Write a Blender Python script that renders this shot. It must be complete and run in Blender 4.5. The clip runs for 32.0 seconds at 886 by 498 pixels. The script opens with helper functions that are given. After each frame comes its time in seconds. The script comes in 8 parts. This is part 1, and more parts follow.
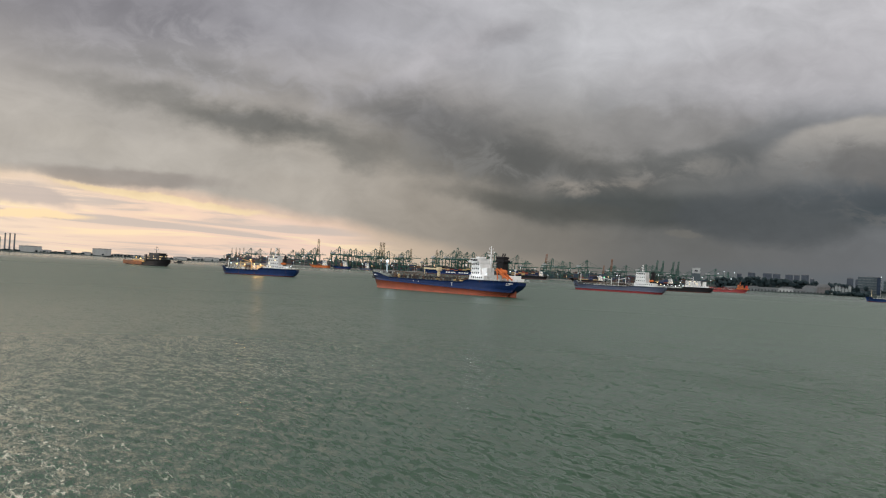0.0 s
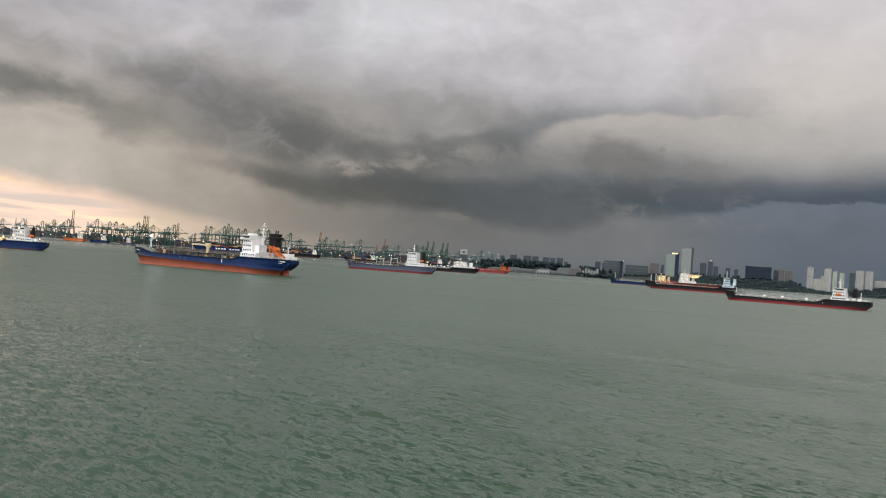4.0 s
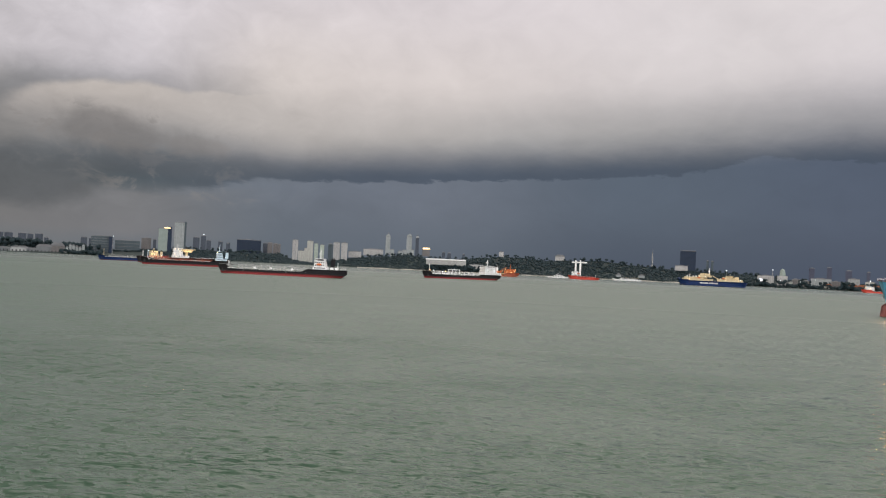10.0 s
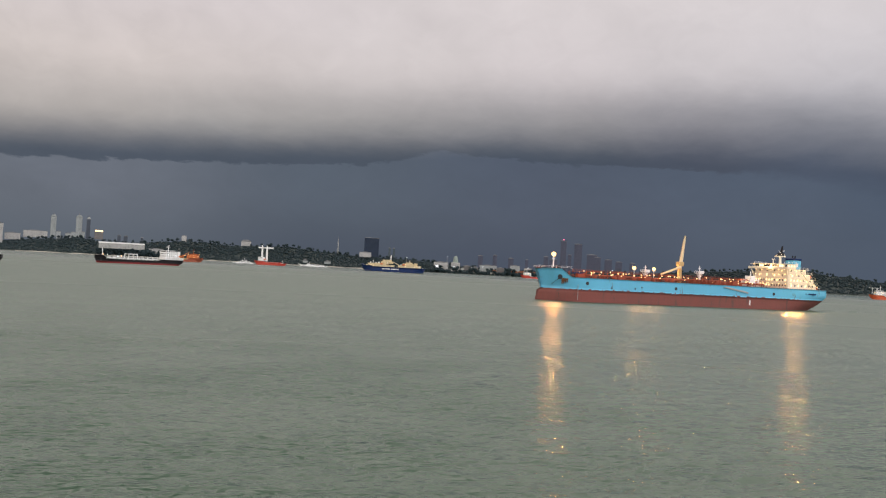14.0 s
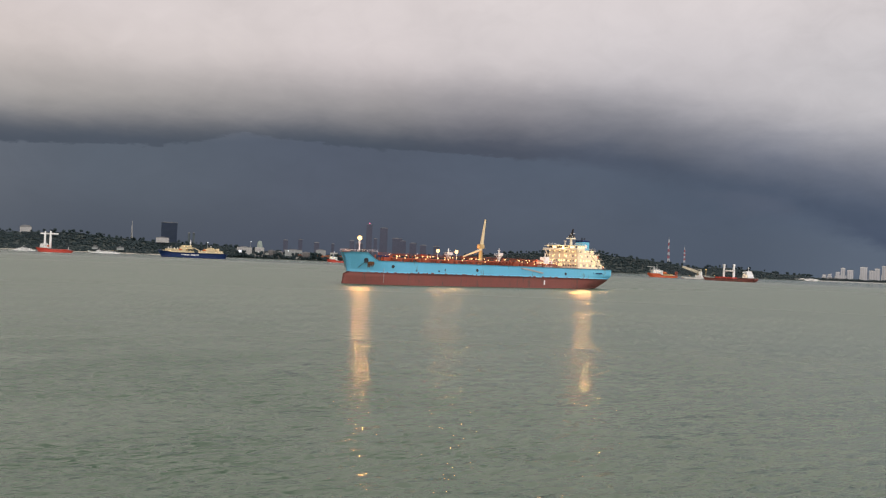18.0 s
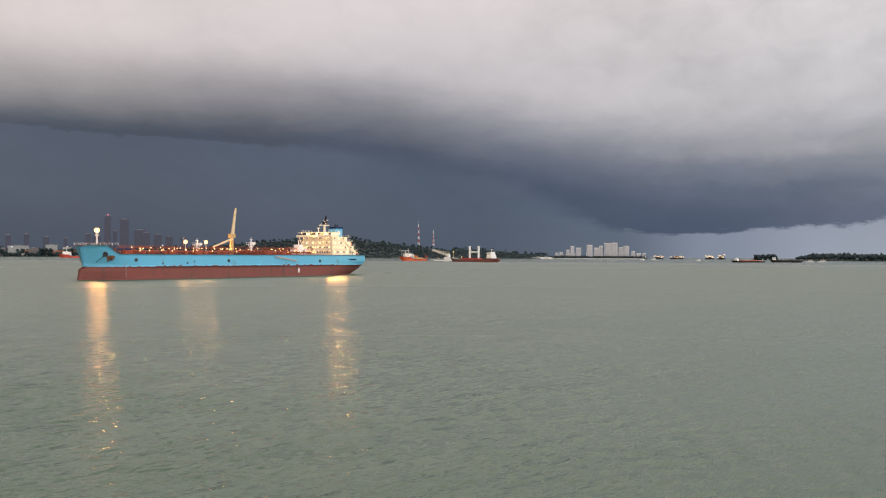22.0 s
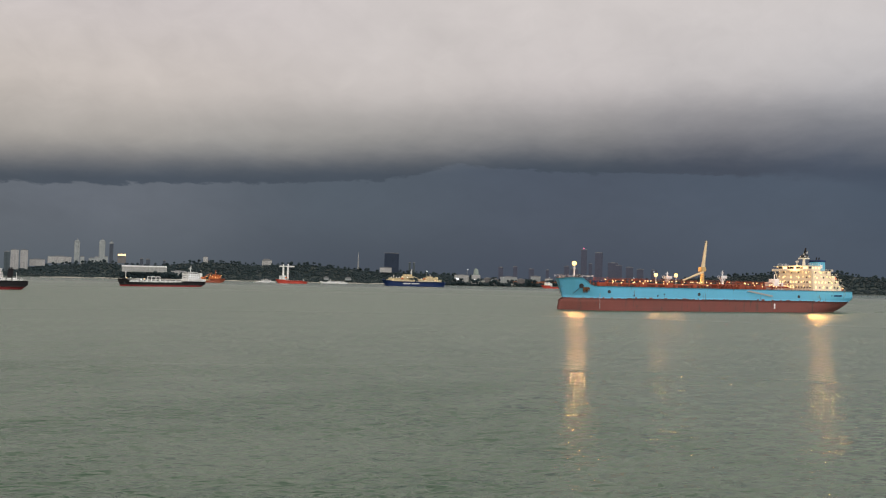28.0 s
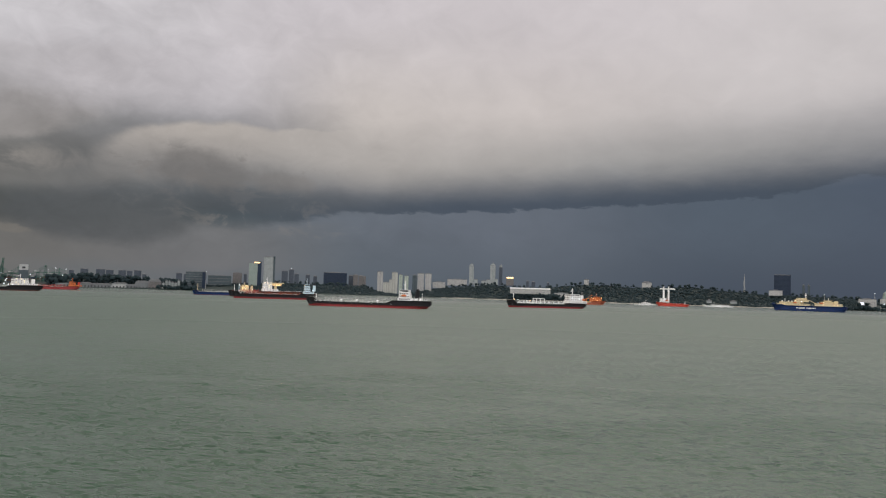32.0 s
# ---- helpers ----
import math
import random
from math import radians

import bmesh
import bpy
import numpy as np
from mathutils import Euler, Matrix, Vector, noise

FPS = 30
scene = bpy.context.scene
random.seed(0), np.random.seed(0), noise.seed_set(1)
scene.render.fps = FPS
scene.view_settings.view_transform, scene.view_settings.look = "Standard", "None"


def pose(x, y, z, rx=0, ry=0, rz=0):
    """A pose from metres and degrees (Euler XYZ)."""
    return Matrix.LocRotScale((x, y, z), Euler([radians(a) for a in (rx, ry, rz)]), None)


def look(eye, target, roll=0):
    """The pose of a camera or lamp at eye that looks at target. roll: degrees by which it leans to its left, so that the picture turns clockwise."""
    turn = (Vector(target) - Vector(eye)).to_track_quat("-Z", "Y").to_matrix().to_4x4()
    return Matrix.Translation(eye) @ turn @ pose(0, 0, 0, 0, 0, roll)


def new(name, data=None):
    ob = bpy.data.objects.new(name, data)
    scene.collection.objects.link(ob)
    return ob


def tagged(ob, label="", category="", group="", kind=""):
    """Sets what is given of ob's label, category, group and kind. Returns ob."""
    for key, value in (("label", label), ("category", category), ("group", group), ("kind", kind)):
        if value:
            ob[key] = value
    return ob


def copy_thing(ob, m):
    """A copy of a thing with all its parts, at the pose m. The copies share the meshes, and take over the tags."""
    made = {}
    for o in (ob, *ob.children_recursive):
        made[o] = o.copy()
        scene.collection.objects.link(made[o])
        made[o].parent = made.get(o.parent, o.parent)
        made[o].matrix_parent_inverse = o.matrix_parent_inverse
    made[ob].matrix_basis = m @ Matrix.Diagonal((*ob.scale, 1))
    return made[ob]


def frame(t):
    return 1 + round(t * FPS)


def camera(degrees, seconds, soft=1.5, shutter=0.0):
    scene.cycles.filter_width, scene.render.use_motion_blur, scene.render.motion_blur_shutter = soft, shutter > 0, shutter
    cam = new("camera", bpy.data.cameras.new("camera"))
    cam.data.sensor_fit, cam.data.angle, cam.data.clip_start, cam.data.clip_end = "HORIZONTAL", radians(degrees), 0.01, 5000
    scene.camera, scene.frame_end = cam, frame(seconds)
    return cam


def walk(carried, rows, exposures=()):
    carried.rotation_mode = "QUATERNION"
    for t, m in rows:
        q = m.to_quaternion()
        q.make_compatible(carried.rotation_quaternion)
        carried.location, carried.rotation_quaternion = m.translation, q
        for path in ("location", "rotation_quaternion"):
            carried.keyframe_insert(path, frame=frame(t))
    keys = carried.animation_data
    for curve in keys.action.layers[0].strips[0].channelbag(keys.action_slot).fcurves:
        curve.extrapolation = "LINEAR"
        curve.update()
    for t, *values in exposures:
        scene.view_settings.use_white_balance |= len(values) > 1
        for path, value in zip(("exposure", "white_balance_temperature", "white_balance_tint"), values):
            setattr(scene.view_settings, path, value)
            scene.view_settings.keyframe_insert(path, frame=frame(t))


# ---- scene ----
EYE = Vector((0, 0, 13.0))
cam = camera(56.3, 32.0, soft=1.2)


def bearing(az, dist, z=0.0):
    """A point at a compass angle (degrees, clockwise from +y) and distance from the eye."""
    return Vector((math.sin(radians(az)) * dist, math.cos(radians(az)) * dist, z))


def gaze(az, el, roll):
    return look(EYE, EYE + bearing(az, math.cos(radians(el)), math.sin(radians(el))), roll)


# seconds, bearing, tilt and lean of the camera, which is turned by hand on the spot
TURNS = [
    (0.0, -42.85, 1.45, 3.04), (0.5, -42.13, 1.44, 3.20), (1.0, -41.09, 1.22, 3.26), (1.5, -39.60, 0.90, 3.33), (2.0, -37.71, 1.17, 3.47),
    (2.5, -35.60, 1.16, 3.57), (3.0, -32.76, 1.62, 3.66), (3.5, -29.83, 1.29, 3.99), (5.5, -20.09, 0.63, 3.11), (6.0, -17.36, 0.49, 2.85),
    (6.5, -14.58, 0.49, 2.61), (7.0, -11.32, 0.72, 2.42), (7.5, -8.46, 0.95, 2.68), (8.0, -5.94, 0.83, 2.67), (8.5, -3.07, 0.69, 2.59),
    (9.0, -0.01, 0.68, 2.29), (9.5, 3.91, 1.05, 2.52), (10.0, 6.85, 1.24, 2.70), (10.5, 9.30, 1.07, 2.73), (11.0, 10.77, 0.92, 2.77),
    (11.5, 12.73, 0.93, 2.84), (12.0, 15.45, 0.75, 3.05), (12.5, 18.62, 0.74, 3.27), (13.0, 21.52, 0.90, 2.94), (13.5, 25.00, 1.08, 2.93),
    (14.0, 28.28, 1.34, 3.07), (14.5, 29.79, 1.14, 3.08), (16.5, 36.82, 1.10, 2.97), (17.0, 38.84, 1.19, 2.72), (17.5, 40.37, 1.17, 2.58),
    (18.0, 41.68, 0.86, 2.32), (18.5, 43.60, 0.84, 2.20), (19.0, 45.90, 0.65, 1.98), (19.5, 47.59, 0.50, 1.61), (20.0, 49.54, 0.57, 1.09),
    (20.5, 51.82, 0.19, 1.11), (21.0, 53.72, 0.52, 0.72), (21.5, 56.35, 0.08, 0.57), (22.0, 58.61, 0.35, 0.33), (22.5, 61.75, 0.65, -0.06),
    (23.0, 63.96, 0.45, -0.34), (23.5, 63.95, 0.24, -0.45), (24.0, 56.48, 0.46, -0.08), (24.5, 51.26, 0.25, 0.06), (25.0, 45.90, 0.05, 0.22),
    (25.5, 41.23, -0.37, 0.50), (26.0, 36.74, -0.65, 1.45), (26.5, 31.88, -0.62, 1.74), (28.5, 26.68, 4.51, 0.84), (29.0, 26.86, 7.20, 1.79),
    (29.5, 22.26, 6.10, 1.92), (30.0, 18.78, 4.76, 2.25), (30.5, 14.33, 4.13, 1.87), (31.0, 9.54, 3.44, 1.82), (31.5, 5.10, 3.21, 1.77),
    (32.0, 1.01, 3.07, 1.71),
]
# exposure: held down before the bright west, opened as it turns north
walk(cam, [(t, gaze(a, e, r)) for t, a, e, r in TURNS],
     [(0.0, -0.20, 6300, 8), (2.0, -0.18, 6300, 8), (3.5, -0.03, 6350, 9), (6.0, 0.22, 6450, 11), (9.0, 0.18, 6450, 12), (13.0, 0.04, 6500, 13), (20.0, 0.09, 6700, 14),
      (26.0, 0.14, 6700, 14), (29.0, -0.18, 6600, 9), (30.0, -0.18, 6550, 10), (31.0, -0.18, 6500, 10), (32.0, -0.10, 6450, 11)])

# ---- sky and sun ----
SUN_AZ, SUN_EL = -98.0, 12.0
world = bpy.data.worlds.new("storm_sky")
scene.world = world
world.use_nodes = True


class Nodes:
    """Short hand for one node tree."""

    def __init__(self, tree):
        self.tree = tree
        tree.nodes.clear()

    def add(self, kind, ins=(), **props):
        n = self.tree.nodes.new(kind)
        if "operation" in props:
            n.operation, n.use_clamp = props["operation"], props.get("use_clamp", False)
        if "interpolation_type" in props:
            n.interpolation_type = props["interpolation_type"]
        if "data_type" in props:
            n.data_type, n.blend_type = props["data_type"], props["blend_type"]
        for k, v in dict(ins).items():
            if isinstance(v, bpy.types.NodeSocket):
                self.tree.links.new(v, n.inputs[k])
            else:
                n.inputs[k].default_value = v
        return n

    def math(self, op, a, b=0.0, c=0.0, clamp=False):
        return self.add("ShaderNodeMath", {0: a, 1: b, 2: c}, operation=op, use_clamp=clamp).outputs[0]

    def step(self, v, lo, hi, a=0.0, b=1.0):
        n = self.add("ShaderNodeMapRange", {0: v, 1: lo, 2: hi, 3: a, 4: b}, interpolation_type="SMOOTHSTEP")
        return n.outputs[0]

    def mix(self, f, a, b, blend="MIX"):
        n = self.add("ShaderNodeMix", {0: f}, data_type="RGBA", blend_type=blend)
        for k, v in ((6, a), (7, b)):
            if isinstance(v, bpy.types.NodeSocket):
                self.tree.links.new(v, n.inputs[k])
            else:
                n.inputs[k].default_value = (*v, 1) if len(v) == 3 else v
        return n.outputs[2]

    def noise(self, vec, scale, detail=4.0, rough=0.55, warp=0.0):
        ins = {"Vector": vec} if vec else {}
        return self.add("ShaderNodeTexNoise", {**ins, "Scale": scale, "Detail": detail, "Roughness": rough, "Distortion": warp}).outputs[0]

    def ramp(self, f, stops, mode="EASE"):
        n = self.add("ShaderNodeValToRGB", {0: f})
        r = n.color_ramp
        r.interpolation = mode
        while len(r.elements) < len(stops):
            r.elements.new(1.0)
        for e, (p, c) in zip(r.elements, stops):
            e.position = p
            e.color = c if len(c) == 4 else (*c, 1)
        return n.outputs[0]


def lin(r, g, b):
    """Linear colour from display values of 0 to 255."""
    return tuple(((c / 255) / 12.92 if c < 10 else ((c / 255 + 0.055) / 1.055) ** 2.4) for c in (r, g, b))


def make_sky():
    n = Nodes(world.node_tree)
    vec = n.add("ShaderNodeTexCoord").outputs["Generated"]
    xyz = n.add("ShaderNodeSeparateXYZ", {0: vec}).outputs
    az = n.math("MULTIPLY", n.math("ARCTAN2", xyz[0], xyz[1]), 180 / math.pi)
    el = n.math("MULTIPLY", n.math("ARCSINE", xyz[2]), 180 / math.pi)
    el = n.math("MAXIMUM", el, 0.0)
    band = n.add("ShaderNodeCombineXYZ", {0: n.math("MULTIPLY", az, 0.05), 1: n.math("MULTIPLY", el, 0.16), 2: 0.3}).outputs[0]
    big = n.noise(band, 0.8, 1, 0.4, 0.0)
    puff = n.noise(band, 5.0, 5, 0.6, 0.2)
    azw = n.math("ADD", az, n.math("MULTIPLY_ADD", big, 7.0, -3.5))
    u = n.math("MULTIPLY_ADD", azw, 1 / 200, 0.45, clamp=True)
    us = n.math("MULTIPLY_ADD", az, 1 / 200, 0.45, clamp=True)

    def table(stops, at=u):
        return n.ramp(at, [((a + 90) / 200, c if isinstance(c, tuple) and len(c) == 4 else lin(*c)) for a, c in stops], "EASE")

    def values(stops, at=us):
        return n.ramp(at, [((a + 90) / 200, (c, c, c, 1)) for a, c in stops], "LINEAR")

    edge = values(((-90, .56), (-71, .54), (-58, .52), (-46, .44), (-38, .36), (-31, .30), (-25.6, .23), (-21, .23), (-18.4, .27), (-13, .38),
                   (-6, .54), (1, .55), (8, .6), (15, .64), (22, .68), (25, .74), (27.6, .81), (33, .76), (40, .755), (50, .72), (54, .67),
                   (60, .56), (63.4, .46), (67, .3), (70, .19), (74, .13), (80, .17), (88, .23), (110, .25)))
    edge = n.math("MULTIPLY", edge, 10.0)
    body = values(((-90, .70), (-58, .64), (-40, .38), (-24, .26), (-12, .45), (0, .55), (15, .63), (30, .72), (45, .735), (55, .66), (65, .40),
                   (74, .2), (90, .23), (110, .25)))
    body = n.math("MULTIPLY", body, 10.0)
    ragged = values(((-90, .8), (-40, .8), (-22, .5), (-12, .25), (-5, .14), (50, .26), (70, .28), (110, .3)))
    tatter = n.noise(band, 17.0, 4, 0.6, 0.3)
    rag = n.math("MULTIPLY", ragged, n.math("MULTIPLY_ADD", puff, 4.0, -2.0))
    edge = n.math("ADD", edge, n.math("MULTIPLY_ADD", tatter, 0.7, -0.35))
    edge = n.math("ADD", edge, rag)
    body = n.math("ADD", body, rag)
    blur = values(((-90, .9), (-50, .8), (-40, .5), (-30, .16), (-14, .12), (-3, .03), (46, .03), (55, .25), (62, .5), (67, .3), (71, .05), (110, .04)))
    blur = n.math("MULTIPLY", blur, 3.2)
    wide = values(((-90, .55), (-40, .55), (-31, .85), (-20, .85), (-11, .75), (-3, .52), (45, .5), (60, .52), (75, .62), (110, .66)))
    wide = n.math("MULTIPLY", wide, 2.0)
    low = table(((-75, (252, 222, 178)), (-60, (250, 214, 184)), (-50, (240, 208, 182)), (-43, (216, 196, 172)), (-35, (150, 145, 133)),
                 (-28, (102, 104, 100)), (-20, (101, 109, 115)), (5, (93, 102, 112)), (20, (77, 86, 99)), (35, (75, 84, 99)), (50, (78, 89, 104)),
                 (60, (78, 90, 106)), (70, (90, 103, 119)), (77, (126, 138, 155)), (84, (146, 156, 171)), (100, (168, 174, 184))), us)
    under = table(((-75, (196, 180, 166)), (-60, (190, 176, 164)), (-50, (184, 170, 158)), (-42, (164, 151, 140)), (-35, (128, 121, 112)),
                   (-28, (96, 100, 100)), (-20, (104, 111, 118)), (5, (104, 111, 122)), (20, (85, 95, 108)), (35, (79, 88, 104)), (50, (78, 89, 106)),
                   (60, (73, 86, 105)), (71, (82, 97, 118)), (77, (122, 134, 153)), (100, (152, 159, 172))), us)
    dark = table(((-75, (121, 118, 114)), (-60, (112, 110, 105)), (-45, (89, 90, 88)), (-35, (64, 69, 70)), (-25, (67, 75, 80)),
                  (-15, (80, 89, 95)), (-5, (77, 85, 96)), (5, (76, 85, 98)), (25, (72, 81, 94)), (35, (69, 78, 92)), (45, (70, 77, 92)),
                  (55, (70, 80, 98)), (65, (67, 80, 101)), (75, (70, 84, 106)), (90, (95, 105, 125))))
    mid = table(((-75, (166, 163, 161)), (-60, (173, 169, 166)), (-45, (141, 139, 137)), (-35, (122, 122, 121)), (-25, (134, 131, 128)),
                 (-15, (156, 152, 149)), (-5, (176, 171, 166)), (5, (172, 168, 164)), (15, (164, 162, 160)), (35, (145, 144, 146)),
                 (45, (134, 134, 140)), (55, (118, 121, 130)), (65, (104, 111, 126)), (75, (106, 114, 130)), (90, (124, 131, 143))))
    high = table(((-75, (184, 181, 181)), (-60, (168, 166, 167)), (-45, (180, 176, 174)), (-35, (168, 166, 165)), (-25, (180, 174, 172)),
                  (-15, (194, 188, 184)), (-5, (206, 198, 192)), (5, (208, 200, 195)), (25, (207, 201, 199)), (35, (204, 198, 198)),
                  (45, (200, 196, 197)), (55, (190, 188, 191)), (75, (190, 190, 193)), (90, (192, 193, 196))))
    top = table(((-75, (157, 157, 163)), (-60, (166, 165, 171)), (-45, (201, 199, 203)), (-35, (212, 209, 212)), (-25, (204, 198, 201)),
                 (-15, (208, 202, 205)), (5, (211, 204, 205)), (30, (215, 209, 208)), (55, (216, 211, 211)), (90, (216, 213, 214))))
    over = n.math("DIVIDE", n.math("SUBTRACT", el, edge), blur)
    above = n.math("DIVIDE", n.math("SUBTRACT", el, body), wide)
    col = n.mix(n.step(el, 0.0, 5.0), low, under)
    col = n.mix(n.step(over, -1.0, 1.0), col, dark)
    col = n.mix(n.step(above, 0.3, 3.4), col, mid)
    col = n.mix(n.step(above, 2.4, 7.0), col, high)
    col = n.mix(n.step(el, 11.0, 20.0), col, top)
    # billows, fine relief over all the deck
    amp = values(((-90, .36), (-30, .42), (-20, .46), (-8, .32), (2, .20), (20, .14), (60, .16), (75, .30), (110, .30)))
    round_at = n.add("ShaderNodeCombineXYZ", {0: n.math("MULTIPLY", az, 0.085), 1: n.math("MULTIPLY", el, 0.13), 2: 1.7}).outputs[0]
    heaps = n.noise(round_at, 1.2, 3, 0.45, 0.35)
    small = n.noise(round_at, 4.0, 6, 0.6, 0.5)
    east = col
    # the west: a ragged deck of separate clouds over a strip of evening sky
    drift = n.add("ShaderNodeTexNoise", {"Vector": round_at, "Scale": 1.1, "Detail": 6.0, "Roughness": 0.6}).outputs["Color"]
    shift = n.add("ShaderNodeSeparateXYZ", {0: drift}).outputs
    wa = n.math("ADD", az, n.math("MULTIPLY_ADD", shift[0], 13.0, -6.5))
    we = n.math("ADD", el, n.math("MULTIPLY_ADD", shift[1], 5.6, -2.8))
    we2 = n.math("ADD", el, n.math("MULTIPLY_ADD", shift[2], 2.4, -1.2))

    def blob(a0, e0, ra, re, slope=0.0, inner=0.55, outer=1.15, e=we):
        """A cloud's outline: a warped ellipse, leaning by slope."""
        x = n.math("SUBTRACT", wa, a0)
        y = n.math("SUBTRACT", n.math("SUBTRACT", e, e0), n.math("MULTIPLY", x, slope))
        x, y = n.math("DIVIDE", x, ra), n.math("DIVIDE", y, re)
        d = n.math("SQRT", n.math("ADD", n.math("MULTIPLY", x, x), n.math("MULTIPLY", y, y)))
        return n.step(d, outer, inner)

    def lay(under_, mask, colour, strength=1.0):
        return n.mix(n.math("MULTIPLY", mask, strength), under_, lin(*colour))

    glow_low = table(((-90, (240, 214, 190)), (-72, (246, 218, 192)), (-60, (246, 212, 186)), (-52, (240, 208, 186)), (-45, (214, 192, 170)), (-38, (160, 150, 138)),
                      (-30, (116, 115, 112)), (-22, (112, 115, 117)), (-10, (104, 111, 118))), us)
    veil = table(((-90, (186, 178, 172)), (-66, (188, 180, 172)), (-52, (188, 178, 167)), (-44, (170, 160, 149)), (-36, (138, 132, 124)), (-28, (116, 115, 113)), (-15, (116, 117, 119))), us)
    lofty = table(((-90, (148, 145, 150)), (-66, (156, 152, 157)), (-54, (172, 168, 172)), (-44, (192, 188, 191)), (-34, (206, 203, 205)), (-22, (206, 202, 204)), (-8, (208, 202, 204))), us)
    curve = values(((-90, .50), (-71, .46), (-60, .41), (-50, .29), (-45, .17), (-40, .12), (-30, .10), (-10, .1)))
    curve = n.math("MULTIPLY", curve, 10.0)
    w = n.mix(n.step(n.math("SUBTRACT", we2, curve), -0.5, 0.7), glow_low, veil)
    w = n.mix(n.step(el, 8.0, 16.0), w, lofty)
    w = lay(w, blob(-63.0, 15.2, 10.0, 2.3, -0.02, 0.2), (136, 132, 137), 0.8)
    w = lay(w, blob(-61.0, 11.9, 11.0, 1.3, -0.08, 0.1), (138, 135, 135), 0.55)
    w = lay(w, blob(-46.0, 13.6, 9.0, 1.7, 0.5, 0.1), (206, 200, 202), 0.6)
    w = lay(w, blob(-40.6, 16.0, 3.2, 1.4, 0.2, 0.1), (158, 154, 157), 0.5)
    w = lay(w, blob(-44.0, 9.9, 11.0, 2.8, -0.12, 0.15), (116, 114, 114), 0.85)
    w = lay(w, blob(-56.0, 8.9, 17.0, 1.3, -0.13, 0.05), (114, 112, 108), 0.9)
    w = lay(w, blob(-61.0, 6.9, 11.0, 1.1, -0.05), (196, 187, 177), 0.6)
    w = lay(w, blob(-64.0, 4.9, 8.0, 0.65, 0.0, e=we2), (160, 150, 144), 0.8)
    # the dark mass that leads to the shelf
    w = lay(w, blob(-35.0, 7.3, 12.0, 2.8, -0.10, 0.3, 1.1), (102, 101, 99), 0.88)
    w = lay(w, blob(-29.0, 4.6, 13.0, 1.7, 0.0, 0.4, 1.1, we2), (82, 85, 85), 0.9)
    w = lay(w, blob(-38.0, 4.7, 8.0, 1.0, -0.12, 0.3, 1.1, we2), (94, 93, 89), 0.75)
    w = lay(w, blob(-28.5, 10.6, 7.0, 1.9, 0.1), (158, 153, 150), 0.75)
    w = lay(w, blob(-26.5, 13.2, 8.0, 1.6, 0.1), (186, 182, 182), 0.6)
    w = lay(w, blob(-20.0, 13.4, 13.0, 2.6, 0.0, 0.2, 1.2), (196, 191, 193), 0.85)
    w = lay(w, n.math("MULTIPLY", blob(-33.0, 6.5, 4.6, 1.0, 0.05, 0.1), n.step(small, 0.42, 0.62)), (162, 152, 142), 0.8)
    w = lay(w, n.math("MULTIPLY", blob(-27.0, 7.6, 6.0, 1.3, 0.05, 0.1), n.step(small, 0.40, 0.60)), (142, 137, 132), 0.8)
    w = lay(w, n.math("MULTIPLY", blob(-40.0, 8.0, 9.0, 2.0, -0.1, 0.1), n.step(small, 0.46, 0.62)), (134, 131, 128), 0.7)
    w = lay(w, n.math("MULTIPLY", blob(-58.0, 12.5, 16.0, 3.5, -0.1, 0.1), n.step(small, 0.44, 0.60)), (180, 175, 177), 0.5)
    # evening strip: bright slits between flat grey bars
    streak_at = n.add("ShaderNodeCombineXYZ", {0: n.math("MULTIPLY", az, 0.05), 1: n.math("MULTIPLY", n.math("ADD", el, n.math("MULTIPLY", az, 0.035)), 0.75), 2: 0.7}).outputs[0]
    streaks = n.noise(streak_at, 1.7, 6, 0.55, 0.6)
    strip = n.math("MULTIPLY", n.step(az, -52.0, -43.0, 1.0, 0.0), n.step(n.math("SUBTRACT", we2, curve), -0.1, -0.9))
    w = lay(w, n.math("MULTIPLY", strip, n.step(streaks, 0.46, 0.60)), (204, 188, 176), 0.9)
    w = lay(w, n.math("MULTIPLY", strip, n.step(streaks, 0.45, 0.33)), (255, 226, 186))
    w = lay(w, blob(-61.0, 3.75, 8.5, 0.30, -0.075, e=we2), (255, 226, 182))
    w = lay(w, blob(-70.0, 2.05, 5.0, 0.28, 0.0, e=we2), (255, 222, 176))
    w = lay(w, blob(-70.0, 3.2, 4.0, 0.7, -0.1, e=we2), (196, 180, 170), 0.9)
    # the shelf's western end: a swelling head with a hard bright brow
    hx = n.math("DIVIDE", n.math("SUBTRACT", n.math("ADD", az, n.math("MULTIPLY_ADD", shift[0], 4.0, -2.0)), -7.0), 15.6)
    hy = n.math("DIVIDE", n.math("SUBTRACT", n.math("ADD", el, n.math("MULTIPLY_ADD", shift[1], 2.4, -1.2)), 7.4), 3.9)
    hd = n.math("ADD", n.math("POWER", n.math("ABSOLUTE", hx), 2.6), n.math("POWER", n.math("ABSOLUTE", hy), 2.6))
    head = n.step(hd, 1.10, 0.80)
    brow = n.math("MULTIPLY", head, n.math("MULTIPLY", n.step(el, 7.8, 10.6), n.step(az, -4.0, -16.0)))
    east = lay(east, brow, (190, 182, 174), 0.75)
    puffs = n.math("MULTIPLY", head, n.math("MULTIPLY", n.step(az, -2.0, -14.0), n.math("MULTIPLY", n.step(el, 10.2, 8.6), n.step(small, 0.50, 0.60))))
    east = lay(east, puffs, (128, 124, 121), 0.6)
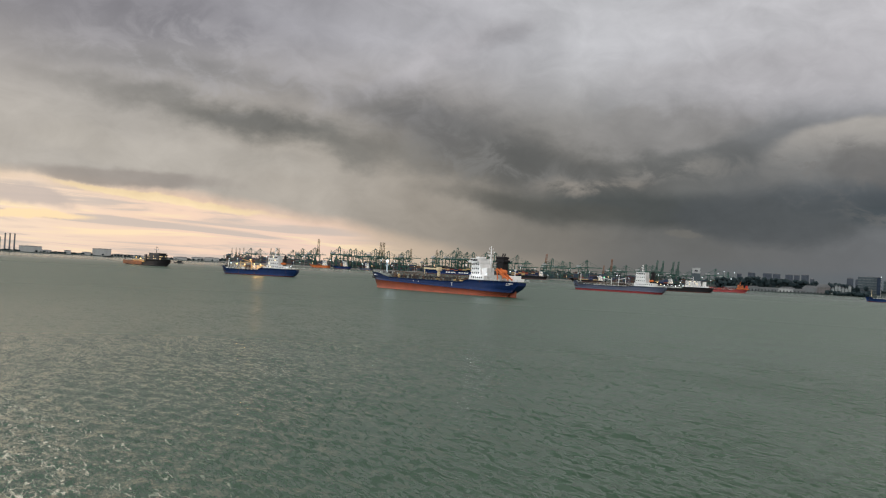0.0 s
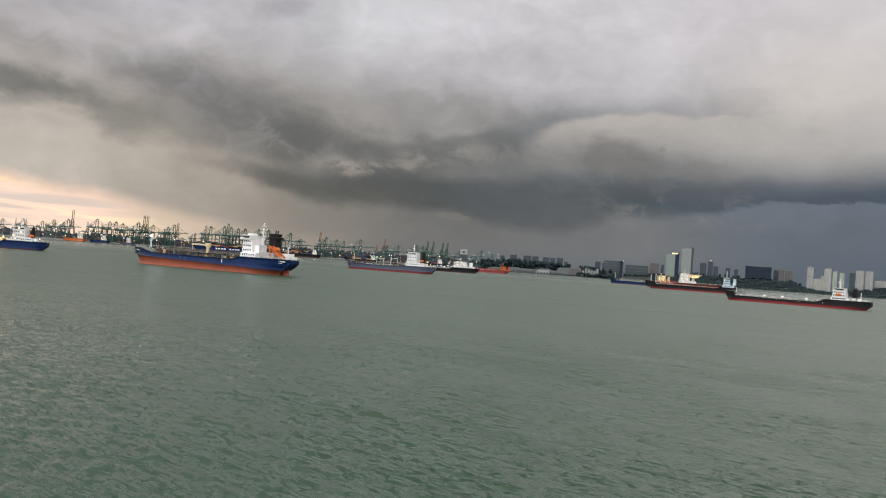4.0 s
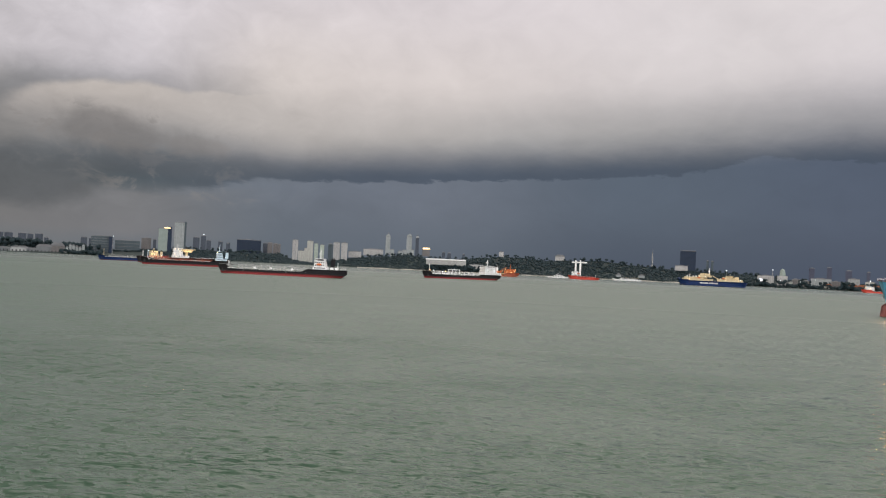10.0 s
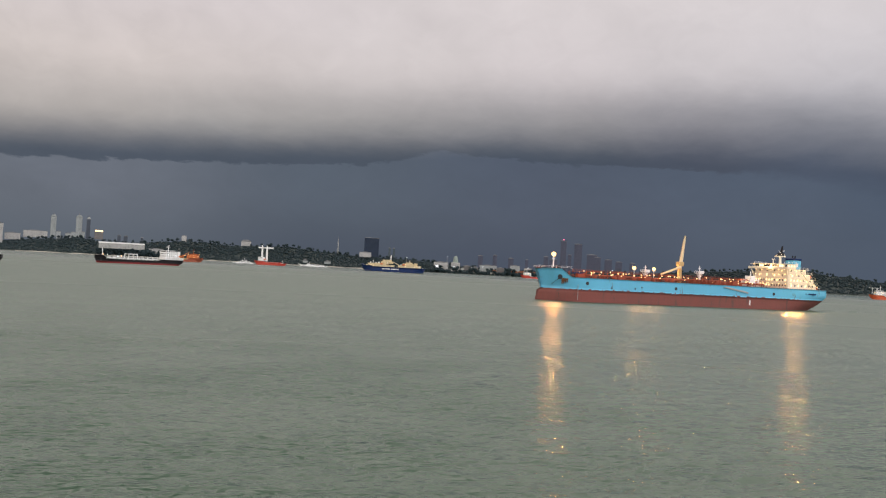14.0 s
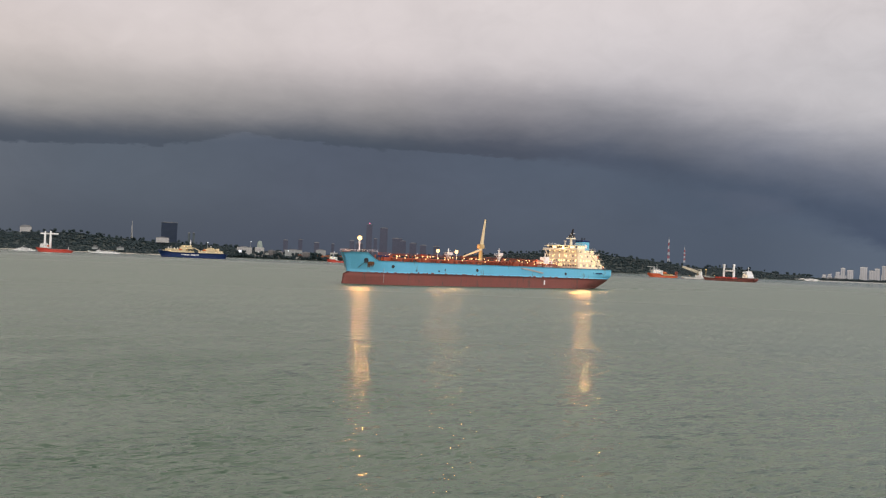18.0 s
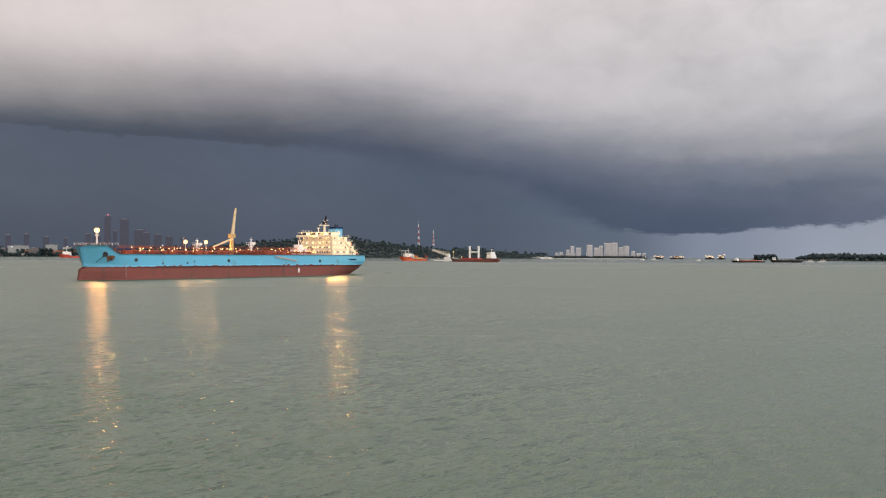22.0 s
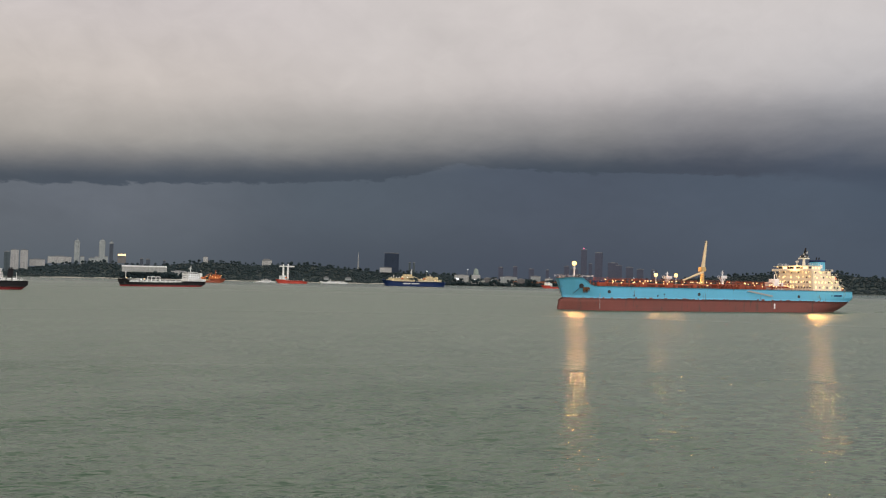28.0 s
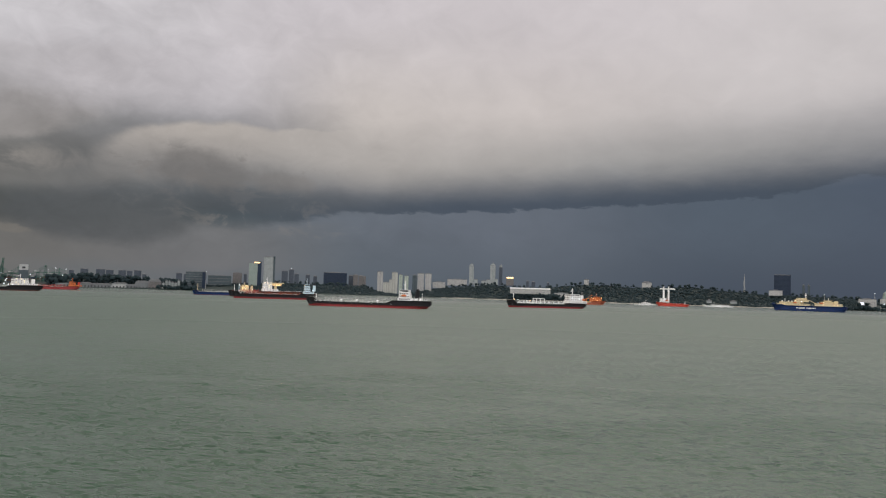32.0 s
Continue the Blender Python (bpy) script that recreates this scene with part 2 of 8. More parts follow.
    east = lay(east, blob(-16.6, 7.6, 4.6, 1.7, 0.0, 0.45, 1.05), (116, 113, 111), 0.6)
    east = lay(east, blob(-10.5, 7.2, 3.4, 1.2, 0.0, 0.35, 1.05), (126, 122, 119), 0.5)
    east = lay(east, blob(83.0, 7.4, 10.0, 1.2, 0.03, 0.1, 1.1), (158, 159, 165), 0.6)
    east = lay(east, blob(80.0, 4.2, 10.0, 1.0, 0.02, 0.1, 1.1), (84, 97, 116), 0.6)
    east = lay(east, blob(61.0, 4.8, 3.4, 1.0, -0.1, 0.1, 1.1), (82, 91, 109), 0.5)
    part_w = n.math("MAXIMUM", n.math("MULTIPLY", head, n.step(el, 3.0, 5.0)), n.step(az, -15.0, -4.0))
    col = n.mix(part_w, w, east)
    # ragged low fringe under the head, with a sharp flat foot
    col = lay(col, blob(-13.0, 5.9, 13.0, 1.1, 0.0, 0.15, 1.1, we2), (84, 89, 95), 0.7)
    foot = n.math("MULTIPLY", blob(-22.0, 4.2, 6.5, 2.1, 0.02, 0.5, 1.1, we2), n.step(we2, 2.05, 2.5))
    col = lay(col, foot, (86, 89, 92), 0.85)
    col = lay(col, blob(-27.2, 2.9, 1.6, 0.35, 0.0, e=we2), (128, 124, 118), 0.6)
    bill = n.math("ADD", n.math("MULTIPLY_ADD", small, 1.1, -0.55), n.math("MULTIPLY_ADD", heaps, 1.4, -0.7))
    bill = n.math("MULTIPLY", n.math("MULTIPLY", bill, amp), n.step(el, 1.0, 4.0, 0.25, 1.0))
    bill = n.math("MULTIPLY", bill, n.math("SUBTRACT", 1.0, n.math("MULTIPLY", strip, 0.7)))
    col = n.mix(1.0, col, n.add("ShaderNodeCombineColor", {0: n.math("ADD", bill, 1.0), 1: n.math("ADD", bill, 1.0), 2: n.math("ADD", bill, 1.0)}).outputs[0], "MULTIPLY")
    col = n.mix(strip, col, n.mix(1.0, col, (1.2, 1.2, 1.22), "MULTIPLY"))
    # overhead, out of view: brightened in the north for the water's reflection, dimmed west
    zen = values(((-90, .09), (-50, .10), (-25, .42), (-5, 1.0), (20, 1.0), (110, 1.0)))
    bright = n.add("ShaderNodeCombineColor", {0: n.math("MULTIPLY", zen, 2.3), 1: n.math("MULTIPLY", zen, 2.06), 2: n.math("MULTIPLY", zen, 1.9)}).outputs[0]
    col = n.mix(n.step(el, 21.0, 40.0), col, bright)
    dim = n.add("ShaderNodeCombineColor", {0: n.math("MULTIPLY", zen, 1.3), 1: n.math("MULTIPLY", zen, 1.24), 2: n.math("MULTIPLY", zen, 1.18)}).outputs[0]
    col = n.mix(n.step(el, 36.0, 70.0), col, dim)
    # the sky behind the viewer is thin bright overcast
    behind = n.math("SUBTRACT", n.math("MULTIPLY", xyz[0], -0.17), n.math("MULTIPLY", xyz[1], 0.98))
    col = n.mix(n.step(behind, 0.05, 0.8, 0.0, 0.85), col, (2.1, 2.07, 2.08))
    nishita = n.add("ShaderNodeTexSky")
    nishita.sky_type, nishita.sun_disc, nishita.dust_density = "NISHITA", False, 3.0
    nishita.sun_elevation, nishita.sun_rotation = radians(SUN_EL), radians(SUN_AZ)
    clear = n.mix(1.0, nishita.outputs[0], (0.1, 0.1, 0.1), "MULTIPLY")
    col = n.mix(0.96, clear, col)
    bg = n.add("ShaderNodeBackground", {0: col, 1: 1.0})
    n.add("ShaderNodeOutputWorld", {0: bg.outputs[0]})


make_sky()
sun_data = bpy.data.lights.new("sun", "SUN")
sun_data.energy, sun_data.angle, sun_data.color = 0.5, radians(25), (1.0, 0.86, 0.70)
sun = new("sun", sun_data)
sun.matrix_world = look(bearing(SUN_AZ, 200, 200 * math.tan(radians(SUN_EL))), (0, 0, 0))

# ---- materials ----
def material(name, base, rough=0.6, metal=0.0, vary=0.25, size=1.0, bump=0.15, second=None, spots=0.0, spot_col=(0.12, 0.05, 0.02),
             streak=False, rand=0.0, spec=0.4):
    """Painted or raw surface with mottling at two scales, optional rust spots and streaks. size: metres of the coarse mottling."""
    m = bpy.data.materials.new(name)
    m.use_nodes = True
    n = Nodes(m.node_tree)
    at = n.add("ShaderNodeTexCoord").outputs["Object"]
    if streak:
        at2 = n.add("ShaderNodeMapping", {0: at, 3: (1.0, 1.0, 0.16)}).outputs[0]
    else:
        at2 = at
    coarse = n.noise(at2, 1.0 / size, 4, 0.6, 0.3)
    grain = n.noise(at, 7.0 / size, 5, 0.65)
    sec = second or tuple(c * 0.55 for c in base)
    f = n.step(n.math("ADD", n.math("MULTIPLY", coarse, 0.65), n.math("MULTIPLY", grain, 0.35)), 0.35, 0.72, 0.0, vary * 2.2)
    col = n.mix(n.math("MINIMUM", f, 1.0), base, sec)
    if spots:
        g2 = n.noise(at2, 2.6 / size, 7, 0.7, 0.6)
        col = n.mix(n.step(g2, 0.62 - spots * 0.2, 0.70 - spots * 0.2), col, spot_col)
    if rand:
        r = n.add("ShaderNodeObjectInfo").outputs["Random"]
        h = n.add("ShaderNodeHueSaturation", {0: n.math("MULTIPLY_ADD", r, rand * 0.1, 0.5 - rand * 0.05), 2: n.math("MULTIPLY_ADD", r, rand, 1.0 - rand / 2)})
        n.tree.links.new(col, h.inputs["Color"])
        col = h.outputs[0]
    rg = n.math("MULTIPLY_ADD", grain, 0.3, rough - 0.15, clamp=True)
    bs = n.add("ShaderNodeBsdfPrincipled", {"Base Color": col, "Roughness": rg, "Metallic": metal, "Specular IOR Level": spec})
    if bump:
        b = n.add("ShaderNodeBump", {"Strength": bump, "Distance": 0.05 * size, "Height": grain})
        n.tree.links.new(b.outputs[0], bs.inputs["Normal"])
    n.add("ShaderNodeOutputMaterial", {0: bs.outputs[0]})
    return m


def glow(name, colour, strength):
    m = bpy.data.materials.new(name)
    m.use_nodes = True
    n = Nodes(m.node_tree)
    e = n.add("ShaderNodeEmission", {0: (*colour, 1), 1: strength})
    n.add("ShaderNodeOutputMaterial", {0: e.outputs[0]})
    return m


def sea_material():
    """Turbid green harbour water; ripples tilt its surface at three scales, in ruffled and calmer patches."""
    m = bpy.data.materials.new("sea_water")
    m.use_nodes = True
    n = Nodes(m.node_tree)

    def vec(op, a, b=None, scale=None):
        v = n.add("ShaderNodeVectorMath", {0: a})
        v.operation = op
        if b is not None:
            if isinstance(b, bpy.types.NodeSocket):
                n.tree.links.new(b, v.inputs[1])
            else:
                v.inputs[1].default_value = b
        if scale is not None:
            n.tree.links.new(scale, v.inputs["Scale"])
        return v.outputs["Value" if op == "LENGTH" else "Vector"]

    at = n.add("ShaderNodeTexCoord").outputs["Object"]
    # drawn out along the crests, which lie across the northerly wind
    def drawn(turn, k):
        spun = n.add("ShaderNodeMapping", {0: at, 2: (0, 0, radians(turn))}).outputs[0]
        return n.add("ShaderNodeMapping", {0: spun, 3: (k, 1.0, 1.0)}).outputs[0]

    wind, cross, long_crest = drawn(18, 0.5), drawn(-32, 0.6), drawn(14, 0.28)
    patch = n.noise(at, 0.011, 3, 0.55, 0.6)
    gust = n.noise(wind, 0.07, 4, 0.6, 0.5)
    ruffle = n.math("MULTIPLY", n.step(patch, 0.35, 0.65, 0.8, 1.2), n.step(gust, 0.3, 0.7, 0.65, 1.35))
    # single ripples tell near the ship; far out they merge into an even roughness
    off = vec("LENGTH", at)
    merge = n.step(off, 50.0, 360.0)
    # calmer in the shelter of the land
    calm = n.step(off, 800.0, 1900.0)
    tilt = None
    for coords, scale, amp, detail in ((wind, 0.16, 0.10, 2.0), (cross, 0.55, 0.13, 2.0), (wind, 0.95, 0.27, 3.0), (wind, 2.6, 0.48, 3.0), (wind, 6.5, 0.36, 2.0)):
        c = n.add("ShaderNodeTexNoise", {"Vector": coords, "Scale": scale, "Detail": detail, "Roughness": 0.55, "Distortion": 0.3}).outputs["Color"]
        d = vec("MULTIPLY", vec("SUBTRACT", c, (0.5, 0.5, 0.5)), (amp * 0.6, amp * 1.35, 0.0))
        tilt = d if tilt is None else vec("ADD", tilt, d)
    # short steep faces just before the crests
    for scale, amp in ((0.8, 0.38), (1.9, 0.40)):
        r = n.noise(long_crest, scale, 2, 0.5, 0.4)
        face = n.math("MULTIPLY", n.step(n.math("ABSOLUTE", n.math("SUBTRACT", r, 0.5)), 0.045, 0.0), n.math("MULTIPLY_ADD", merge, -0.8, 1.0))
        tilt = vec("ADD", tilt, vec("SCALE", (-0.3 * amp, -amp, 0.0), scale=face))
    k = vec("SCALE", tilt, scale=n.math("MULTIPLY", ruffle, n.math("MULTIPLY_ADD", merge, -0.1, 1.0)))
    base = vec("ADD", n.add("ShaderNodeNewGeometry").outputs["Normal"], k)
    col = n.mix(n.step(patch, 0.3, 0.7), (0.039, 0.077, 0.049), (0.047, 0.085, 0.056))
    # two sets of faces: level ones, and steep lee ones that look south-west, away from the squall
    kinds = []
    for lo, far, rough in ((0.10, 0.9, 0.165), (0.35, 1.35, 0.25)):
        lee = vec("SCALE", (-0.048, -0.078, 0.0), scale=n.math("MULTIPLY", n.math("MULTIPLY_ADD", merge, far, lo), n.math("MULTIPLY_ADD", calm, -0.8, 1.0)))
        nor = vec("NORMALIZE", vec("ADD", base, lee))
        kinds.append(n.add("ShaderNodeBsdfPrincipled", {"Base Color": col, "Roughness": n.math("SUBTRACT", n.math("MULTIPLY_ADD", merge, 0.11, rough), n.math("MULTIPLY", calm, 0.16)), "IOR": 1.34, "Normal": nor}))
    bs = n.add("ShaderNodeMixShader", {0: 0.66, 1: kinds[0].outputs[0], 2: kinds[1].outputs[0]})
    n.add("ShaderNodeOutputMaterial", {0: bs.outputs[0]})
    return m


SEA = sea_material()

# ---- mesh helpers ----
def mesh(bm, name, *mats):
    me = bpy.data.meshes.new(name)
    bm.to_mesh(me)
    bm.free()
    for m in mats:
        me.materials.append(m)
    return me


def part(name, bm, mat, parent, label=""):
    ob = new(name, mesh(bm, name, mat))
    ob.parent = parent
    if label:
        ob["label"] = label
    return ob


def share(name, me, parent, at, label="", turn=0.0, scale=(1, 1, 1)):
    ob = new(name, me)
    ob.parent = parent
    ob.location, ob.rotation_euler, ob.scale = at, (0, 0, turn), scale
    if label:
        ob["label"] = label
    return ob


def box(bm, x0, x1, y0, y1, z0, z1, taper=0.0):
    """A block; taper draws in the top."""
    t = taper
    lo = [bm.verts.new(p) for p in ((x0, y0, z0), (x1, y0, z0), (x1, y1, z0), (x0, y1, z0))]
    hi = [bm.verts.new(p) for p in ((x0 + t, y0 + t, z1), (x1 - t, y0 + t, z1), (x1 - t, y1 - t, z1), (x0 + t, y1 - t, z1))]
    bm.faces.new(lo[::-1])
    bm.faces.new(hi)
    for i in range(4):
        j = (i + 1) % 4
        bm.faces.new((lo[i], lo[j], hi[j], hi[i]))
    return bm


def tube(bm, p0, p1, r0, r1=None, seg=8, caps=True):
    """A round bar from p0 to p1."""
    p0, p1 = Vector(p0), Vector(p1)
    r1 = r0 if r1 is None else r1
    d = (p1 - p0).normalized()
    a = d.orthogonal().normalized()
    b = d.cross(a)
    rings = []
    for p, r in ((p0, r0), (p1, r1)):
        rings.append([bm.verts.new(p + (a * math.cos(t) + b * math.sin(t)) * r) for t in (2 * math.pi * i / seg for i in range(seg))])
    for i in range(seg):
        j = (i + 1) % seg
        bm.faces.new((rings[0][i], rings[0][j], rings[1][j], rings[1][i]))
    if caps:
        bm.faces.new(rings[0][::-1])
        bm.faces.new(rings[1])
    return bm


def beam(bm, p0, p1, w, h=None):
    """A square bar from p0 to p1."""
    p0, p1 = Vector(p0), Vector(p1)
    h = w if h is None else h
    d = (p1 - p0).normalized()
    side = d.cross(Vector((0, 0, 1)))
    side = side.normalized() if side.length > 1e-3 else Vector((1, 0, 0))
    up = side.cross(d)
    ring = lambda p: [bm.verts.new(p + side * (sx * w / 2) + up * (sy * h / 2)) for sx, sy in ((-1, -1), (1, -1), (1, 1), (-1, 1))]
    a, b = ring(p0), ring(p1)
    bm.faces.new(a)
    bm.faces.new(b[::-1])
    for i in range(4):
        j = (i + 1) % 4
        bm.faces.new((a[j], a[i], b[i], b[j]))
    return bm


def prism(bm, profile, y0, y1):
    """A side view (x, z) drawn out across y."""
    a = [bm.verts.new((x, y0, z)) for x, z in profile]
    b = [bm.verts.new((x, y1, z)) for x, z in profile]
    bm.faces.new(a)
    bm.faces.new(b[::-1])
    for i in range(len(a)):
        j = (i + 1) % len(a)
        bm.faces.new((a[j], a[i], b[i], b[j]))
    return bm


def ball(bm, at, r, u=10, v=6, squash=1.0):
    geo = bmesh.ops.create_uvsphere(bm, u_segments=u, v_segments=v, radius=r)
    for w in geo["verts"]:
        w.co = Vector(at) + Vector((w.co.x, w.co.y, w.co.z * squash))
    return bm


def soften(bm, width=0.06, seg=1):
    bmesh.ops.recalc_face_normals(bm, faces=bm.faces)
    bmesh.ops.bevel(bm, geom=list(bm.edges), offset=width, segments=seg, profile=0.5, affect="EDGES", clamp_overlap=True)
    return bm


def fresh():
    return bmesh.new()


def thing(name, at, label, category, group="", turn=0.0):
    """An Empty that stands for a whole thing."""
    e = new(name)
    e.location, e.rotation_euler = at, (0, 0, turn)
    return tagged(e, label, category, group)


# ---- sea ----
def make_sea():
    """One sheet to the horizon; low waves stand in it near the viewer and flatten out with distance."""
    inner = [0.0, 8.0, 16.0, 24.0]
    near = [30.0]
    while near[-1] < 420:
        near.append(near[-1] + max(0.28, near[-1] ** 2 / 13.0 / 1465 * 2.2))
    far = list(np.geomspace(near[-1] * 1.04, 4900, 50))
    r = np.array(inner + near + far)
    # close spacing where the view goes, wide behind
    a = np.concatenate([np.linspace(-80, 98, 1500), np.linspace(104, 274, 40)])
    ang = np.radians(a)
    R, A = np.meshgrid(r, ang, indexing="ij")
    x, y = R * np.sin(A), R * np.cos(A)
    rng = np.random.default_rng(5)
    z = np.zeros_like(x)
    fade = np.clip((R - 26) / 10, 0, 1) * np.clip((430 - R) / 260, 0, 1)
    for i in range(26):
        lam = 0.9 * (4.0 ** rng.random())
        th = radians(18) + rng.normal(0, 0.6)
        k = 2 * math.pi / lam
        res = np.clip(1.6 - R ** 2 / 13.0 / 1465 * 2.2 * 2.2 / lam, 0, 1)
        z += 0.0032 * lam * res * np.sin(k * (x * math.sin(th) + y * math.cos(th)) + rng.random() * 6.28)
    z *= fade
    nr, na = R.shape
    co = np.stack([x, y, z], -1).reshape(-1, 3)
    i, j = np.meshgrid(np.arange(nr - 1), np.arange(na), indexing="ij")
    jj = (j + 1) % na
    quads = np.stack([i * na + j, i * na + jj, (i + 1) * na + jj, (i + 1) * na + j], -1).reshape(-1, 4)[:, ::-1]
    me = bpy.data.meshes.new("water")
    me.vertices.add(len(co))
    me.vertices.foreach_set("co", co.ravel())
    me.loops.add(quads.size)
    me.loops.foreach_set("vertex_index", quads.ravel())
    me.polygons.add(len(quads))
    me.polygons.foreach_set("loop_start", np.arange(0, quads.size, 4))
    me.polygons.foreach_set("use_smooth", np.ones(len(quads), bool))
    me.update(calc_edges=True)
    me.validate()
    me.materials.append(SEA)
    return tagged(new("water", me), "grey-green choppy sea under a storm sky", "sea", kind="structure")


sea = make_sea()

# ---- ships ----
RUST = (0.16, 0.06, 0.025)
RED_HULL = material("antifouling_red", (0.21, 0.062, 0.05), 0.7, vary=0.3, size=6.0, second=(0.15, 0.06, 0.048), spots=0.25, spot_col=(0.10, 0.06, 0.05), streak=True)
RED_BRIGHT = material("antifouling_orange", (0.34, 0.078, 0.036), 0.7, vary=0.4, size=6.0, second=(0.20, 0.058, 0.034), spots=0.12, spot_col=(0.16, 0.07, 0.05), streak=True)
CRIMSON = material("antifouling_crimson", (0.30, 0.04, 0.042), 0.7, vary=0.25, size=5.0, streak=True)
SKY_BLUE = material("sky_blue_paint", (0.115, 0.45, 0.65), 0.5, vary=0.16, size=7.0, second=(0.10, 0.34, 0.47), spots=0.06, spot_col=(0.13, 0.12, 0.10), streak=True)
NAVY = material("navy_paint", (0.006, 0.025, 0.100), 0.55, vary=0.3, size=5.0, spec=0.2, spots=0.05, spot_col=RUST, streak=True)
GREY_BLUE = material("weathered_blue_paint", (0.055, 0.072, 0.125), 0.6, vary=0.3, size=5.0, second=(0.10, 0.10, 0.12), spots=0.1, spot_col=RUST, streak=True)
BLACK = material("black_paint", (0.010, 0.009, 0.011), 0.65, spec=0.2, vary=0.2, size=4.0, second=(0.02, 0.018, 0.018), streak=True)
ORANGE = material("safety_orange_paint", (0.62, 0.15, 0.03), 0.55, vary=0.15, size=2.0)
RED = material("red_paint", (0.50, 0.05, 0.03), 0.55, vary=0.2, size=3.0, streak=True)
WHITE = material("white_ship_paint", (0.82, 0.82, 0.81), 0.5, vary=0.12, size=3.0, second=(0.55, 0.52, 0.47), spots=0.02, spot_col=(0.3, 0.18, 0.10), streak=True)
CREAM = material("cream_paint", (0.70, 0.58, 0.36), 0.5, vary=0.12, size=3.0, streak=True)
CREAM_WHITE = material("ivory_house_paint", (0.80, 0.74, 0.60), 0.5, vary=0.1, size=3.0, second=(0.66, 0.60, 0.46), streak=True)
PALE_BLUE = material("pale_blue_paint", (0.60, 0.73, 0.80), 0.5, vary=0.15, size=3.0)
DECK_RED = material("oxide_red_deck", (0.30, 0.065, 0.03), 0.75, vary=0.3, size=3.0, second=(0.2, 0.07, 0.045))
DECK_GREY = material("grey_green_deck", (0.17, 0.19, 0.17), 0.75, vary=0.3, size=3.0)
STEEL = material("galvanised_steel", (0.42, 0.42, 0.40), 0.5, 0.4, vary=0.2, size=0.8)
BUFF = material("buff_mast_paint", (0.55, 0.38, 0.16), 0.55, vary=0.15, size=1.5)
DARK = material("dark_fittings", (0.03, 0.03, 0.032), 0.6, vary=0.2, size=0.8)
GLASS = material("dark_window_glass", (0.012, 0.016, 0.02), 0.15, vary=0.1, size=1.0, bump=0.0, spec=0.6)
LIT_WARM = glow("lit_window_warm", (1.0, 0.70, 0.34), 2.6)
LAMP_SODIUM = glow("sodium_lamp", (1.0, 0.62, 0.22), 3.6)
LAMP_WARM = glow("warm_deck_lamp", (1.0, 0.66, 0.30), 2.6)
LAMP_WHITE = glow("white_lamp", (0.85, 0.95, 1.0), 2.6)
LAMP_GREEN = glow("green_lamp", (0.25, 1.0, 0.5), 2.4)
LAMP_RED = glow("red_lamp", (1.0, 0.16, 0.35), 2.0)


def hull_form(L, B, deck, lo, hi, rake=2.0, over=4.0, full=0.30, run=0.16, transom=0.55, flare=0.25, levels=3, stem=None, tuck=1.4):
    """A lofted band of hull between heights lo and hi (numbers or functions of x). stem: rows of height and how far the stem stands forward there."""
    bm = fresh()
    n = 34
    ss = sorted({0.0, 0.01, 0.985, 1.0} | {i / n for i in range(1, n)} | {0.9 + 0.0085 * i for i in range(1, 12)})
    rows = []
    for s in ss:
        row = []
        for k in range(levels + 1):
            x_mid = -L / 2 + L * s
            z0 = lo(x_mid) if callable(lo) else lo
            z1 = hi(x_mid) if callable(hi) else hi
            z = z0 + (z1 - z0) * k / levels
            q = max(0.0, min(1.3, z / deck))
            xa = -L / 2 + over * max(0.0, 1 - q) ** tuck
            xb = L / 2 - rake * (1 - q) if stem is None else L / 2 + float(np.interp(z, [p[0] for p in stem], [p[1] for p in stem]))
            x = xa + (xb - xa) * s
            b = B / 2
            if s > 1 - full:
                w = (s - (1 - full)) / full
                b *= max(0.0, 1 - w ** (2.0 + 1.2 * q)) ** (0.85 - flare * q)
                b = max(b, 0.12)
            if s < run:
                w = 1 - s / run
                wide = transom * (0.35 + 0.65 * min(1, q * 1.5))
                b *= 1 - (1 - wide) * w ** 2
            row.append((x, b, z))
        rows.append(row)
    vs = [[(bm.verts.new((x, b, z)), bm.verts.new((x, -b, z))) for x, b, z in row] for row in rows]
    for i in range(len(vs) - 1):
        for k in range(levels):
            for sd in (0, 1):
                q = (vs[i][k][sd], vs[i + 1][k][sd], vs[i + 1][k + 1][sd], vs[i][k + 1][sd])
                f = bm.faces.new(q if sd == 1 else q[::-1])
                f.smooth = True
    for i in (0, len(vs) - 1):
        for k in range(levels):
            q = (vs[i][k][0], vs[i][k][1], vs[i][k + 1][1], vs[i][k + 1][0])
            bm.faces.new(q if i else q[::-1])
    for k in (0, levels):
        for i in range(len(vs) - 1):
            q = (vs[i][k][0], vs[i][k][1], vs[i + 1][k][1], vs[i + 1][k][0])
            bm.faces.new(q[::-1] if k else q)
    return bm


def berth(bow, stern):
    """The middle, heading and length of a ship from the bearings and distances of its ends."""
    a, b = bearing(*bow), bearing(*stern)
    d = a - b
    return (a + b) / 2, math.atan2(d.y, d.x), d.length


def window_mesh(w=0.8, h=0.9, mat=None):
    return mesh(box(fresh(), -w / 2, w / 2, -0.06, 0.06, -h / 2, h / 2), "window", mat or GLASS)


WIN_DARK = window_mesh()
WIN_LIT = window_mesh(mat=LIT_WARM)
WIN_BRIDGE = window_mesh(1.5, 1.2)
WIN_BRIDGE_LIT = window_mesh(1.5, 1.2, LIT_WARM)
BULB = mesh(ball(fresh(), (0, 0, 0), 0.28, 8, 5), "bulb", LAMP_WARM)


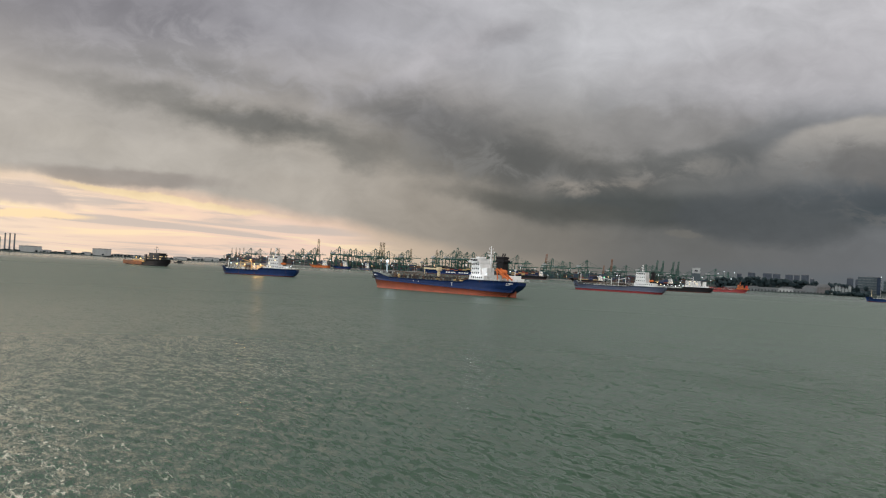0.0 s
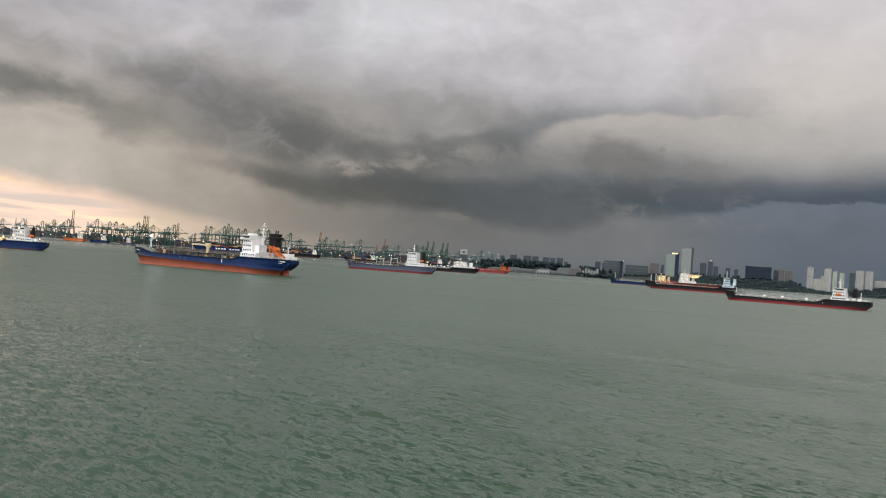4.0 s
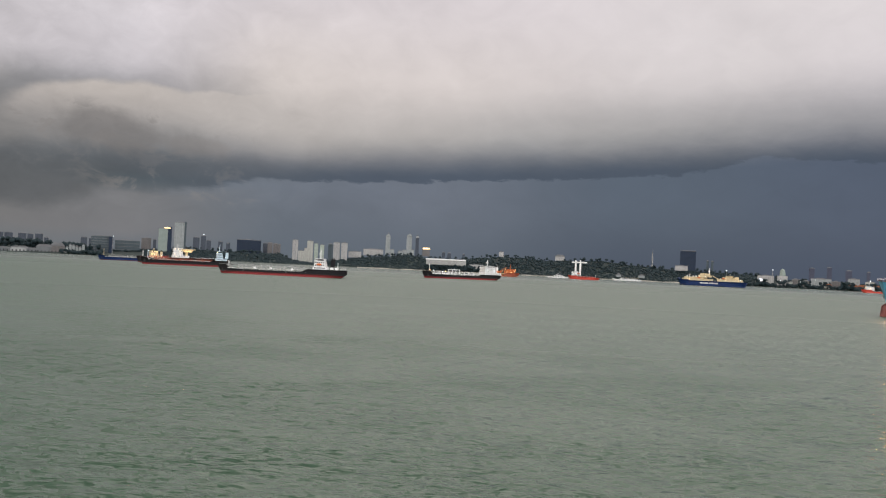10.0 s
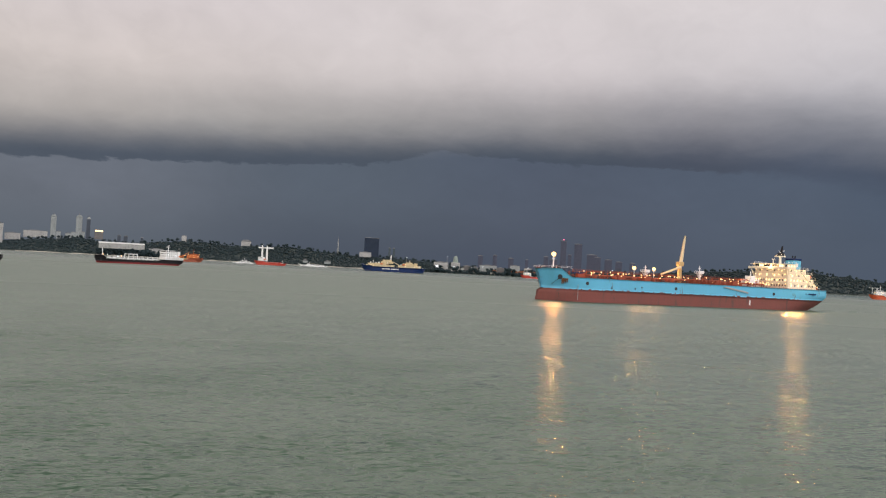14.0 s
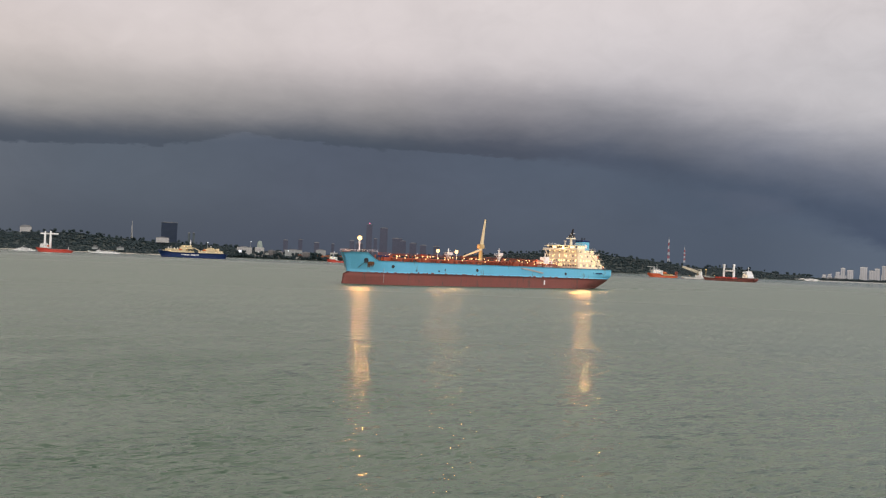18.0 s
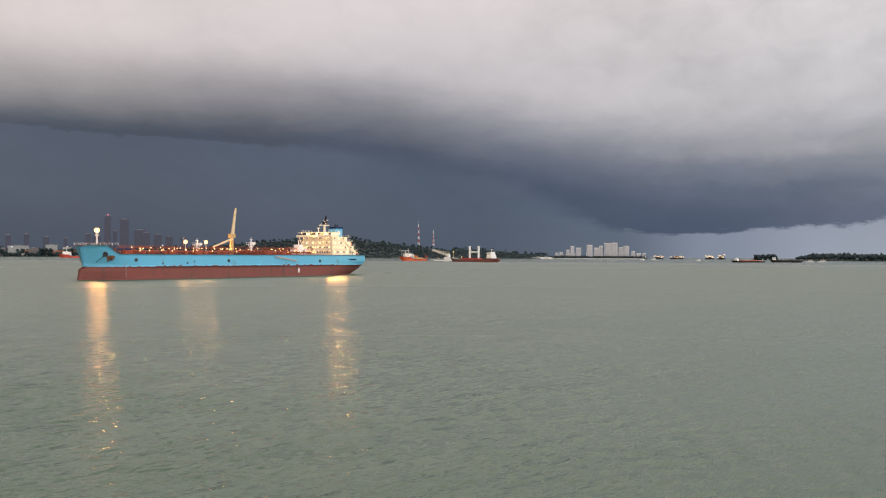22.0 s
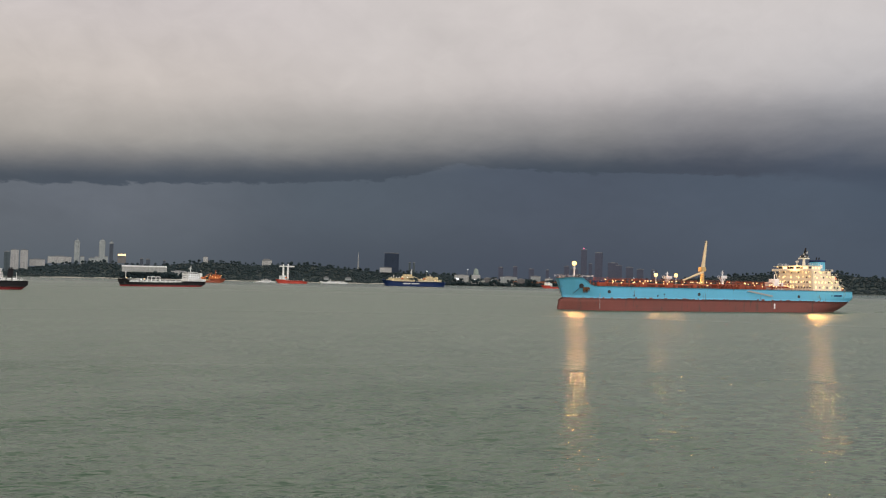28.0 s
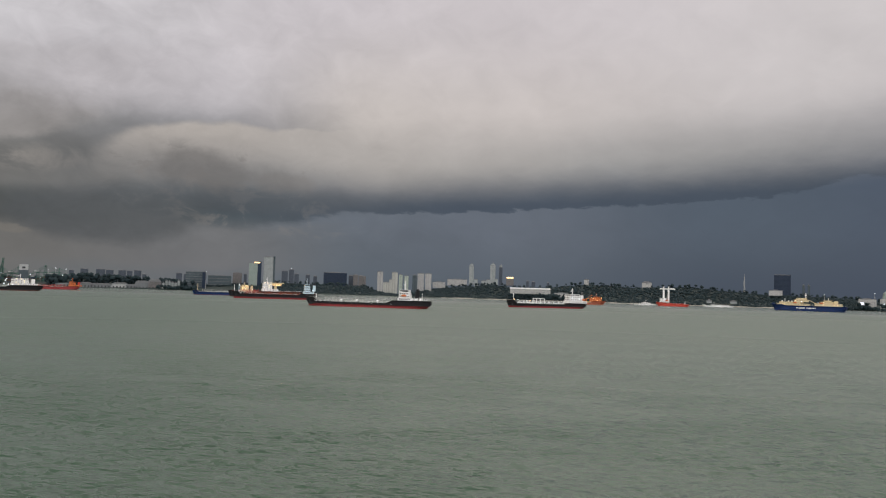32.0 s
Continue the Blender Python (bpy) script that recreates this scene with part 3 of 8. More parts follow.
class Ship:
    """One ship: hull, decks and the parts that stand on it. x runs to the bow, z = 0 is the water."""

    def __init__(self, name, label, category, bow, stern, beam_, deck, split, paint, bottom, castle=0.0, poop=0.0, castle_len=0.1, poop_len=0.25,
                 deck_mat=None, sheer=0.6, slope=3.5, **form):
        mid, turn, self.L = berth(bow, stern)
        self.at, self.turn = mid, turn
        self.root = thing(name, mid, label, category, "ships at anchor", turn)
        self.B, self.deck = beam_, deck
        L = self.L

        def top(x):
            s = (x + L / 2) / L
            z = deck + sheer * max(0, (s - 0.6) / 0.4) ** 2 * 1.5
            ramp = lambda d: min(1.0, max(0.0, d))
            z += castle * ramp((s - (1 - castle_len)) * L / slope)
            z += poop * ramp((poop_len - s) * L / 2.5)
            return z

        self.top = top
        self.form = form
        part("hull_bottom", hull_form(L, beam_, deck, -1.2, split, levels=2 if "stem" not in form else 6, **form), bottom, self.root, "worn red hull bottom above the waterline")
        part("hull_side", hull_form(L, beam_, deck, split, top, levels=3 if "stem" not in form else 6, **form), paint, self.root)
        part("deck_plating", hull_form(L, beam_ - 0.5, deck, lambda x: top(x) - 0.3, lambda x: top(x) + 0.05, levels=1, **form), deck_mat or DECK_GREY, self.root)

    def add(self, name, bm, mat, label="", parent=None):
        return part(name, bm, mat, parent or self.root, label)

    def block(self, name, x0, x1, half, z0, z1, mat, label="", soft=0.12, parent=None):
        bm = box(fresh(), x0, x1, -half, half, z0, z1)
        return self.add(name, soften(bm, soft), mat, label, parent)

    def windows(self, parent, x0, x1, half, z, count, me=None, lit=0.0, seed=1):
        """A row of windows on both sides of a block."""
        rnd = random.Random(seed)
        for i in range(count):
            x = x0 + (x1 - x0) * (i + 0.5) / count
            for sd in (-1, 1):
                m = WIN_LIT if rnd.random() < lit else (me or WIN_DARK)
                share("window", m, parent, (x, sd * (half + 0.02), z))

    def front(self, parent, x, half, z, count, me=None, lit_me=None, lit=0.0, seed=2):
        rnd = random.Random(seed)
        for i in range(count):
            y = -half + 2 * half * (i + 0.5) / count
            share("window", lit_me if lit_me and rnd.random() < lit else (me or WIN_DARK), parent, (x, y, z), turn=math.pi / 2)

    def mast(self, x, z0, z1, r=0.35, mat=None, arms=((0.7, 3.0),), label="", name="mast", bulb=None, bulb_r=0.55):
        bm = tube(fresh(), (x, 0, z0), (x, 0, z1), r, r * 0.55)
        for f, w in arms:
            z = z0 + (z1 - z0) * f
            beam(bm, (x, -w, z), (x, w, z), 0.25)
            beam(bm, (x, -w, z), (x, -w, z + 0.8), 0.18)
            beam(bm, (x, w, z), (x, w, z + 0.8), 0.18)
        m = self.add(name, bm, mat or WHITE, label)
        if bulb:
            part("lamp", ball(fresh(), (x, 0, z1 + bulb_r * 0.8), bulb_r, 12, 8), bulb, m, "glowing lamp at the masthead")
        return m

    def radar(self, x, z, parent=None):
        bm = box(fresh(), x - 0.2, x + 0.2, -1.8, 1.8, z, z + 0.35)
        tube(bm, (x, 0, z - 0.8), (x, 0, z), 0.2)
        self.add("radar_scanner", bm, WHITE, "", parent)

    def lifeboat(self, x, y, z, s=1.0, mat=None):
        bm = fresh()
        ball(bm, (0, 0, 0), 1.0, 12, 8)
        for v in bm.verts:
            v.co = Vector((x + v.co.x * 3.6 * s, y + v.co.y * 1.25 * s, z + v.co.z * 1.3 * s + (0.35 * s if v.co.z > 0.5 else 0)))
        self.add("lifeboat", bm, mat or ORANGE, "enclosed orange lifeboat on davits")

    def funnel(self, x0, x1, half, z0, z1, mat, cap=None, band=None, lean=0.8):
        bm = prism(fresh(), ((x0, z0), (x1, z0), (x1 - lean, z1), (x0 - lean * 0.2, z1)), -half, half)
        f = self.add("funnel", soften(bm, 0.5, 2), mat)
        part("funnel_cap", soften(box(fresh(), x0 - lean * 0.2 - 0.15, x1 - lean + 0.15, -half - 0.15, half + 0.15, z1 - 0.1, z1 + (z1 - z0) * 0.12), 0.2), cap or BLACK, f)
        for i in (0, 1):
            part("exhaust_pipe", tube(fresh(), (x0 + (x1 - x0) * (0.3 + 0.3 * i), 0, z1), (x0 + (x1 - x0) * (0.2 + 0.3 * i), 0, z1 + (z1 - z0) * 0.3), 0.35), BLACK, f)
        return f

    def railing(self, x0, x1, half, z, mat=None, step=3.0, name="railing"):
        for sd in (-1, 1):
            bm = fresh()
            for h in (0.55, 1.1):
                beam(bm, (x0, sd * half, z + h), (x1, sd * half, z + h), 0.08)
            k = max(1, int(abs(x1 - x0) / step))
            for i in range(k + 1):
                x = x0 + (x1 - x0) * i / k
                beam(bm, (x, sd * half, z), (x, sd * half, z + 1.1), 0.08)
            self.add(name, bm, mat or WHITE)

    def pipes(self, x0, x1, z, ys, r=0.35, mat=None, posts=8):
        for y in ys:
            bm = tube(fresh(), (x0, y, z + 1.3), (x1, y, z + 1.3), r)
            k = max(2, int((x1 - x0) / posts))
            for i in range(k + 1):
                x = x0 + (x1 - x0) * i / k
                beam(bm, (x, y, z), (x, y, z + 1.1), 0.25)
            self.add("deck_pipe", bm, mat or DECK_RED)

    def catwalk(self, x0, x1, z, y=0.0, mat=None):
        bm = box(fresh(), x0, x1, y - 0.7, y + 0.7, z + 2.6, z + 2.8)
        k = int((x1 - x0) / 6)
        for i in range(k + 1):
            x = x0 + (x1 - x0) * i / k
            for d in (-0.65, 0.65):
                beam(bm, (x, y + d, z), (x, y + d, z + 3.8), 0.14)
        for d in (-0.65, 0.65):
            for h in (3.3, 3.8):
                beam(bm, (x0, y + d, z + h), (x1, y + d, z + h), 0.1)
        self.add("catwalk", bm, mat or DECK_RED, "raised pipe catwalk along the deck")

    def hatches(self, xs, ln, half, z, h=0.9, mat=None):
        for x in xs:
            self.add("hatch_cover", soften(box(fresh(), x, x + ln, -half, half, z, z + h), 0.1), mat or DECK_GREY)

    def vents(self, xs, ys, z, mat=None, h=2.4):
        for x in xs:
            for y in ys:
                bm = tube(fresh(), (x, y, z), (x, y, z + h), 0.22)
                tube(bm, (x, y, z + h - 0.2), (x, y, z + h + 0.45), 0.42)
                self.add("vent_post", bm, mat or DECK_RED)

    def crane(self, x, y, z, h, reach, lift, mat, r=0.8, dirn=1):
        """A pedestal crane; lift is the jib's rise in degrees."""
        c = self.add("deck_crane", tube(fresh(), (x, y, z), (x, y, z + h), r, r * 0.85, 12), mat, "pedestal deck crane")
        part("crane_cab", soften(box(fresh(), x - 1.1, x + 1.1, y - 1.1, y + 1.1, z + h, z + h + 2.0), 0.2), mat, c)
        e = Vector((math.cos(radians(lift)) * reach * dirn, 0, math.sin(radians(lift)) * reach))
        p = Vector((x, y, z + h + 1.2))
        bm = fresh()
        for d in (-0.5, 0.5):
            beam(bm, p + Vector((0, d, 0)), p + e + Vector((0, d * 0.4, 0)), 0.5, 0.7)
        for i in range(1, 7):
            q = p + e * (i / 7)
            beam(bm, q + Vector((0, -0.5, 0)), q + Vector((0, 0.5, 0)), 0.25)
        part("jib", bm, mat, c)
        return c

    def lights(self, spots, me=None, name="deck_light"):
        for p in spots:
            share(name, me or BULB, self.root, p)

    def flood(self, at, aim, watts, col=(1.0, 0.60, 0.22), r=0.8):
        """An added spot throwing a lamp's light outboard and down, for its streak on the water."""
        d = bpy.data.lights.new("floodlight", "SPOT")
        d.energy, d.color, d.shadow_soft_size, d.spot_size, d.spot_blend = watts, col, r, radians(120), 0.5
        o = new("floodlight", d)
        c, s = math.cos(self.turn), math.sin(self.turn)
        a, b = (Vector((self.at.x + p[0] * c - p[1] * s, self.at.y + p[0] * s + p[1] * c, p[2])) for p in (at, aim))
        o.matrix_world = look(a, b)

    def lamp(self, at, watts, colour=(1.0, 0.46, 0.13), r=0.6):
        """A point light for a ship's lamps; some hang outboard as unseen fill."""
        d = bpy.data.lights.new("ship_lamp_fill", "POINT")
        d.energy, d.color, d.shadow_soft_size = watts, colour, r
        ob = new("ship_lamp_fill", d)
        c, s = math.cos(self.turn), math.sin(self.turn)
        ob.location = (self.at.x + at[0] * c - at[1] * s, self.at.y + at[0] * s + at[1] * c, at[2])


def house(s, x0, x1, half, z0, tiers, hgt, mat, shrink=0.6, lit=0.0, bridge=True, wins=7, seed=3, bridge_lit=0.0, face=1):
    """A deckhouse of several tiers with windows; face is +1 where the bridge looks to the bow."""
    z = z0
    a, b, w = x0, x1, half
    for k in range(tiers):
        last = k == tiers - 1
        name = "wheelhouse" if last and bridge else "deckhouse_tier"
        t = s.block(name, a, b, w, z, z + hgt - 0.12, mat, soft=0.1)
        n = max(2, int(wins * (b - a) / (x1 - x0)))
        s.windows(t, a + 0.6, b - 0.6, w, z + hgt * 0.55, n, WIN_BRIDGE if last and bridge else WIN_DARK, lit=bridge_lit if last else lit, seed=seed + k)
        s.front(t, (b if face > 0 else a) + 0.02 * face, w * 0.9, z + hgt * 0.58, max(3, int(w * 0.9)), WIN_BRIDGE if last and bridge else WIN_DARK,
                WIN_BRIDGE_LIT if last else WIN_LIT, bridge_lit if last else lit, seed + k)
        part("deck_edge", soften(box(fresh(), a - 0.5, b + 0.5, -w - 0.5, w + 0.5, z + hgt - 0.12, z + hgt), 0.04), mat, t)
        if last and bridge:
            part("bridge_wing", soften(box(fresh(), (b - 2.6) if face > 0 else a, b if face > 0 else a + 2.6, -s.B / 2, s.B / 2, z - 0.1, z + 1.1), 0.08), mat, t)
        z += hgt
        if face > 0:
            a += shrink * 1.6
            b -= shrink * 0.4
        else:
            a += shrink * 0.4
            b -= shrink * 1.6
        w -= shrink * 0.5
    return z


def lettering(s, x0, x1, z, h, mat, count, y, tilt=0.0):
    """Unreadable lettering as plain bars on the hull's port side."""
    step = (x1 - x0) / count
    rnd = random.Random(int(abs(x0) * 10))
    for i in range(count):
        if count > 5 and i == count // 2:
            continue
        w = step * rnd.uniform(0.6, 0.8)
        zz = z + tilt * i
        s.add("lettering_bar", box(fresh(), x0 + step * i, x0 + step * i + w, y - 0.12, y + 0.12, zz, zz + h), mat)


def half_beam(s, x, z):
    """Half the breadth of a ship's hull at a place."""
    f = dict(rake=2.0, over=4.0, full=0.30, run=0.16, transom=0.55, flare=0.25, tuck=1.4)
    f.update(s.form)
    q = max(0.0, min(1.3, z / s.deck))
    xa = -s.L / 2 + f["over"] * max(0.0, 1 - q) ** f["tuck"]
    xb = s.L / 2 - f["rake"] * (1 - q)
    if "stem" in f:
        xb = s.L / 2 + float(np.interp(z, [p[0] for p in f["stem"]], [p[1] for p in f["stem"]]))
    t = max(0.0, min(1.0, (x - xa) / (xb - xa)))
    b = s.B / 2
    if t > 1 - f["full"]:
        w = (t - (1 - f["full"])) / f["full"]
        b *= max(0.0, 1 - w ** (2.0 + 1.2 * q)) ** (0.85 - f["flare"] * q)
    if t < f["run"]:
        b *= 1 - (1 - f["transom"] * (0.35 + 0.65 * min(1, q * 1.5))) * (1 - t / f["run"]) ** 2
    return b


def lattice(p0, p1, w0, w1, bays=6, t=0.3):
    """A square lattice boom."""
    bm = fresh()
    p0, p1 = Vector(p0), Vector(p1)
    d = (p1 - p0).normalized()
    a = d.orthogonal().normalized()
    b = d.cross(a)
    corner = lambda f, i: p0.lerp(p1, f) + (a * (1, -1, -1, 1)[i] + b * (1, 1, -1, -1)[i]) * (w0 + (w1 - w0) * f) / 2
    for i in range(4):
        beam(bm, corner(0, i), corner(1, i), t)
        for k in range(bays):
            beam(bm, corner(k / bays, i), corner((k + 1) / bays, (i + 1) % 4), t * 0.6)
    return bm


def flood_post(s, x, y, z, h, mat, bulb, r=0.55, label="glowing floodlight"):
    p = s.add("light_post", tube(fresh(), (x, y, z), (x, y, z + h), 0.22, 0.14), mat)
    part("cross_arm", beam(fresh(), (x - 0.9, y, z + h - 0.3), (x + 0.9, y, z + h - 0.3), 0.16), mat, p)
    part("lamp", ball(fresh(), (x, y, z + h + r * 0.8), r, 12, 8), bulb, p, label)


def windlass(s, x, z, mat):
    for sd in (-1, 1):
        bm = tube(fresh(), (x, sd * 2.2 - 1.2, z + 0.9), (x, sd * 2.2 + 1.2, z + 0.9), 0.7, seg=12)
        box(bm, x - 0.9, x + 0.9, sd * 2.2 - 0.5, sd * 2.2 + 0.5, z, z + 0.9)
        s.add("windlass", bm, mat)
    for bx in (x - 4, x + 3.5):
        for sd in (-1, 1):
            bm = tube(fresh(), (bx, sd * 3.4, z), (bx, sd * 3.4, z + 0.8), 0.25)
            tube(bm, (bx + 0.8, sd * 3.4, z), (bx + 0.8, sd * 3.4, z + 0.8), 0.25)
            s.add("bollard", bm, mat)


def anchor(s, x, z):
    y = half_beam(s, x, z) + 0.25
    for sd in (-1, 1):
        bm = beam(fresh(), (x, sd * y, z - 1.6), (x + 0.3, sd * y, z + 0.8), 0.4)
        beam(bm, (x - 1.1, sd * y, z - 1.2), (x + 1.1, sd * y, z - 1.2), 0.55, 0.8)
        beam(bm, (x - 1.1, sd * y, z - 1.3), (x - 1.3, sd * y, z - 0.1), 0.3)
        beam(bm, (x + 1.1, sd * y, z - 1.3), (x + 1.3, sd * y, z - 0.1), 0.3)
        tube(bm, (x + 0.3, sd * (y - 0.3), z + 1.0), (x + 0.3, sd * (y + 0.12), z + 1.0), 0.9, seg=14)
        s.add("anchor", bm, DARK, "stowed bower anchor in its hawse pipe")


RED_ORANGE = material("bright_red_orange_paint", (0.58, 0.10, 0.035), 0.55, vary=0.2, size=3.0, streak=True)
RUST_BROWN = material("rust_brown_paint", (0.26, 0.10, 0.04), 0.75, vary=0.35, size=3.0, second=(0.12, 0.06, 0.035), streak=True)
OXIDE = material("brown_oxide_fittings", (0.10, 0.06, 0.04), 0.75, vary=0.3, size=1.5)
RUST_STAIN = material("rust_stain", (0.20, 0.085, 0.03), 0.85, vary=0.4, size=1.2, second=(0.10, 0.05, 0.03), streak=True)
BIG_LAMP = mesh(ball(fresh(), (0, 0, 0), 0.32, 8, 6), "bulb", LAMP_WARM)


def big_tanker():
    """The sky-blue tanker at anchor nearby, in ballast, its deck lights on."""
    s = Ship("oil_tanker", "sky-blue oil tanker with a rusty red bottom and glowing deck lights", "ship", (34.9, 421), (52.3, 531.1), 30.0, 12.0, 6.1,
             SKY_BLUE, RED_HULL, castle=4.0, castle_len=0.062, poop=0.0, deck_mat=DECK_RED, sheer=0.1, slope=3.9, rake=-1.5, over=6.5, tuck=3.2, stem=((-1.2, 1.1), (1.0, 0.9), (4.2, 0.3), (5.4, 0.1), (6.1, -2.0), (8.0, -1.7), (12.0, -0.7), (16.0, 0.5)), full=0.16, transom=0.78, run=0.2)
    z = 12.1
    W = 14.2
    rnd = random.Random(8)
    # after house: tiers drawn in aft towards the funnel
    tiers = ((-80.5, -60, 13.4, z, z + 2.9), (-78.8, -60, 13.2, z + 2.9, z + 5.6), (-76.6, -60, 12.8, z + 5.6, z + 8.3), (-74, -60, 12.2, z + 8.3, z + 10.9))
    for k, (a, b, w, z0, z1) in enumerate(tiers):
        t = s.block("deckhouse_tier", a, b, w, z0, z1 - 0.15, CREAM_WHITE, soft=0.1)
        part("deck_edge", soften(box(fresh(), a - 1.0, b + 0.8, -w - 0.9, w + 0.9, z1 - 0.15, z1), 0.04), CREAM_WHITE, t)
        bm = fresh()
        for h in (0.55, 1.05):
            for sd in (-1, 1):
                beam(bm, (a - 0.9, sd * (w + 0.8), z1 + h), (b + 0.7, sd * (w + 0.8), z1 + h), 0.07)
            beam(bm, (b + 0.7, -w - 0.8, z1 + h), (b + 0.7, w + 0.8, z1 + h), 0.07)
        n = int((b - a) / 2.5)
        for i in range(n + 1):
            for sd in (-1, 1):
                beam(bm, (a + (b - a) * i / n, sd * (w + 0.8), z1), (a + (b - a) * i / n, sd * (w + 0.8), z1 + 1.05), 0.07)
        part("railing", bm, CREAM_WHITE, t)
        s.windows(t, a + 1.5, b - 1.0, w, z0 + 1.65, 7 if k < 2 else 3, lit=0.65 if k < 2 else 0.3, seed=20 + k)
        s.front(t, b + 0.02, w * 0.92, z0 + 1.65, 12 if k < 2 else 4, WIN_DARK, WIN_LIT, 0.35, 30 + k)
        for i in range(4):
            share("deck_light", BULB, t, (a + 2.5 + (b - a - 4) * i / 3, w + 0.8, z1 - 0.5))
        for i in range(6):
            share("deck_light", BULB, t, (b + 0.7, -w * 0.9 + w * 1.8 * i / 5, z1 - 0.5))
        # side stair between the tiers
        st = beam(fresh(), (a + 3, w + 0.5, z0), (a + 6, w + 0.5, z1), 0.7, 0.2)
        part("stair", st, CREAM_WHITE, t)
    # bridge
    zb = z + 10.9
    br = s.block("wheelhouse", -67.5, -58.5, 11.4, zb, zb + 2.7, CREAM_WHITE, soft=0.15)
    part("deck_edge", soften(box(fresh(), -68.3, -57.8, -12, 12, zb + 2.7, zb + 2.9), 0.05), CREAM_WHITE, br)
    part("bridge_wing", soften(box(fresh(), -61.5, -57.2, -15.2, 15.2, zb - 0.2, zb + 1.1), 0.1), CREAM_WHITE, br)
    part("bridge_wing_roof", soften(box(fresh(), -61.5, -58.2, -15.2, 15.2, zb + 2.5, zb + 2.75), 0.06), CREAM_WHITE, br)
    for sd in (-1, 1):
        part("wing_support", beam(fresh(), (-59, sd * 14.5, zb - 0.2), (-60, sd * 12.5, z + 5), 0.5), CREAM_WHITE, br)
    s.front(br, -58.46, 11.0, zb + 1.75, 13, WIN_BRIDGE, WIN_BRIDGE_LIT, 0.55)
    s.windows(br, -67, -59, 11.4, zb + 1.75, 4, WIN_BRIDGE, lit=0.5, seed=4)
    for i in range(5):
        share("deck_light", BIG_LAMP, br, (-57.6, -11 + i * 4.6, zb + 2.3))
    s.railing(-67.5, -58.5, 11.6, zb + 2.9)
    s.mast(-66.5, zb + 2.9, zb + 9.8, 0.85, CREAM_WHITE, ((0.66, 3.0),), "white radar mast with a black top", "radar_mast")
    s.add("mast_top", tube(fresh(), (-67, 0, zb + 9.2), (-67.8, 0, zb + 13.2), 0.8, 0.4), BLACK)
    s.add("radar_platform", soften(box(fresh(), -68.6, -64.2, -2.2, 2.2, zb + 6.9, zb + 7.5), 0.08), CREAM_WHITE)
    s.add("mast_head_box", soften(box(fresh(), -68.4, -65.4, -1.3, 1.3, zb + 7.6, zb + 9.4), 0.15), DARK)
    s.radar(-65.8, zb + 8.2)
    s.radar(-67.5, zb + 10.2)
    s.mast(-61.5, zb + 2.9, zb + 5.6, 0.3, CREAM_WHITE, ((0.8, 0.9),), name="signal_mast")
    f = s.funnel(-79, -72.6, 3.2, z + 8, z + 16.4, SKY_BLUE, NAVY, lean=0.9)
    part("funnel_badge", soften(box(fresh(), -76.8, -75.0, 3.2, 3.32, z + 12.6, z + 14.6), 0.03), WHITE, f, "plain white square on the funnel")
    part("funnel_badge", soften(box(fresh(), -72.75, -72.6, -1.1, 1.1, z + 11.6, z + 13.6), 0.03), WHITE, f, "plain white square on the funnel")
    # after end: lifeboat ramp
    bm = fresh()
    for yy in (-1.6, 1.6):
        beam(bm, (-76, yy + 8, z + 8.2), (-84, yy + 8, z + 1.2), 0.5, 0.7)
    for i in range(5):
        beam(bm, (-77 - i * 1.6, 6.4, z + 7.3 - i * 1.4), (-77 - i * 1.6, 9.6, z + 7.3 - i * 1.4), 0.35)
    s.add("lifeboat_ramp", bm, BUFF, "buff free-fall lifeboat ramp at the stern")
    s.lifeboat(-79.6, 8, z + 6.9, 0.8)
    s.railing(-87, -81, 9.5, z)
    s.lights([(-85, 9, z + 1.6), (-83, 12, z + 1.4), (-86.2, 6, z + 1.8)])
    for x, y in ((-82, -6), (-84, 3), (-83, 10)):
        s.add("mooring_winch", soften(box(fresh(), x - 1, x + 1, y - 1.3, y + 1.3, z, z + 1.6), 0.15), DECK_RED)
    # white pump-room house before the bridge
    h = s.block("deck_store", -48.5, -42, 3.6, z, z + 4.0, WHITE, "white deck store with a small mast")
    part("store_roof", soften(box(fresh(), -47, -43.6, -2.4, 2.4, z + 4.0, z + 6.0), 0.2), WHITE, h)
    part("vent_mast", tube(fresh(), (-45.5, 0, z + 6.0), (-45.5, 0, z + 8.6), 0.35, 0.2), WHITE, h)
    # cargo deck
    for y in (-5.5, -4, -2.6, 2.6, 4, 5.5):
        s.pipes(-50, 64, z + 0.2, (y,), 0.42)
    s.catwalk(-56, 70, z + 0.4)
    for x in (62, 50, 38, 26, 14, -8, -20, -31):
        s.add("tank_hatch", soften(tube(fresh(), (x, 8, z), (x, 8, z + 1.5), 1.0, seg=14), 0.08), DECK_RED)
        s.add("tank_dome", soften(tube(fresh(), (x - 3, -8, z), (x - 3, -8, z + 1.3), 1.2, seg=14), 0.08), DECK_RED)
    s.vents((66, 56, 45, 33, 20, -4, -15, -27, -40), (10.5, -10.5), z, h=2.6)
    bm = fresh()
    for i in range(7):
        x = -11 + i * 2.4
        tube(bm, (x, -13, z + 1.9), (x, 13, z + 1.9), 0.38)
        tube(bm, (x, 12.6, z + 1.9), (x, 13.2, z + 1.9), 0.62, seg=10)
        beam(bm, (x, 11.8, z), (x, 11.8, z + 1.6), 0.35)
        beam(bm, (x, -11.8, z), (x, -11.8, z + 1.6), 0.35)
    s.add("cargo_manifold", bm, DECK_RED, "row of oxide-red cargo manifold pipes")
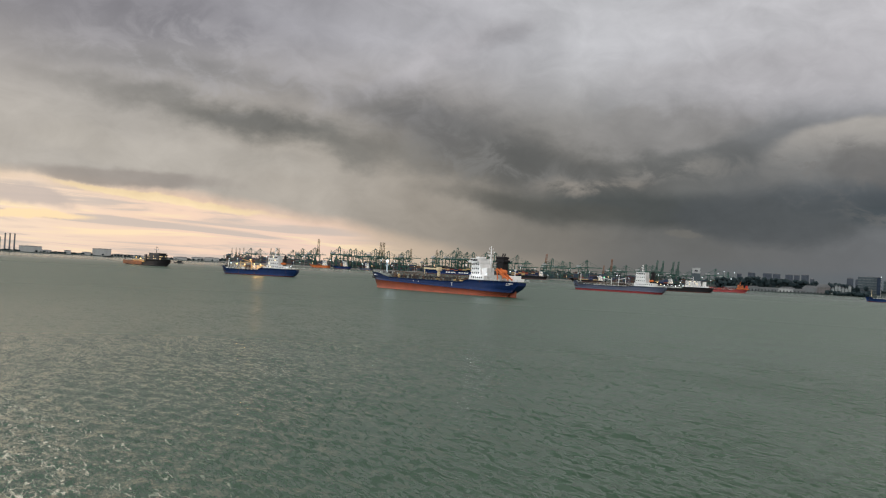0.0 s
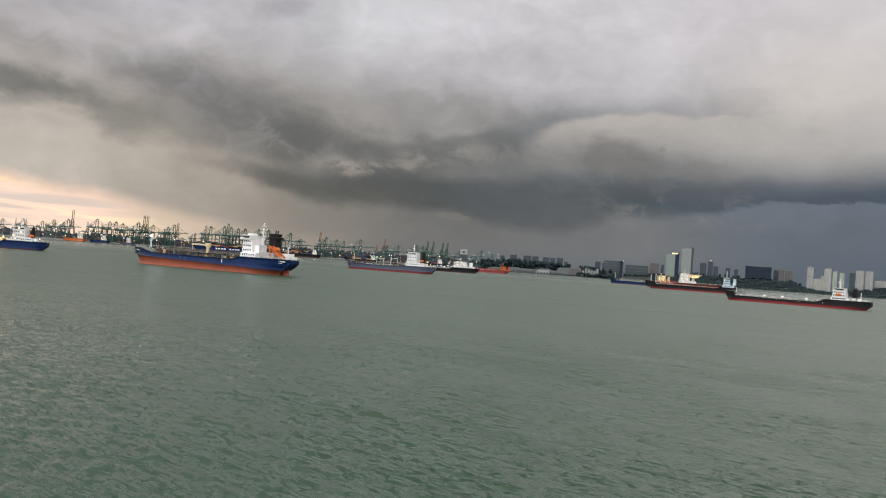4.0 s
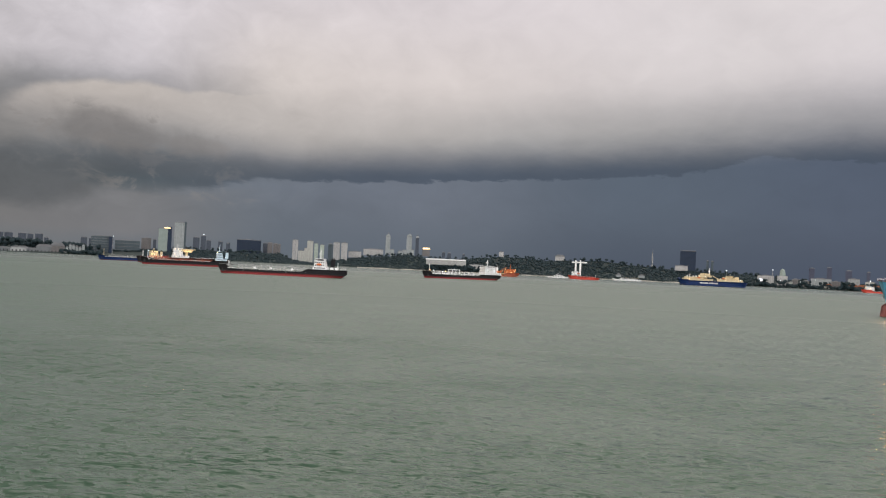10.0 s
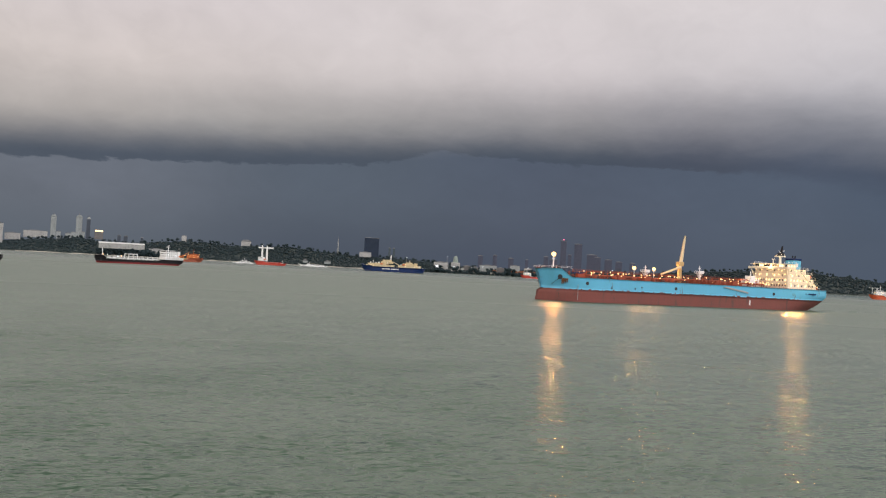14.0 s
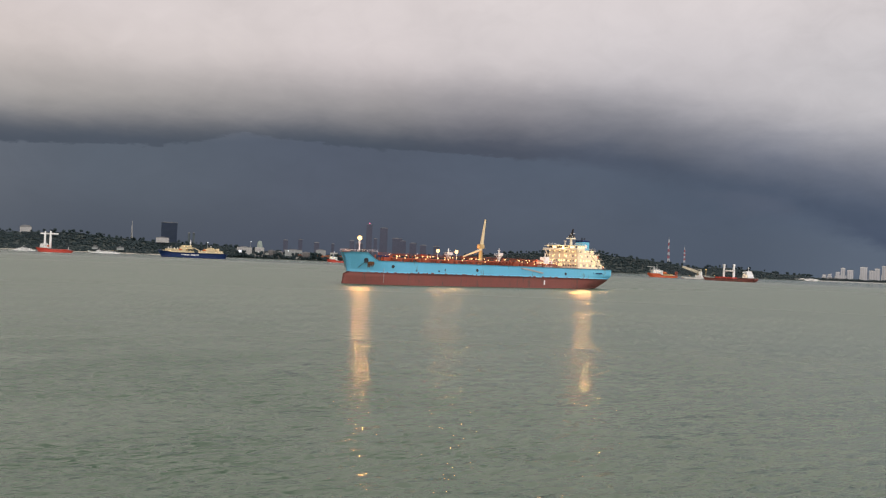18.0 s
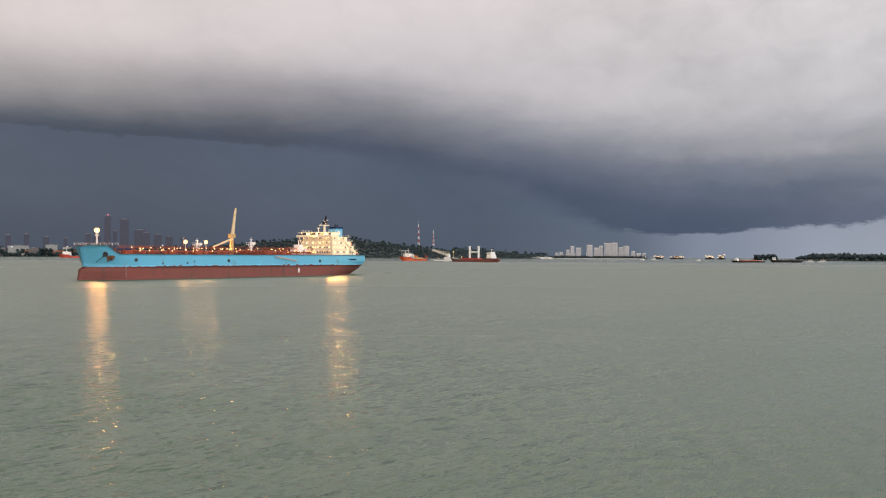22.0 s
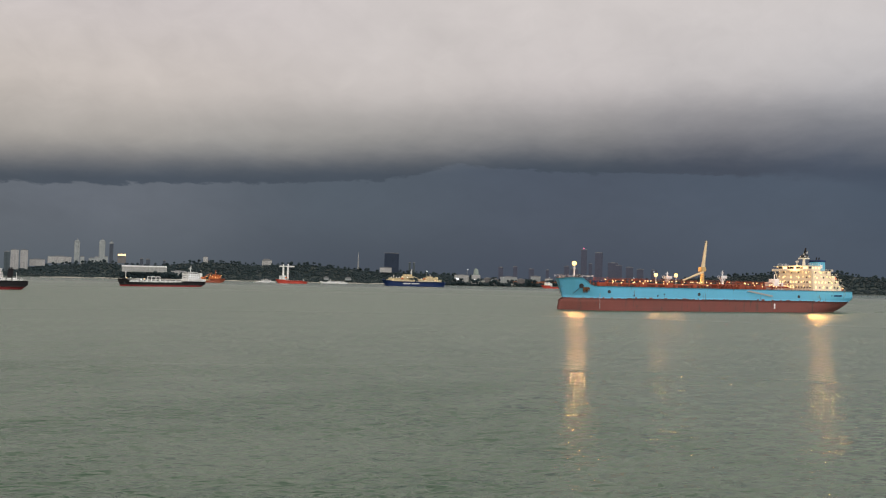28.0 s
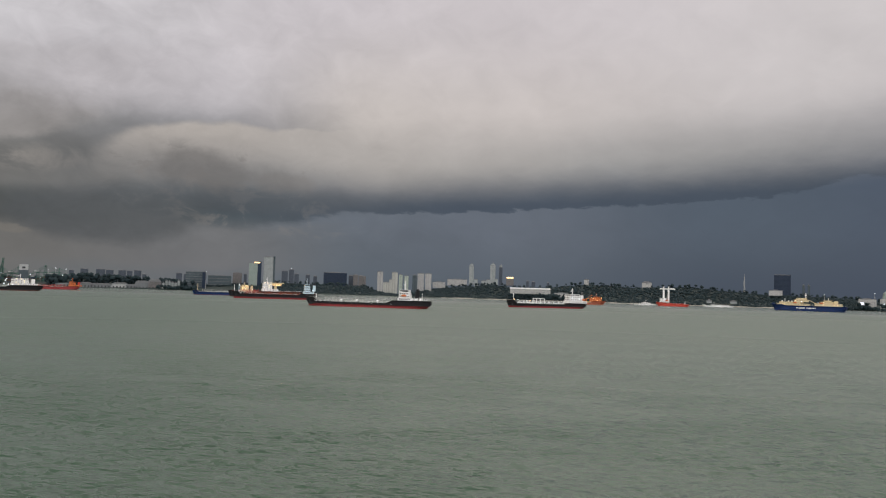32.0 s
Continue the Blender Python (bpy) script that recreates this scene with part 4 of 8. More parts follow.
    for x in (70, 46, 30, -16, -28):
        s.add("deck_locker", soften(box(fresh(), x - 2, x + 2, 5.8, 8.4, z, z + 2.4), 0.1), DECK_RED)
    for x in (58, 42, 12, -24, -38):
        bm = fresh()
        for sd in (-1, 1):
            beam(bm, (x, sd * 6.4, z), (x, sd * 6.4, z + 3.6), 0.35)
        beam(bm, (x, -6.4, z + 3.6), (x, 6.4, z + 3.6), 0.4)
        s.add("pipe_gantry", bm, DECK_RED)
    # hose crane: raised jib and a lowered one
    c = s.add("hose_crane", tube(fresh(), (3.4, 0, z), (3.4, 0, z + 9.5), 1.25, 1.0, 16), BUFF, "buff hose-handling crane with its jib raised")
    part("crane_cab", soften(box(fresh(), 1.8, 5.0, -1.5, 1.5, z + 9.0, z + 11.4), 0.25), BUFF, c)
    part("raised_jib", tube(fresh(), (3.0, 0, z + 10.5), (0.8, 0, z + 25.6), 1.05, 0.5, 10), CREAM, c)
    part("lowered_jib", tube(fresh(), (3.6, 1.2, z + 8.6), (16.5, 1.2, z + 4.0), 0.65, 0.42, 10), CREAM, c)
    part("hook_block", box(fresh(), 0.2, 1.4, -0.4, 0.4, z + 23.6, z + 25.2), DARK, c)
    # signal posts with platforms, two floodlit posts, fore mast
    for x, h in ((-9.9, 9.8), (25.7, 8.4)):
        p = s.add("platform_post", tube(fresh(), (x, 0, z), (x, 0, z + h * 0.72), 0.85, 0.5, 12), WHITE, "white stump mast with a railed platform")
        part("platform", soften(box(fresh(), x - 2.0, x + 2.0, -1.5, 1.5, z + h * 0.56, z + h * 0.60), 0.05), WHITE, p)
        part("platform_screen", soften(box(fresh(), x - 1.8, x + 0.6, 1.3, 1.45, z + h * 0.60, z + h * 0.72), 0.03), WHITE, p)
        for sx in (-1, 1):
            part("brace", beam(fresh(), (x + sx * 0.5, 0, z + h * 0.34), (x + sx * 1.9, 0, z + h * 0.56), 0.3), WHITE, p)
        rail = fresh()
        for sd in (-1.5, 1.5):
            beam(rail, (x - 2, sd, z + h * 0.60 + 1.0), (x + 2, sd, z + h * 0.60 + 1.0), 0.1)
            for i in range(4):
                beam(rail, (x - 2 + i * 1.33, sd, z + h * 0.60), (x - 2 + i * 1.33, sd, z + h * 0.60 + 1.0), 0.1)
        part("platform_rail", rail, WHITE, p)
        part("top_spar", tube(fresh(), (x, 0, z + h * 0.70), (x, 0, z + h), 0.3, 0.14), WHITE, p)
        part("yard", beam(fresh(), (x - 1.1, 0, z + h * 0.86), (x + 1.1, 0, z + h * 0.86), 0.2), WHITE, p)
        part("foot_tank", soften(box(fresh(), x - 2.2, x + 1.6, -1.6, 1.6, z, z + 1.9), 0.2), DECK_RED, p)
    for x in (32.8, 20.2):
        flood_post(s, x, 0, z, 5.8, WHITE, LAMP_SODIUM, 0.95)
    s.mast(81.7, z + 3.9, z + 10.3, 0.45, WHITE, ((0.75, 1.2),), "white fore mast with a glowing sodium lamp", "fore_mast", bulb=LAMP_SODIUM, bulb_r=1.15)
    windlass(s, 80, z + 4.1, DARK)
    s.railing(76, 88, 9.0, z + 4.1, step=2.5)
    s.railing(-56, 70, W, z, step=3.0, mat=DECK_RED)
    for sd in (-1, 1):
        y = half_beam(s, 83.2, 12.2)
        hp = s.add("hawse_pipe", soften(tube(fresh(), (83.2, sd * (y - 0.5), 12.2), (83.6, sd * (y + 0.35), 12.0), 1.15, seg=18), 0.08), DARK, "dark round hawse pipe")
        part("anchor_shank", beam(fresh(), (83.5, sd * (y + 0.5), 12.6), (83.7, sd * (y + 0.5), 10.9), 0.4), DARK, hp)
        part("anchor_fluke", beam(fresh(), (82.7, sd * (y + 0.5), 11.3), (84.7, sd * (y + 0.45), 11.1), 0.5, 0.7), DARK, hp)
        links = fresh()
        p0, p1 = Vector((84.0, sd * (y + 0.2), 11.4)), Vector((86.0, sd * (half_beam(s, 85.4, 8.5) + 0.3), 8.2))
        for i in range(14):
            tube(links, p0.lerp(p1, i / 14), p0.lerp(p1, (i + 0.8) / 14), 0.16, seg=6)
        part("anchor_chain", links, DARK, hp, "anchor chain leading down to the water")
    rnd2 = random.Random(14)
    for i in range(16):
        x = 82.4 - i * 0.17
        z1 = 12.0 - 0.05 * i + rnd2.uniform(-0.2, 0.2)
        ln = rnd2.uniform(1.6, 4.2) * (1 - 0.03 * i)
        y = half_beam(s, x, 11)
        w_ = rnd2.uniform(0.10, 0.22)
        s.add("rust_streak", prism(fresh(), ((x - w_, z1), (x + w_, z1 + rnd2.uniform(0, 0.2)), (x + w_ * 0.2, z1 - ln)), y - 0.3, y + 0.12), RUST_STAIN)
    lettering(s, 72.5, 79.5, 14.0, 0.8, NAVY, 12, half_beam(s, 76, 14.2) + 0.05)
    lettering(s, -80, -68, 9.0, 0.8, NAVY, 12, half_beam(s, -74, 9) + 0.03)
    for x, zz, r in ((70, 9.4, 0.85), (16.8, 8.9, 0.85), (-48.6, 8.6, 0.85), (42, 7.8, 0.5), (38, 8.6, 0.4), (56, 7.6, 0.4)):
        y = half_beam(s, x, zz)
        s.add("mooring_chock", tube(fresh(), (x, y - 0.4, zz), (x, y + 0.1, zz), r, seg=14), DARK, "dark mooring chock in the hull side")
    s.add("pilot_mark", box(fresh(), -32.6, -31.7, 14.9, 15.08, 2.0, 4.6), WHITE)
    y = half_beam(s, 74.6, 8)
    s.add("side_mark", box(fresh(), 74.55, 74.68, y - 0.2, y + 0.1, 1.0, 11), STEEL)
    s.add("stowed_ladder", beam(fresh(), (-15.2, 15.2, 11.0), (-30.5, 15.2, 8.6), 0.7, 0.8), STEEL, "stowed accommodation ladder on the ship's side")
    s.add("ladder_platform", box(fresh(), -16, -13.8, 14.6, 16, 10.8, 11.1), STEEL)
    # scuffed lower edge of the blue paint
    for i in range(46):
        x = 78 - i * 3.2 + rnd.uniform(-1, 1)
        w_, h_ = rnd.uniform(0.5, 2.6), rnd.uniform(0.15, 0.8)
        y = half_beam(s, x, 6.3)
        s.add("paint_scuff", soften(box(fresh(), x - w_ / 2, x + w_ / 2, y - 0.4, y + 0.07, 6.1, 6.1 + h_), 0.05), RED_HULL)
    rub = fresh()
    for x0, x1 in ((60, 20), (14, -22), (-30, -60)):
        beam(rub, (x0, 15.03, 6.2), (x1, 15.03, 6.2), 0.16, 0.22)
    s.add("rubbing_strake", rub, DARK)
    # deck lights: close rows over the cargo deck
    s.lights([(72 - i * 2.1 + rnd.uniform(-0.8, 0.8), 4.8 + 8.4 * rnd.random(), z + 1.3 + 2.0 * rnd.random()) for i in range(60)])
    s.lights([(x, 0.8, z + 3.4) for x in (64, 48, 40, 10, -14, -30)])
    # lamps and added spots for the water; two unseen points outboard fill the house
    s.lamp((81.7, 0, z + 12.2), 8000, r=1.8)
    s.flood((81.7, 1.4, z + 12.2), (81.7, 60, z - 2), 24000, (1.0, 0.44, 0.12), 1.8)
    s.flood((32.8, 1.2, z + 7.6), (32.8, 60, z + 2), 8000, (1.0, 0.5, 0.16), 1.6)
    s.flood((20.2, 1.2, z + 7.6), (20.2, 60, z + 2), 8000, (1.0, 0.5, 0.16), 1.6)
    s.lamp((32.8, 0, z + 7.6), 2200, r=0.8)
    s.lamp((20.2, 0, z + 7.6), 2200, r=0.8)
    # added fill, partly hung over the water, to light the house evenly
    s.lamp((-62, 23, z + 8.5), 1400, (1.0, 0.62, 0.26), 1.6)
    s.lamp((-55, 2, z + 12.0), 1300, (1.0, 0.62, 0.26), 1.0)
    s.lamp((-76, 22, z + 5.5), 1200, (1.0, 0.62, 0.26), 1.4)
    # added spots without fittings, for the house's streak on the water
    for x, e in ((-61, 36000), (-67, 20000)):
        s.flood((x, 14.6, z + 8.0), (x, 60, z + 4), e, (1.0, 0.44, 0.12), 1.8)
    s.lamp((58, 0, z + 3.4), 5200, (1.0, 0.5, 0.17), 0.6)
    s.lamp((42, 0, z + 3.4), 5200, (1.0, 0.5, 0.17), 0.6)
    s.lamp((8, 0, z + 3.4), 4600, (1.0, 0.5, 0.17), 0.6)
    s.lamp((-14, 0, z + 3.4), 4600, (1.0, 0.5, 0.17), 0.6)
    s.lamp((-34, 0, z + 3.4), 5200, (1.0, 0.5, 0.17), 0.6)
    return s


def blue_tanker():
    """The navy product tanker with the orange bottom and black funnel."""
    s = Ship("product_tanker", "navy-blue product tanker with orange-red bottom and white deckhouse", "ship", (-47.4, 528), (-37.3, 447), 18.0, 7.0, lambda x: 3.8 + 0.022 * x,
             NAVY, RED_BRIGHT, castle=2.0, castle_len=0.17, poop=1.6, poop_len=0.30, slope=8.0, rake=2.5, over=9.5, full=0.28, transom=0.42, run=0.15)
    z = 7.0
    zp = 8.6
    t = s.block("deckhouse_tier", -38, -27, 7.0, zp, zp + 2.5, WHITE)
    s.windows(t, -37, -28, 7.0, zp + 1.4, 6, seed=5)
    s.front(t, -26.98, 6.2, zp + 1.4, 7)
    for k in range(4):
        a, b, w = -33.4 + k * 0.35, -26.6 - k * 0.1, 5.2 + (1.2 if k == 3 else 0)
        zz = zp + 2.5 + k * 2.35
        t = s.block("wheelhouse" if k == 3 else "deckhouse_tier", a, b, w, zz, zz + 2.25, WHITE, soft=0.1)
        part("deck_edge", soften(box(fresh(), a - 0.15, b + 0.15, -w - 0.15, w + 0.15, zz + 2.2, zz + 2.35), 0.04), WHITE, t)
        s.windows(t, a + 0.4, b - 0.4, w, zz + 1.35, 4, WIN_BRIDGE if k == 3 else WIN_DARK, seed=k)
        s.front(t, b + 0.02, w * 0.9, zz + 1.4, 6, WIN_BRIDGE if k == 3 else WIN_DARK)
        if k == 3:
            part("bridge_wing", soften(box(fresh(), b - 1.8, b + 0.3, -7.8, 7.8, zz - 0.1, zz + 1.0), 0.08), WHITE, t)
    zt = zp + 2.5 + 4 * 2.35
    s.add("monkey_island", soften(box(fresh(), -30.4, -27.4, -2.4, 2.4, zt, zt + 1.0), 0.1), WHITE)
    s.mast(-36.3, zp + 2.5, 27.6, 0.55, WHITE, ((0.66, 1.6), (0.78, 2.8), (0.88, 1.6)), "white cross-armed radar mast", "radar_mast")
    s.radar(-35.4, 22.5)
    s.block("chart_house", -36.5, -31.5, 3.2, zp + 2.5, zp + 6.8, WHITE)
    f = s.funnel(-47.4, -42.6, 2.3, zp + 2.4, 20.8, BLACK, BLACK, lean=-0.5)
    part("funnel_collar", soften(box(fresh(), -48.2, -41.9, -2.8, 2.8, 18.8, 20.2), 0.2), BLACK, f)
    s.block("engine_casing", -48, -38, 4.2, zp, zp + 3.2, STEEL)
    # free-fall lifeboat on its ramp
    bm = fresh()
    for yy in (3.4, 6.6):
        beam(bm, (-46.5, yy, 15.4), (-55.0, yy, 9.4), 0.55, 0.7)
        beam(bm, (-46.5, yy, 15.4), (-47.4, yy, 9.2), 0.5)
        beam(bm, (-51, yy, 12.2), (-51, yy, 9.2), 0.45)
        beam(bm, (-45.2, yy, 14.6), (-52.5, yy, 10.4), 0.4)
    for i in range(4):
        beam(bm, (-47 - i * 2.4, 3.4, 15.0 - i * 1.6), (-47 - i * 2.4, 6.6, 15.0 - i * 1.6), 0.35)
    s.add("lifeboat_ramp", bm, ORANGE, "orange free-fall lifeboat ramp")
    s.lifeboat(-50.0, 5.0, 13.6, 0.8)
    s.block("stern_locker", -56, -52.5, 3, zp, zp + 3.2, WHITE)
    s.block("winch_house", -57.5, -56.2, 4, zp, zp + 1.6, WHITE)
    s.mast(-54, zp + 3, zp + 7.0, 0.25, WHITE, ((0.8, 1.0),), name="stern_mast")
    s.railing(-57.5, -28, 8.2, zp, step=2.5)
    s.lights([(-33, 7.4, zp + 2.2), (-52, 6, zp + 2.4), (-38, 5, 12)], mesh(ball(fresh(), (0, 0, 0), 0.26, 8, 5), "bulb", LAMP_WHITE))
    # cargo deck
    for y, pm in ((-4.2, DARK), (-2.8, BUFF), (2.8, OXIDE), (4.2, DARK)):
        s.pipes(-20, 40, z, (y,), 0.36, pm)
    s.catwalk(-24, 42, z, mat=OXIDE)
    rnd = random.Random(31)
    for i in range(26):
        x, y = rnd.uniform(-22, 38), rnd.uniform(1.5, 7.4)
        w_, d_, h_ = rnd.uniform(0.6, 2.2), rnd.uniform(0.5, 1.2), rnd.uniform(0.7, 2.6)
        s.add("deck_fitting", soften(box(fresh(), x - w_ / 2, x + w_ / 2, y - d_ / 2, y + d_ / 2, z, z + h_), 0.08), rnd.choice((DARK, OXIDE, DARK, BUFF, DECK_GREY)))
    for x in (36, 27, 18, -4, -16):
        bm = fresh()
        for sd in (-1, 1):
            beam(bm, (x, sd * 5.0, z), (x, sd * 5.0, z + 3.6), 0.28)
        beam(bm, (x, -5.0, z + 3.6), (x, 5.0, z + 3.6), 0.3)
        s.add("pipe_gantry", bm, OXIDE)
    for x in (38, 30, 22, 12, 6, -6, -14):
        s.add("tank_hatch", soften(tube(fresh(), (x, 6, z), (x, 6, z + 1.4), 0.9, seg=12), 0.06), DECK_GREY)
    s.vents((34, 26, 17, 9, -8, -18), (6.8, -6.8), z, OXIDE, 2.2)
    for x in (42, 21, -8, -20):
        s.add("deck_locker", soften(box(fresh(), x, x + 3, -3, 0.5, z, z + 2.3), 0.1), OXIDE)
    for x in (28, 14, -12):
        s.add("dark_deck_tank", soften(box(fresh(), x, x + 5, 2, 6, z, z + 2.0), 0.2), DARK)
    bm = fresh()
    for i in range(5):
        tube(bm, (-1 + i * 2, -8.2, z + 1.8), (-1 + i * 2, 8.2, z + 1.8), 0.33)
        beam(bm, (-1 + i * 2, 7.4, z), (-1 + i * 2, 7.4, z + 1.6), 0.3)
    s.add("cargo_manifold", bm, DARK)
    c = s.add("hose_crane", tube(fresh(), (3.3, 0, z), (3.3, 0, 13.2), 0.95, 0.8, 14), CREAM, "cream hose crane with its jib lying level")
    part("crane_cab", soften(box(fresh(), 2.0, 4.6, -1.2, 1.2, 12.4, 14.6), 0.2), CREAM, c)
    part("jib", soften(box(fresh(), 4.4, 15.6, -0.5, 0.5, 13.0, 14.0), 0.1), CREAM, c)
    part("jib_stay", beam(fresh(), (15.2, 0, 13.0), (15.2, 0, 10.2), 0.35), CREAM, c)
    s.mast(48.6, 9.4, 16.0, 0.6, PALE_BLUE, ((0.7, 1.2),), "pale fore mast with a white light", "fore_mast", bulb=LAMP_WHITE, bulb_r=0.8)
    windlass(s, 48, 9.1, DARK)
    s.railing(42, 55, 5.0, 9.1, step=2.0)
    s.railing(-26, 40, 8.6, z, step=3.0, mat=OXIDE)
    anchor(s, 54.0, 7.2)
    lettering(s, -57.5, -51, 7.2, 0.5, WHITE, 12, half_beam(s, -54.5, 7.3) + 0.35)
    lettering(s, -55.5, -53, 6.4, 0.3, WHITE, 4, half_beam(s, -54.3, 6.5) + 0.3)
    lettering(s, 47, 52, 7.8, 0.45, WHITE, 8, half_beam(s, 49.5, 7.9) + 0.1)
    for x in (15, 11):
        s.add("load_mark", box(fresh(), x - 0.14, x + 0.14, 8.9, 9.06, 5.3, 5.9), WHITE)
    s.add("load_mark", box(fresh(), -16.2, -15.8, 8.9, 9.06, 4.6, 6.4), WHITE)
    for x in (29, 36):
        s.add("mooring_chock", tube(fresh(), (x, 8.2, 6.2), (x, half_beam(s, x, 6.2) + 0.1, 6.2), 0.4), DARK)
    # rudder and screw boss, half out of the water
    s.add("rudder", soften(box(fresh(), -55.5, -51.6, -0.35, 0.35, -1.5, 3.6), 0.15), RED_BRIGHT, "red rudder blade half out of the water")
    s.add("screw_boss", tube(fresh(), (-51.0, 0, 0.3), (-46, 0, 0.5), 0.5, 0.9, 10), RED_BRIGHT)
    s.lamp((48.6, 0, 17.4), 1600, (0.7, 0.88, 1.0), 0.8)
    s.lamp((-34, 9.4, 13.0), 300, (0.9, 0.95, 1.0), 0.5)
    return s


def small_tanker(name, label, bow, stern, B, deck, split, paint, bottom, hx, htop, mat=WHITE, fun=BLACK, pipe=None, castle=1.8, poop=1.6, tiers=4,
                 fore=9.0, aft=6.0, lit=0.0, boat=ORANGE, house_len=None, skirt=0.08, **form):
    """A coaster with its house aft: hull, pipes, hatches, mast, funnel. hx: the house's forward end."""
    s = Ship(name, label, "ship", bow, stern, B, deck, split, paint, bottom, castle=castle, poop=poop, poop_len=0.5 + (hx + 8) / math.dist(bearing(*bow), bearing(*stern)), **form)
    L = s.L
    zp = deck + poop
    hl = house_len or L * 0.13
    dh = (htop - zp) / tiers
    low = s.block("deckhouse_tier", hx - hl - L * skirt, hx, B * 0.45, zp, zp + dh - 0.1, mat)
    s.windows(low, hx - hl - L * skirt + 1, hx - 1, B * 0.45, zp + dh * 0.55, 9, lit=lit, seed=11)
    for k in range(1, tiers):
        a, b, w = hx - hl + 0.4 * k, hx - 0.5 - 0.3 * k, B * (0.43 - 0.02 * k)
        zz = zp + dh * k
        t = s.block("wheelhouse" if k == tiers - 1 else "deckhouse_tier", a, b, w, zz, zz + dh - 0.1, mat)
        part("deck_edge", soften(box(fresh(), a - 0.3, b + 0.3, -w - 0.3, w + 0.3, zz + dh - 0.14, zz + dh), 0.04), mat, t)
        s.windows(t, a + 0.4, b - 0.4, w, zz + dh * 0.55, 5, WIN_BRIDGE if k == tiers - 1 else WIN_DARK, lit=lit, seed=k)
        s.front(t, b + 0.02, w * 0.9, zz + dh * 0.55, 7, WIN_BRIDGE if k == tiers - 1 else WIN_DARK)
        if k == tiers - 1:
            part("bridge_wing", soften(box(fresh(), b - 2, b + 0.2, -B / 2, B / 2, zz - 0.1, zz + 1.0), 0.08), mat, t)
    s.mast(hx - hl * 0.5, htop, htop + aft, 0.4, mat, ((0.5, 2.2), (0.78, 1.3)), name="radar_mast")
    s.radar(hx - hl * 0.4, htop + aft * 0.55)
    fx = hx - hl - L * 0.03
    s.funnel(fx - L * 0.035, fx, B * 0.14, zp + dh, zp + (htop - zp) * 0.92, fun)
    if boat:
        s.lifeboat(fx - L * 0.02, B * 0.3, zp + dh * 1.6, 0.7, boat)
    s.mast(L / 2 - L * 0.075, deck + castle, deck + castle + fore, 0.4, mat, ((0.8, 1.0),), name="fore_mast")
    windlass(s, L / 2 - L * 0.06, deck + castle, DARK)
    anchor(s, L / 2 - L * 0.045, deck * 0.85)
    x0, x1 = hx + 5, L / 2 - L * 0.15
    for y in (-B * 0.22, -B * 0.12, B * 0.12, B * 0.22):
        s.pipes(x0, x1, deck, (y,), 0.34, pipe or STEEL)
    s.catwalk(x0, x1, deck, mat=pipe or STEEL)
    n = 5
    for i in range(n):
        x = x0 + (x1 - x0) * (i + 0.5) / n
        s.add("tank_hatch", soften(tube(fresh(), (x, B * 0.32, deck), (x, B * 0.32, deck + 1.3), 0.9, seg=12), 0.06), DECK_GREY)
        s.vents((x + 4,), (B * 0.36, -B * 0.36), deck, pipe or STEEL, 2.0)
    s.railing(x0, x1, B / 2 - 0.5, deck, step=3.5)
    s.railing(-L / 2 + 2, hx - hl, B / 2 - 0.9, zp, step=3.0)
    lettering(s, L / 2 - L * 0.14, L / 2 - L * 0.08, deck + castle * 0.2, 0.6, WHITE, 7, half_beam(s, L / 2 - L * 0.11, deck) + 0.05)
    return s


def derrick(s, x, z, h, w, mat, dirn=1, reach=9):
    """A small hose derrick: post, slewing jib and stay."""
    c = s.add("hose_derrick", tube(fresh(), (x, 0, z), (x, 0, z + h), 0.4, 0.3), mat)
    part("jib", beam(fresh(), (x, 0, z + h * 0.75), (x + reach * dirn, 0, z + h * 0.95), 0.5), mat, c)
    part("stay", beam(fresh(), (x, 0, z + h), (x + reach * dirn, 0, z + h * 0.97), 0.12), DARK, c)


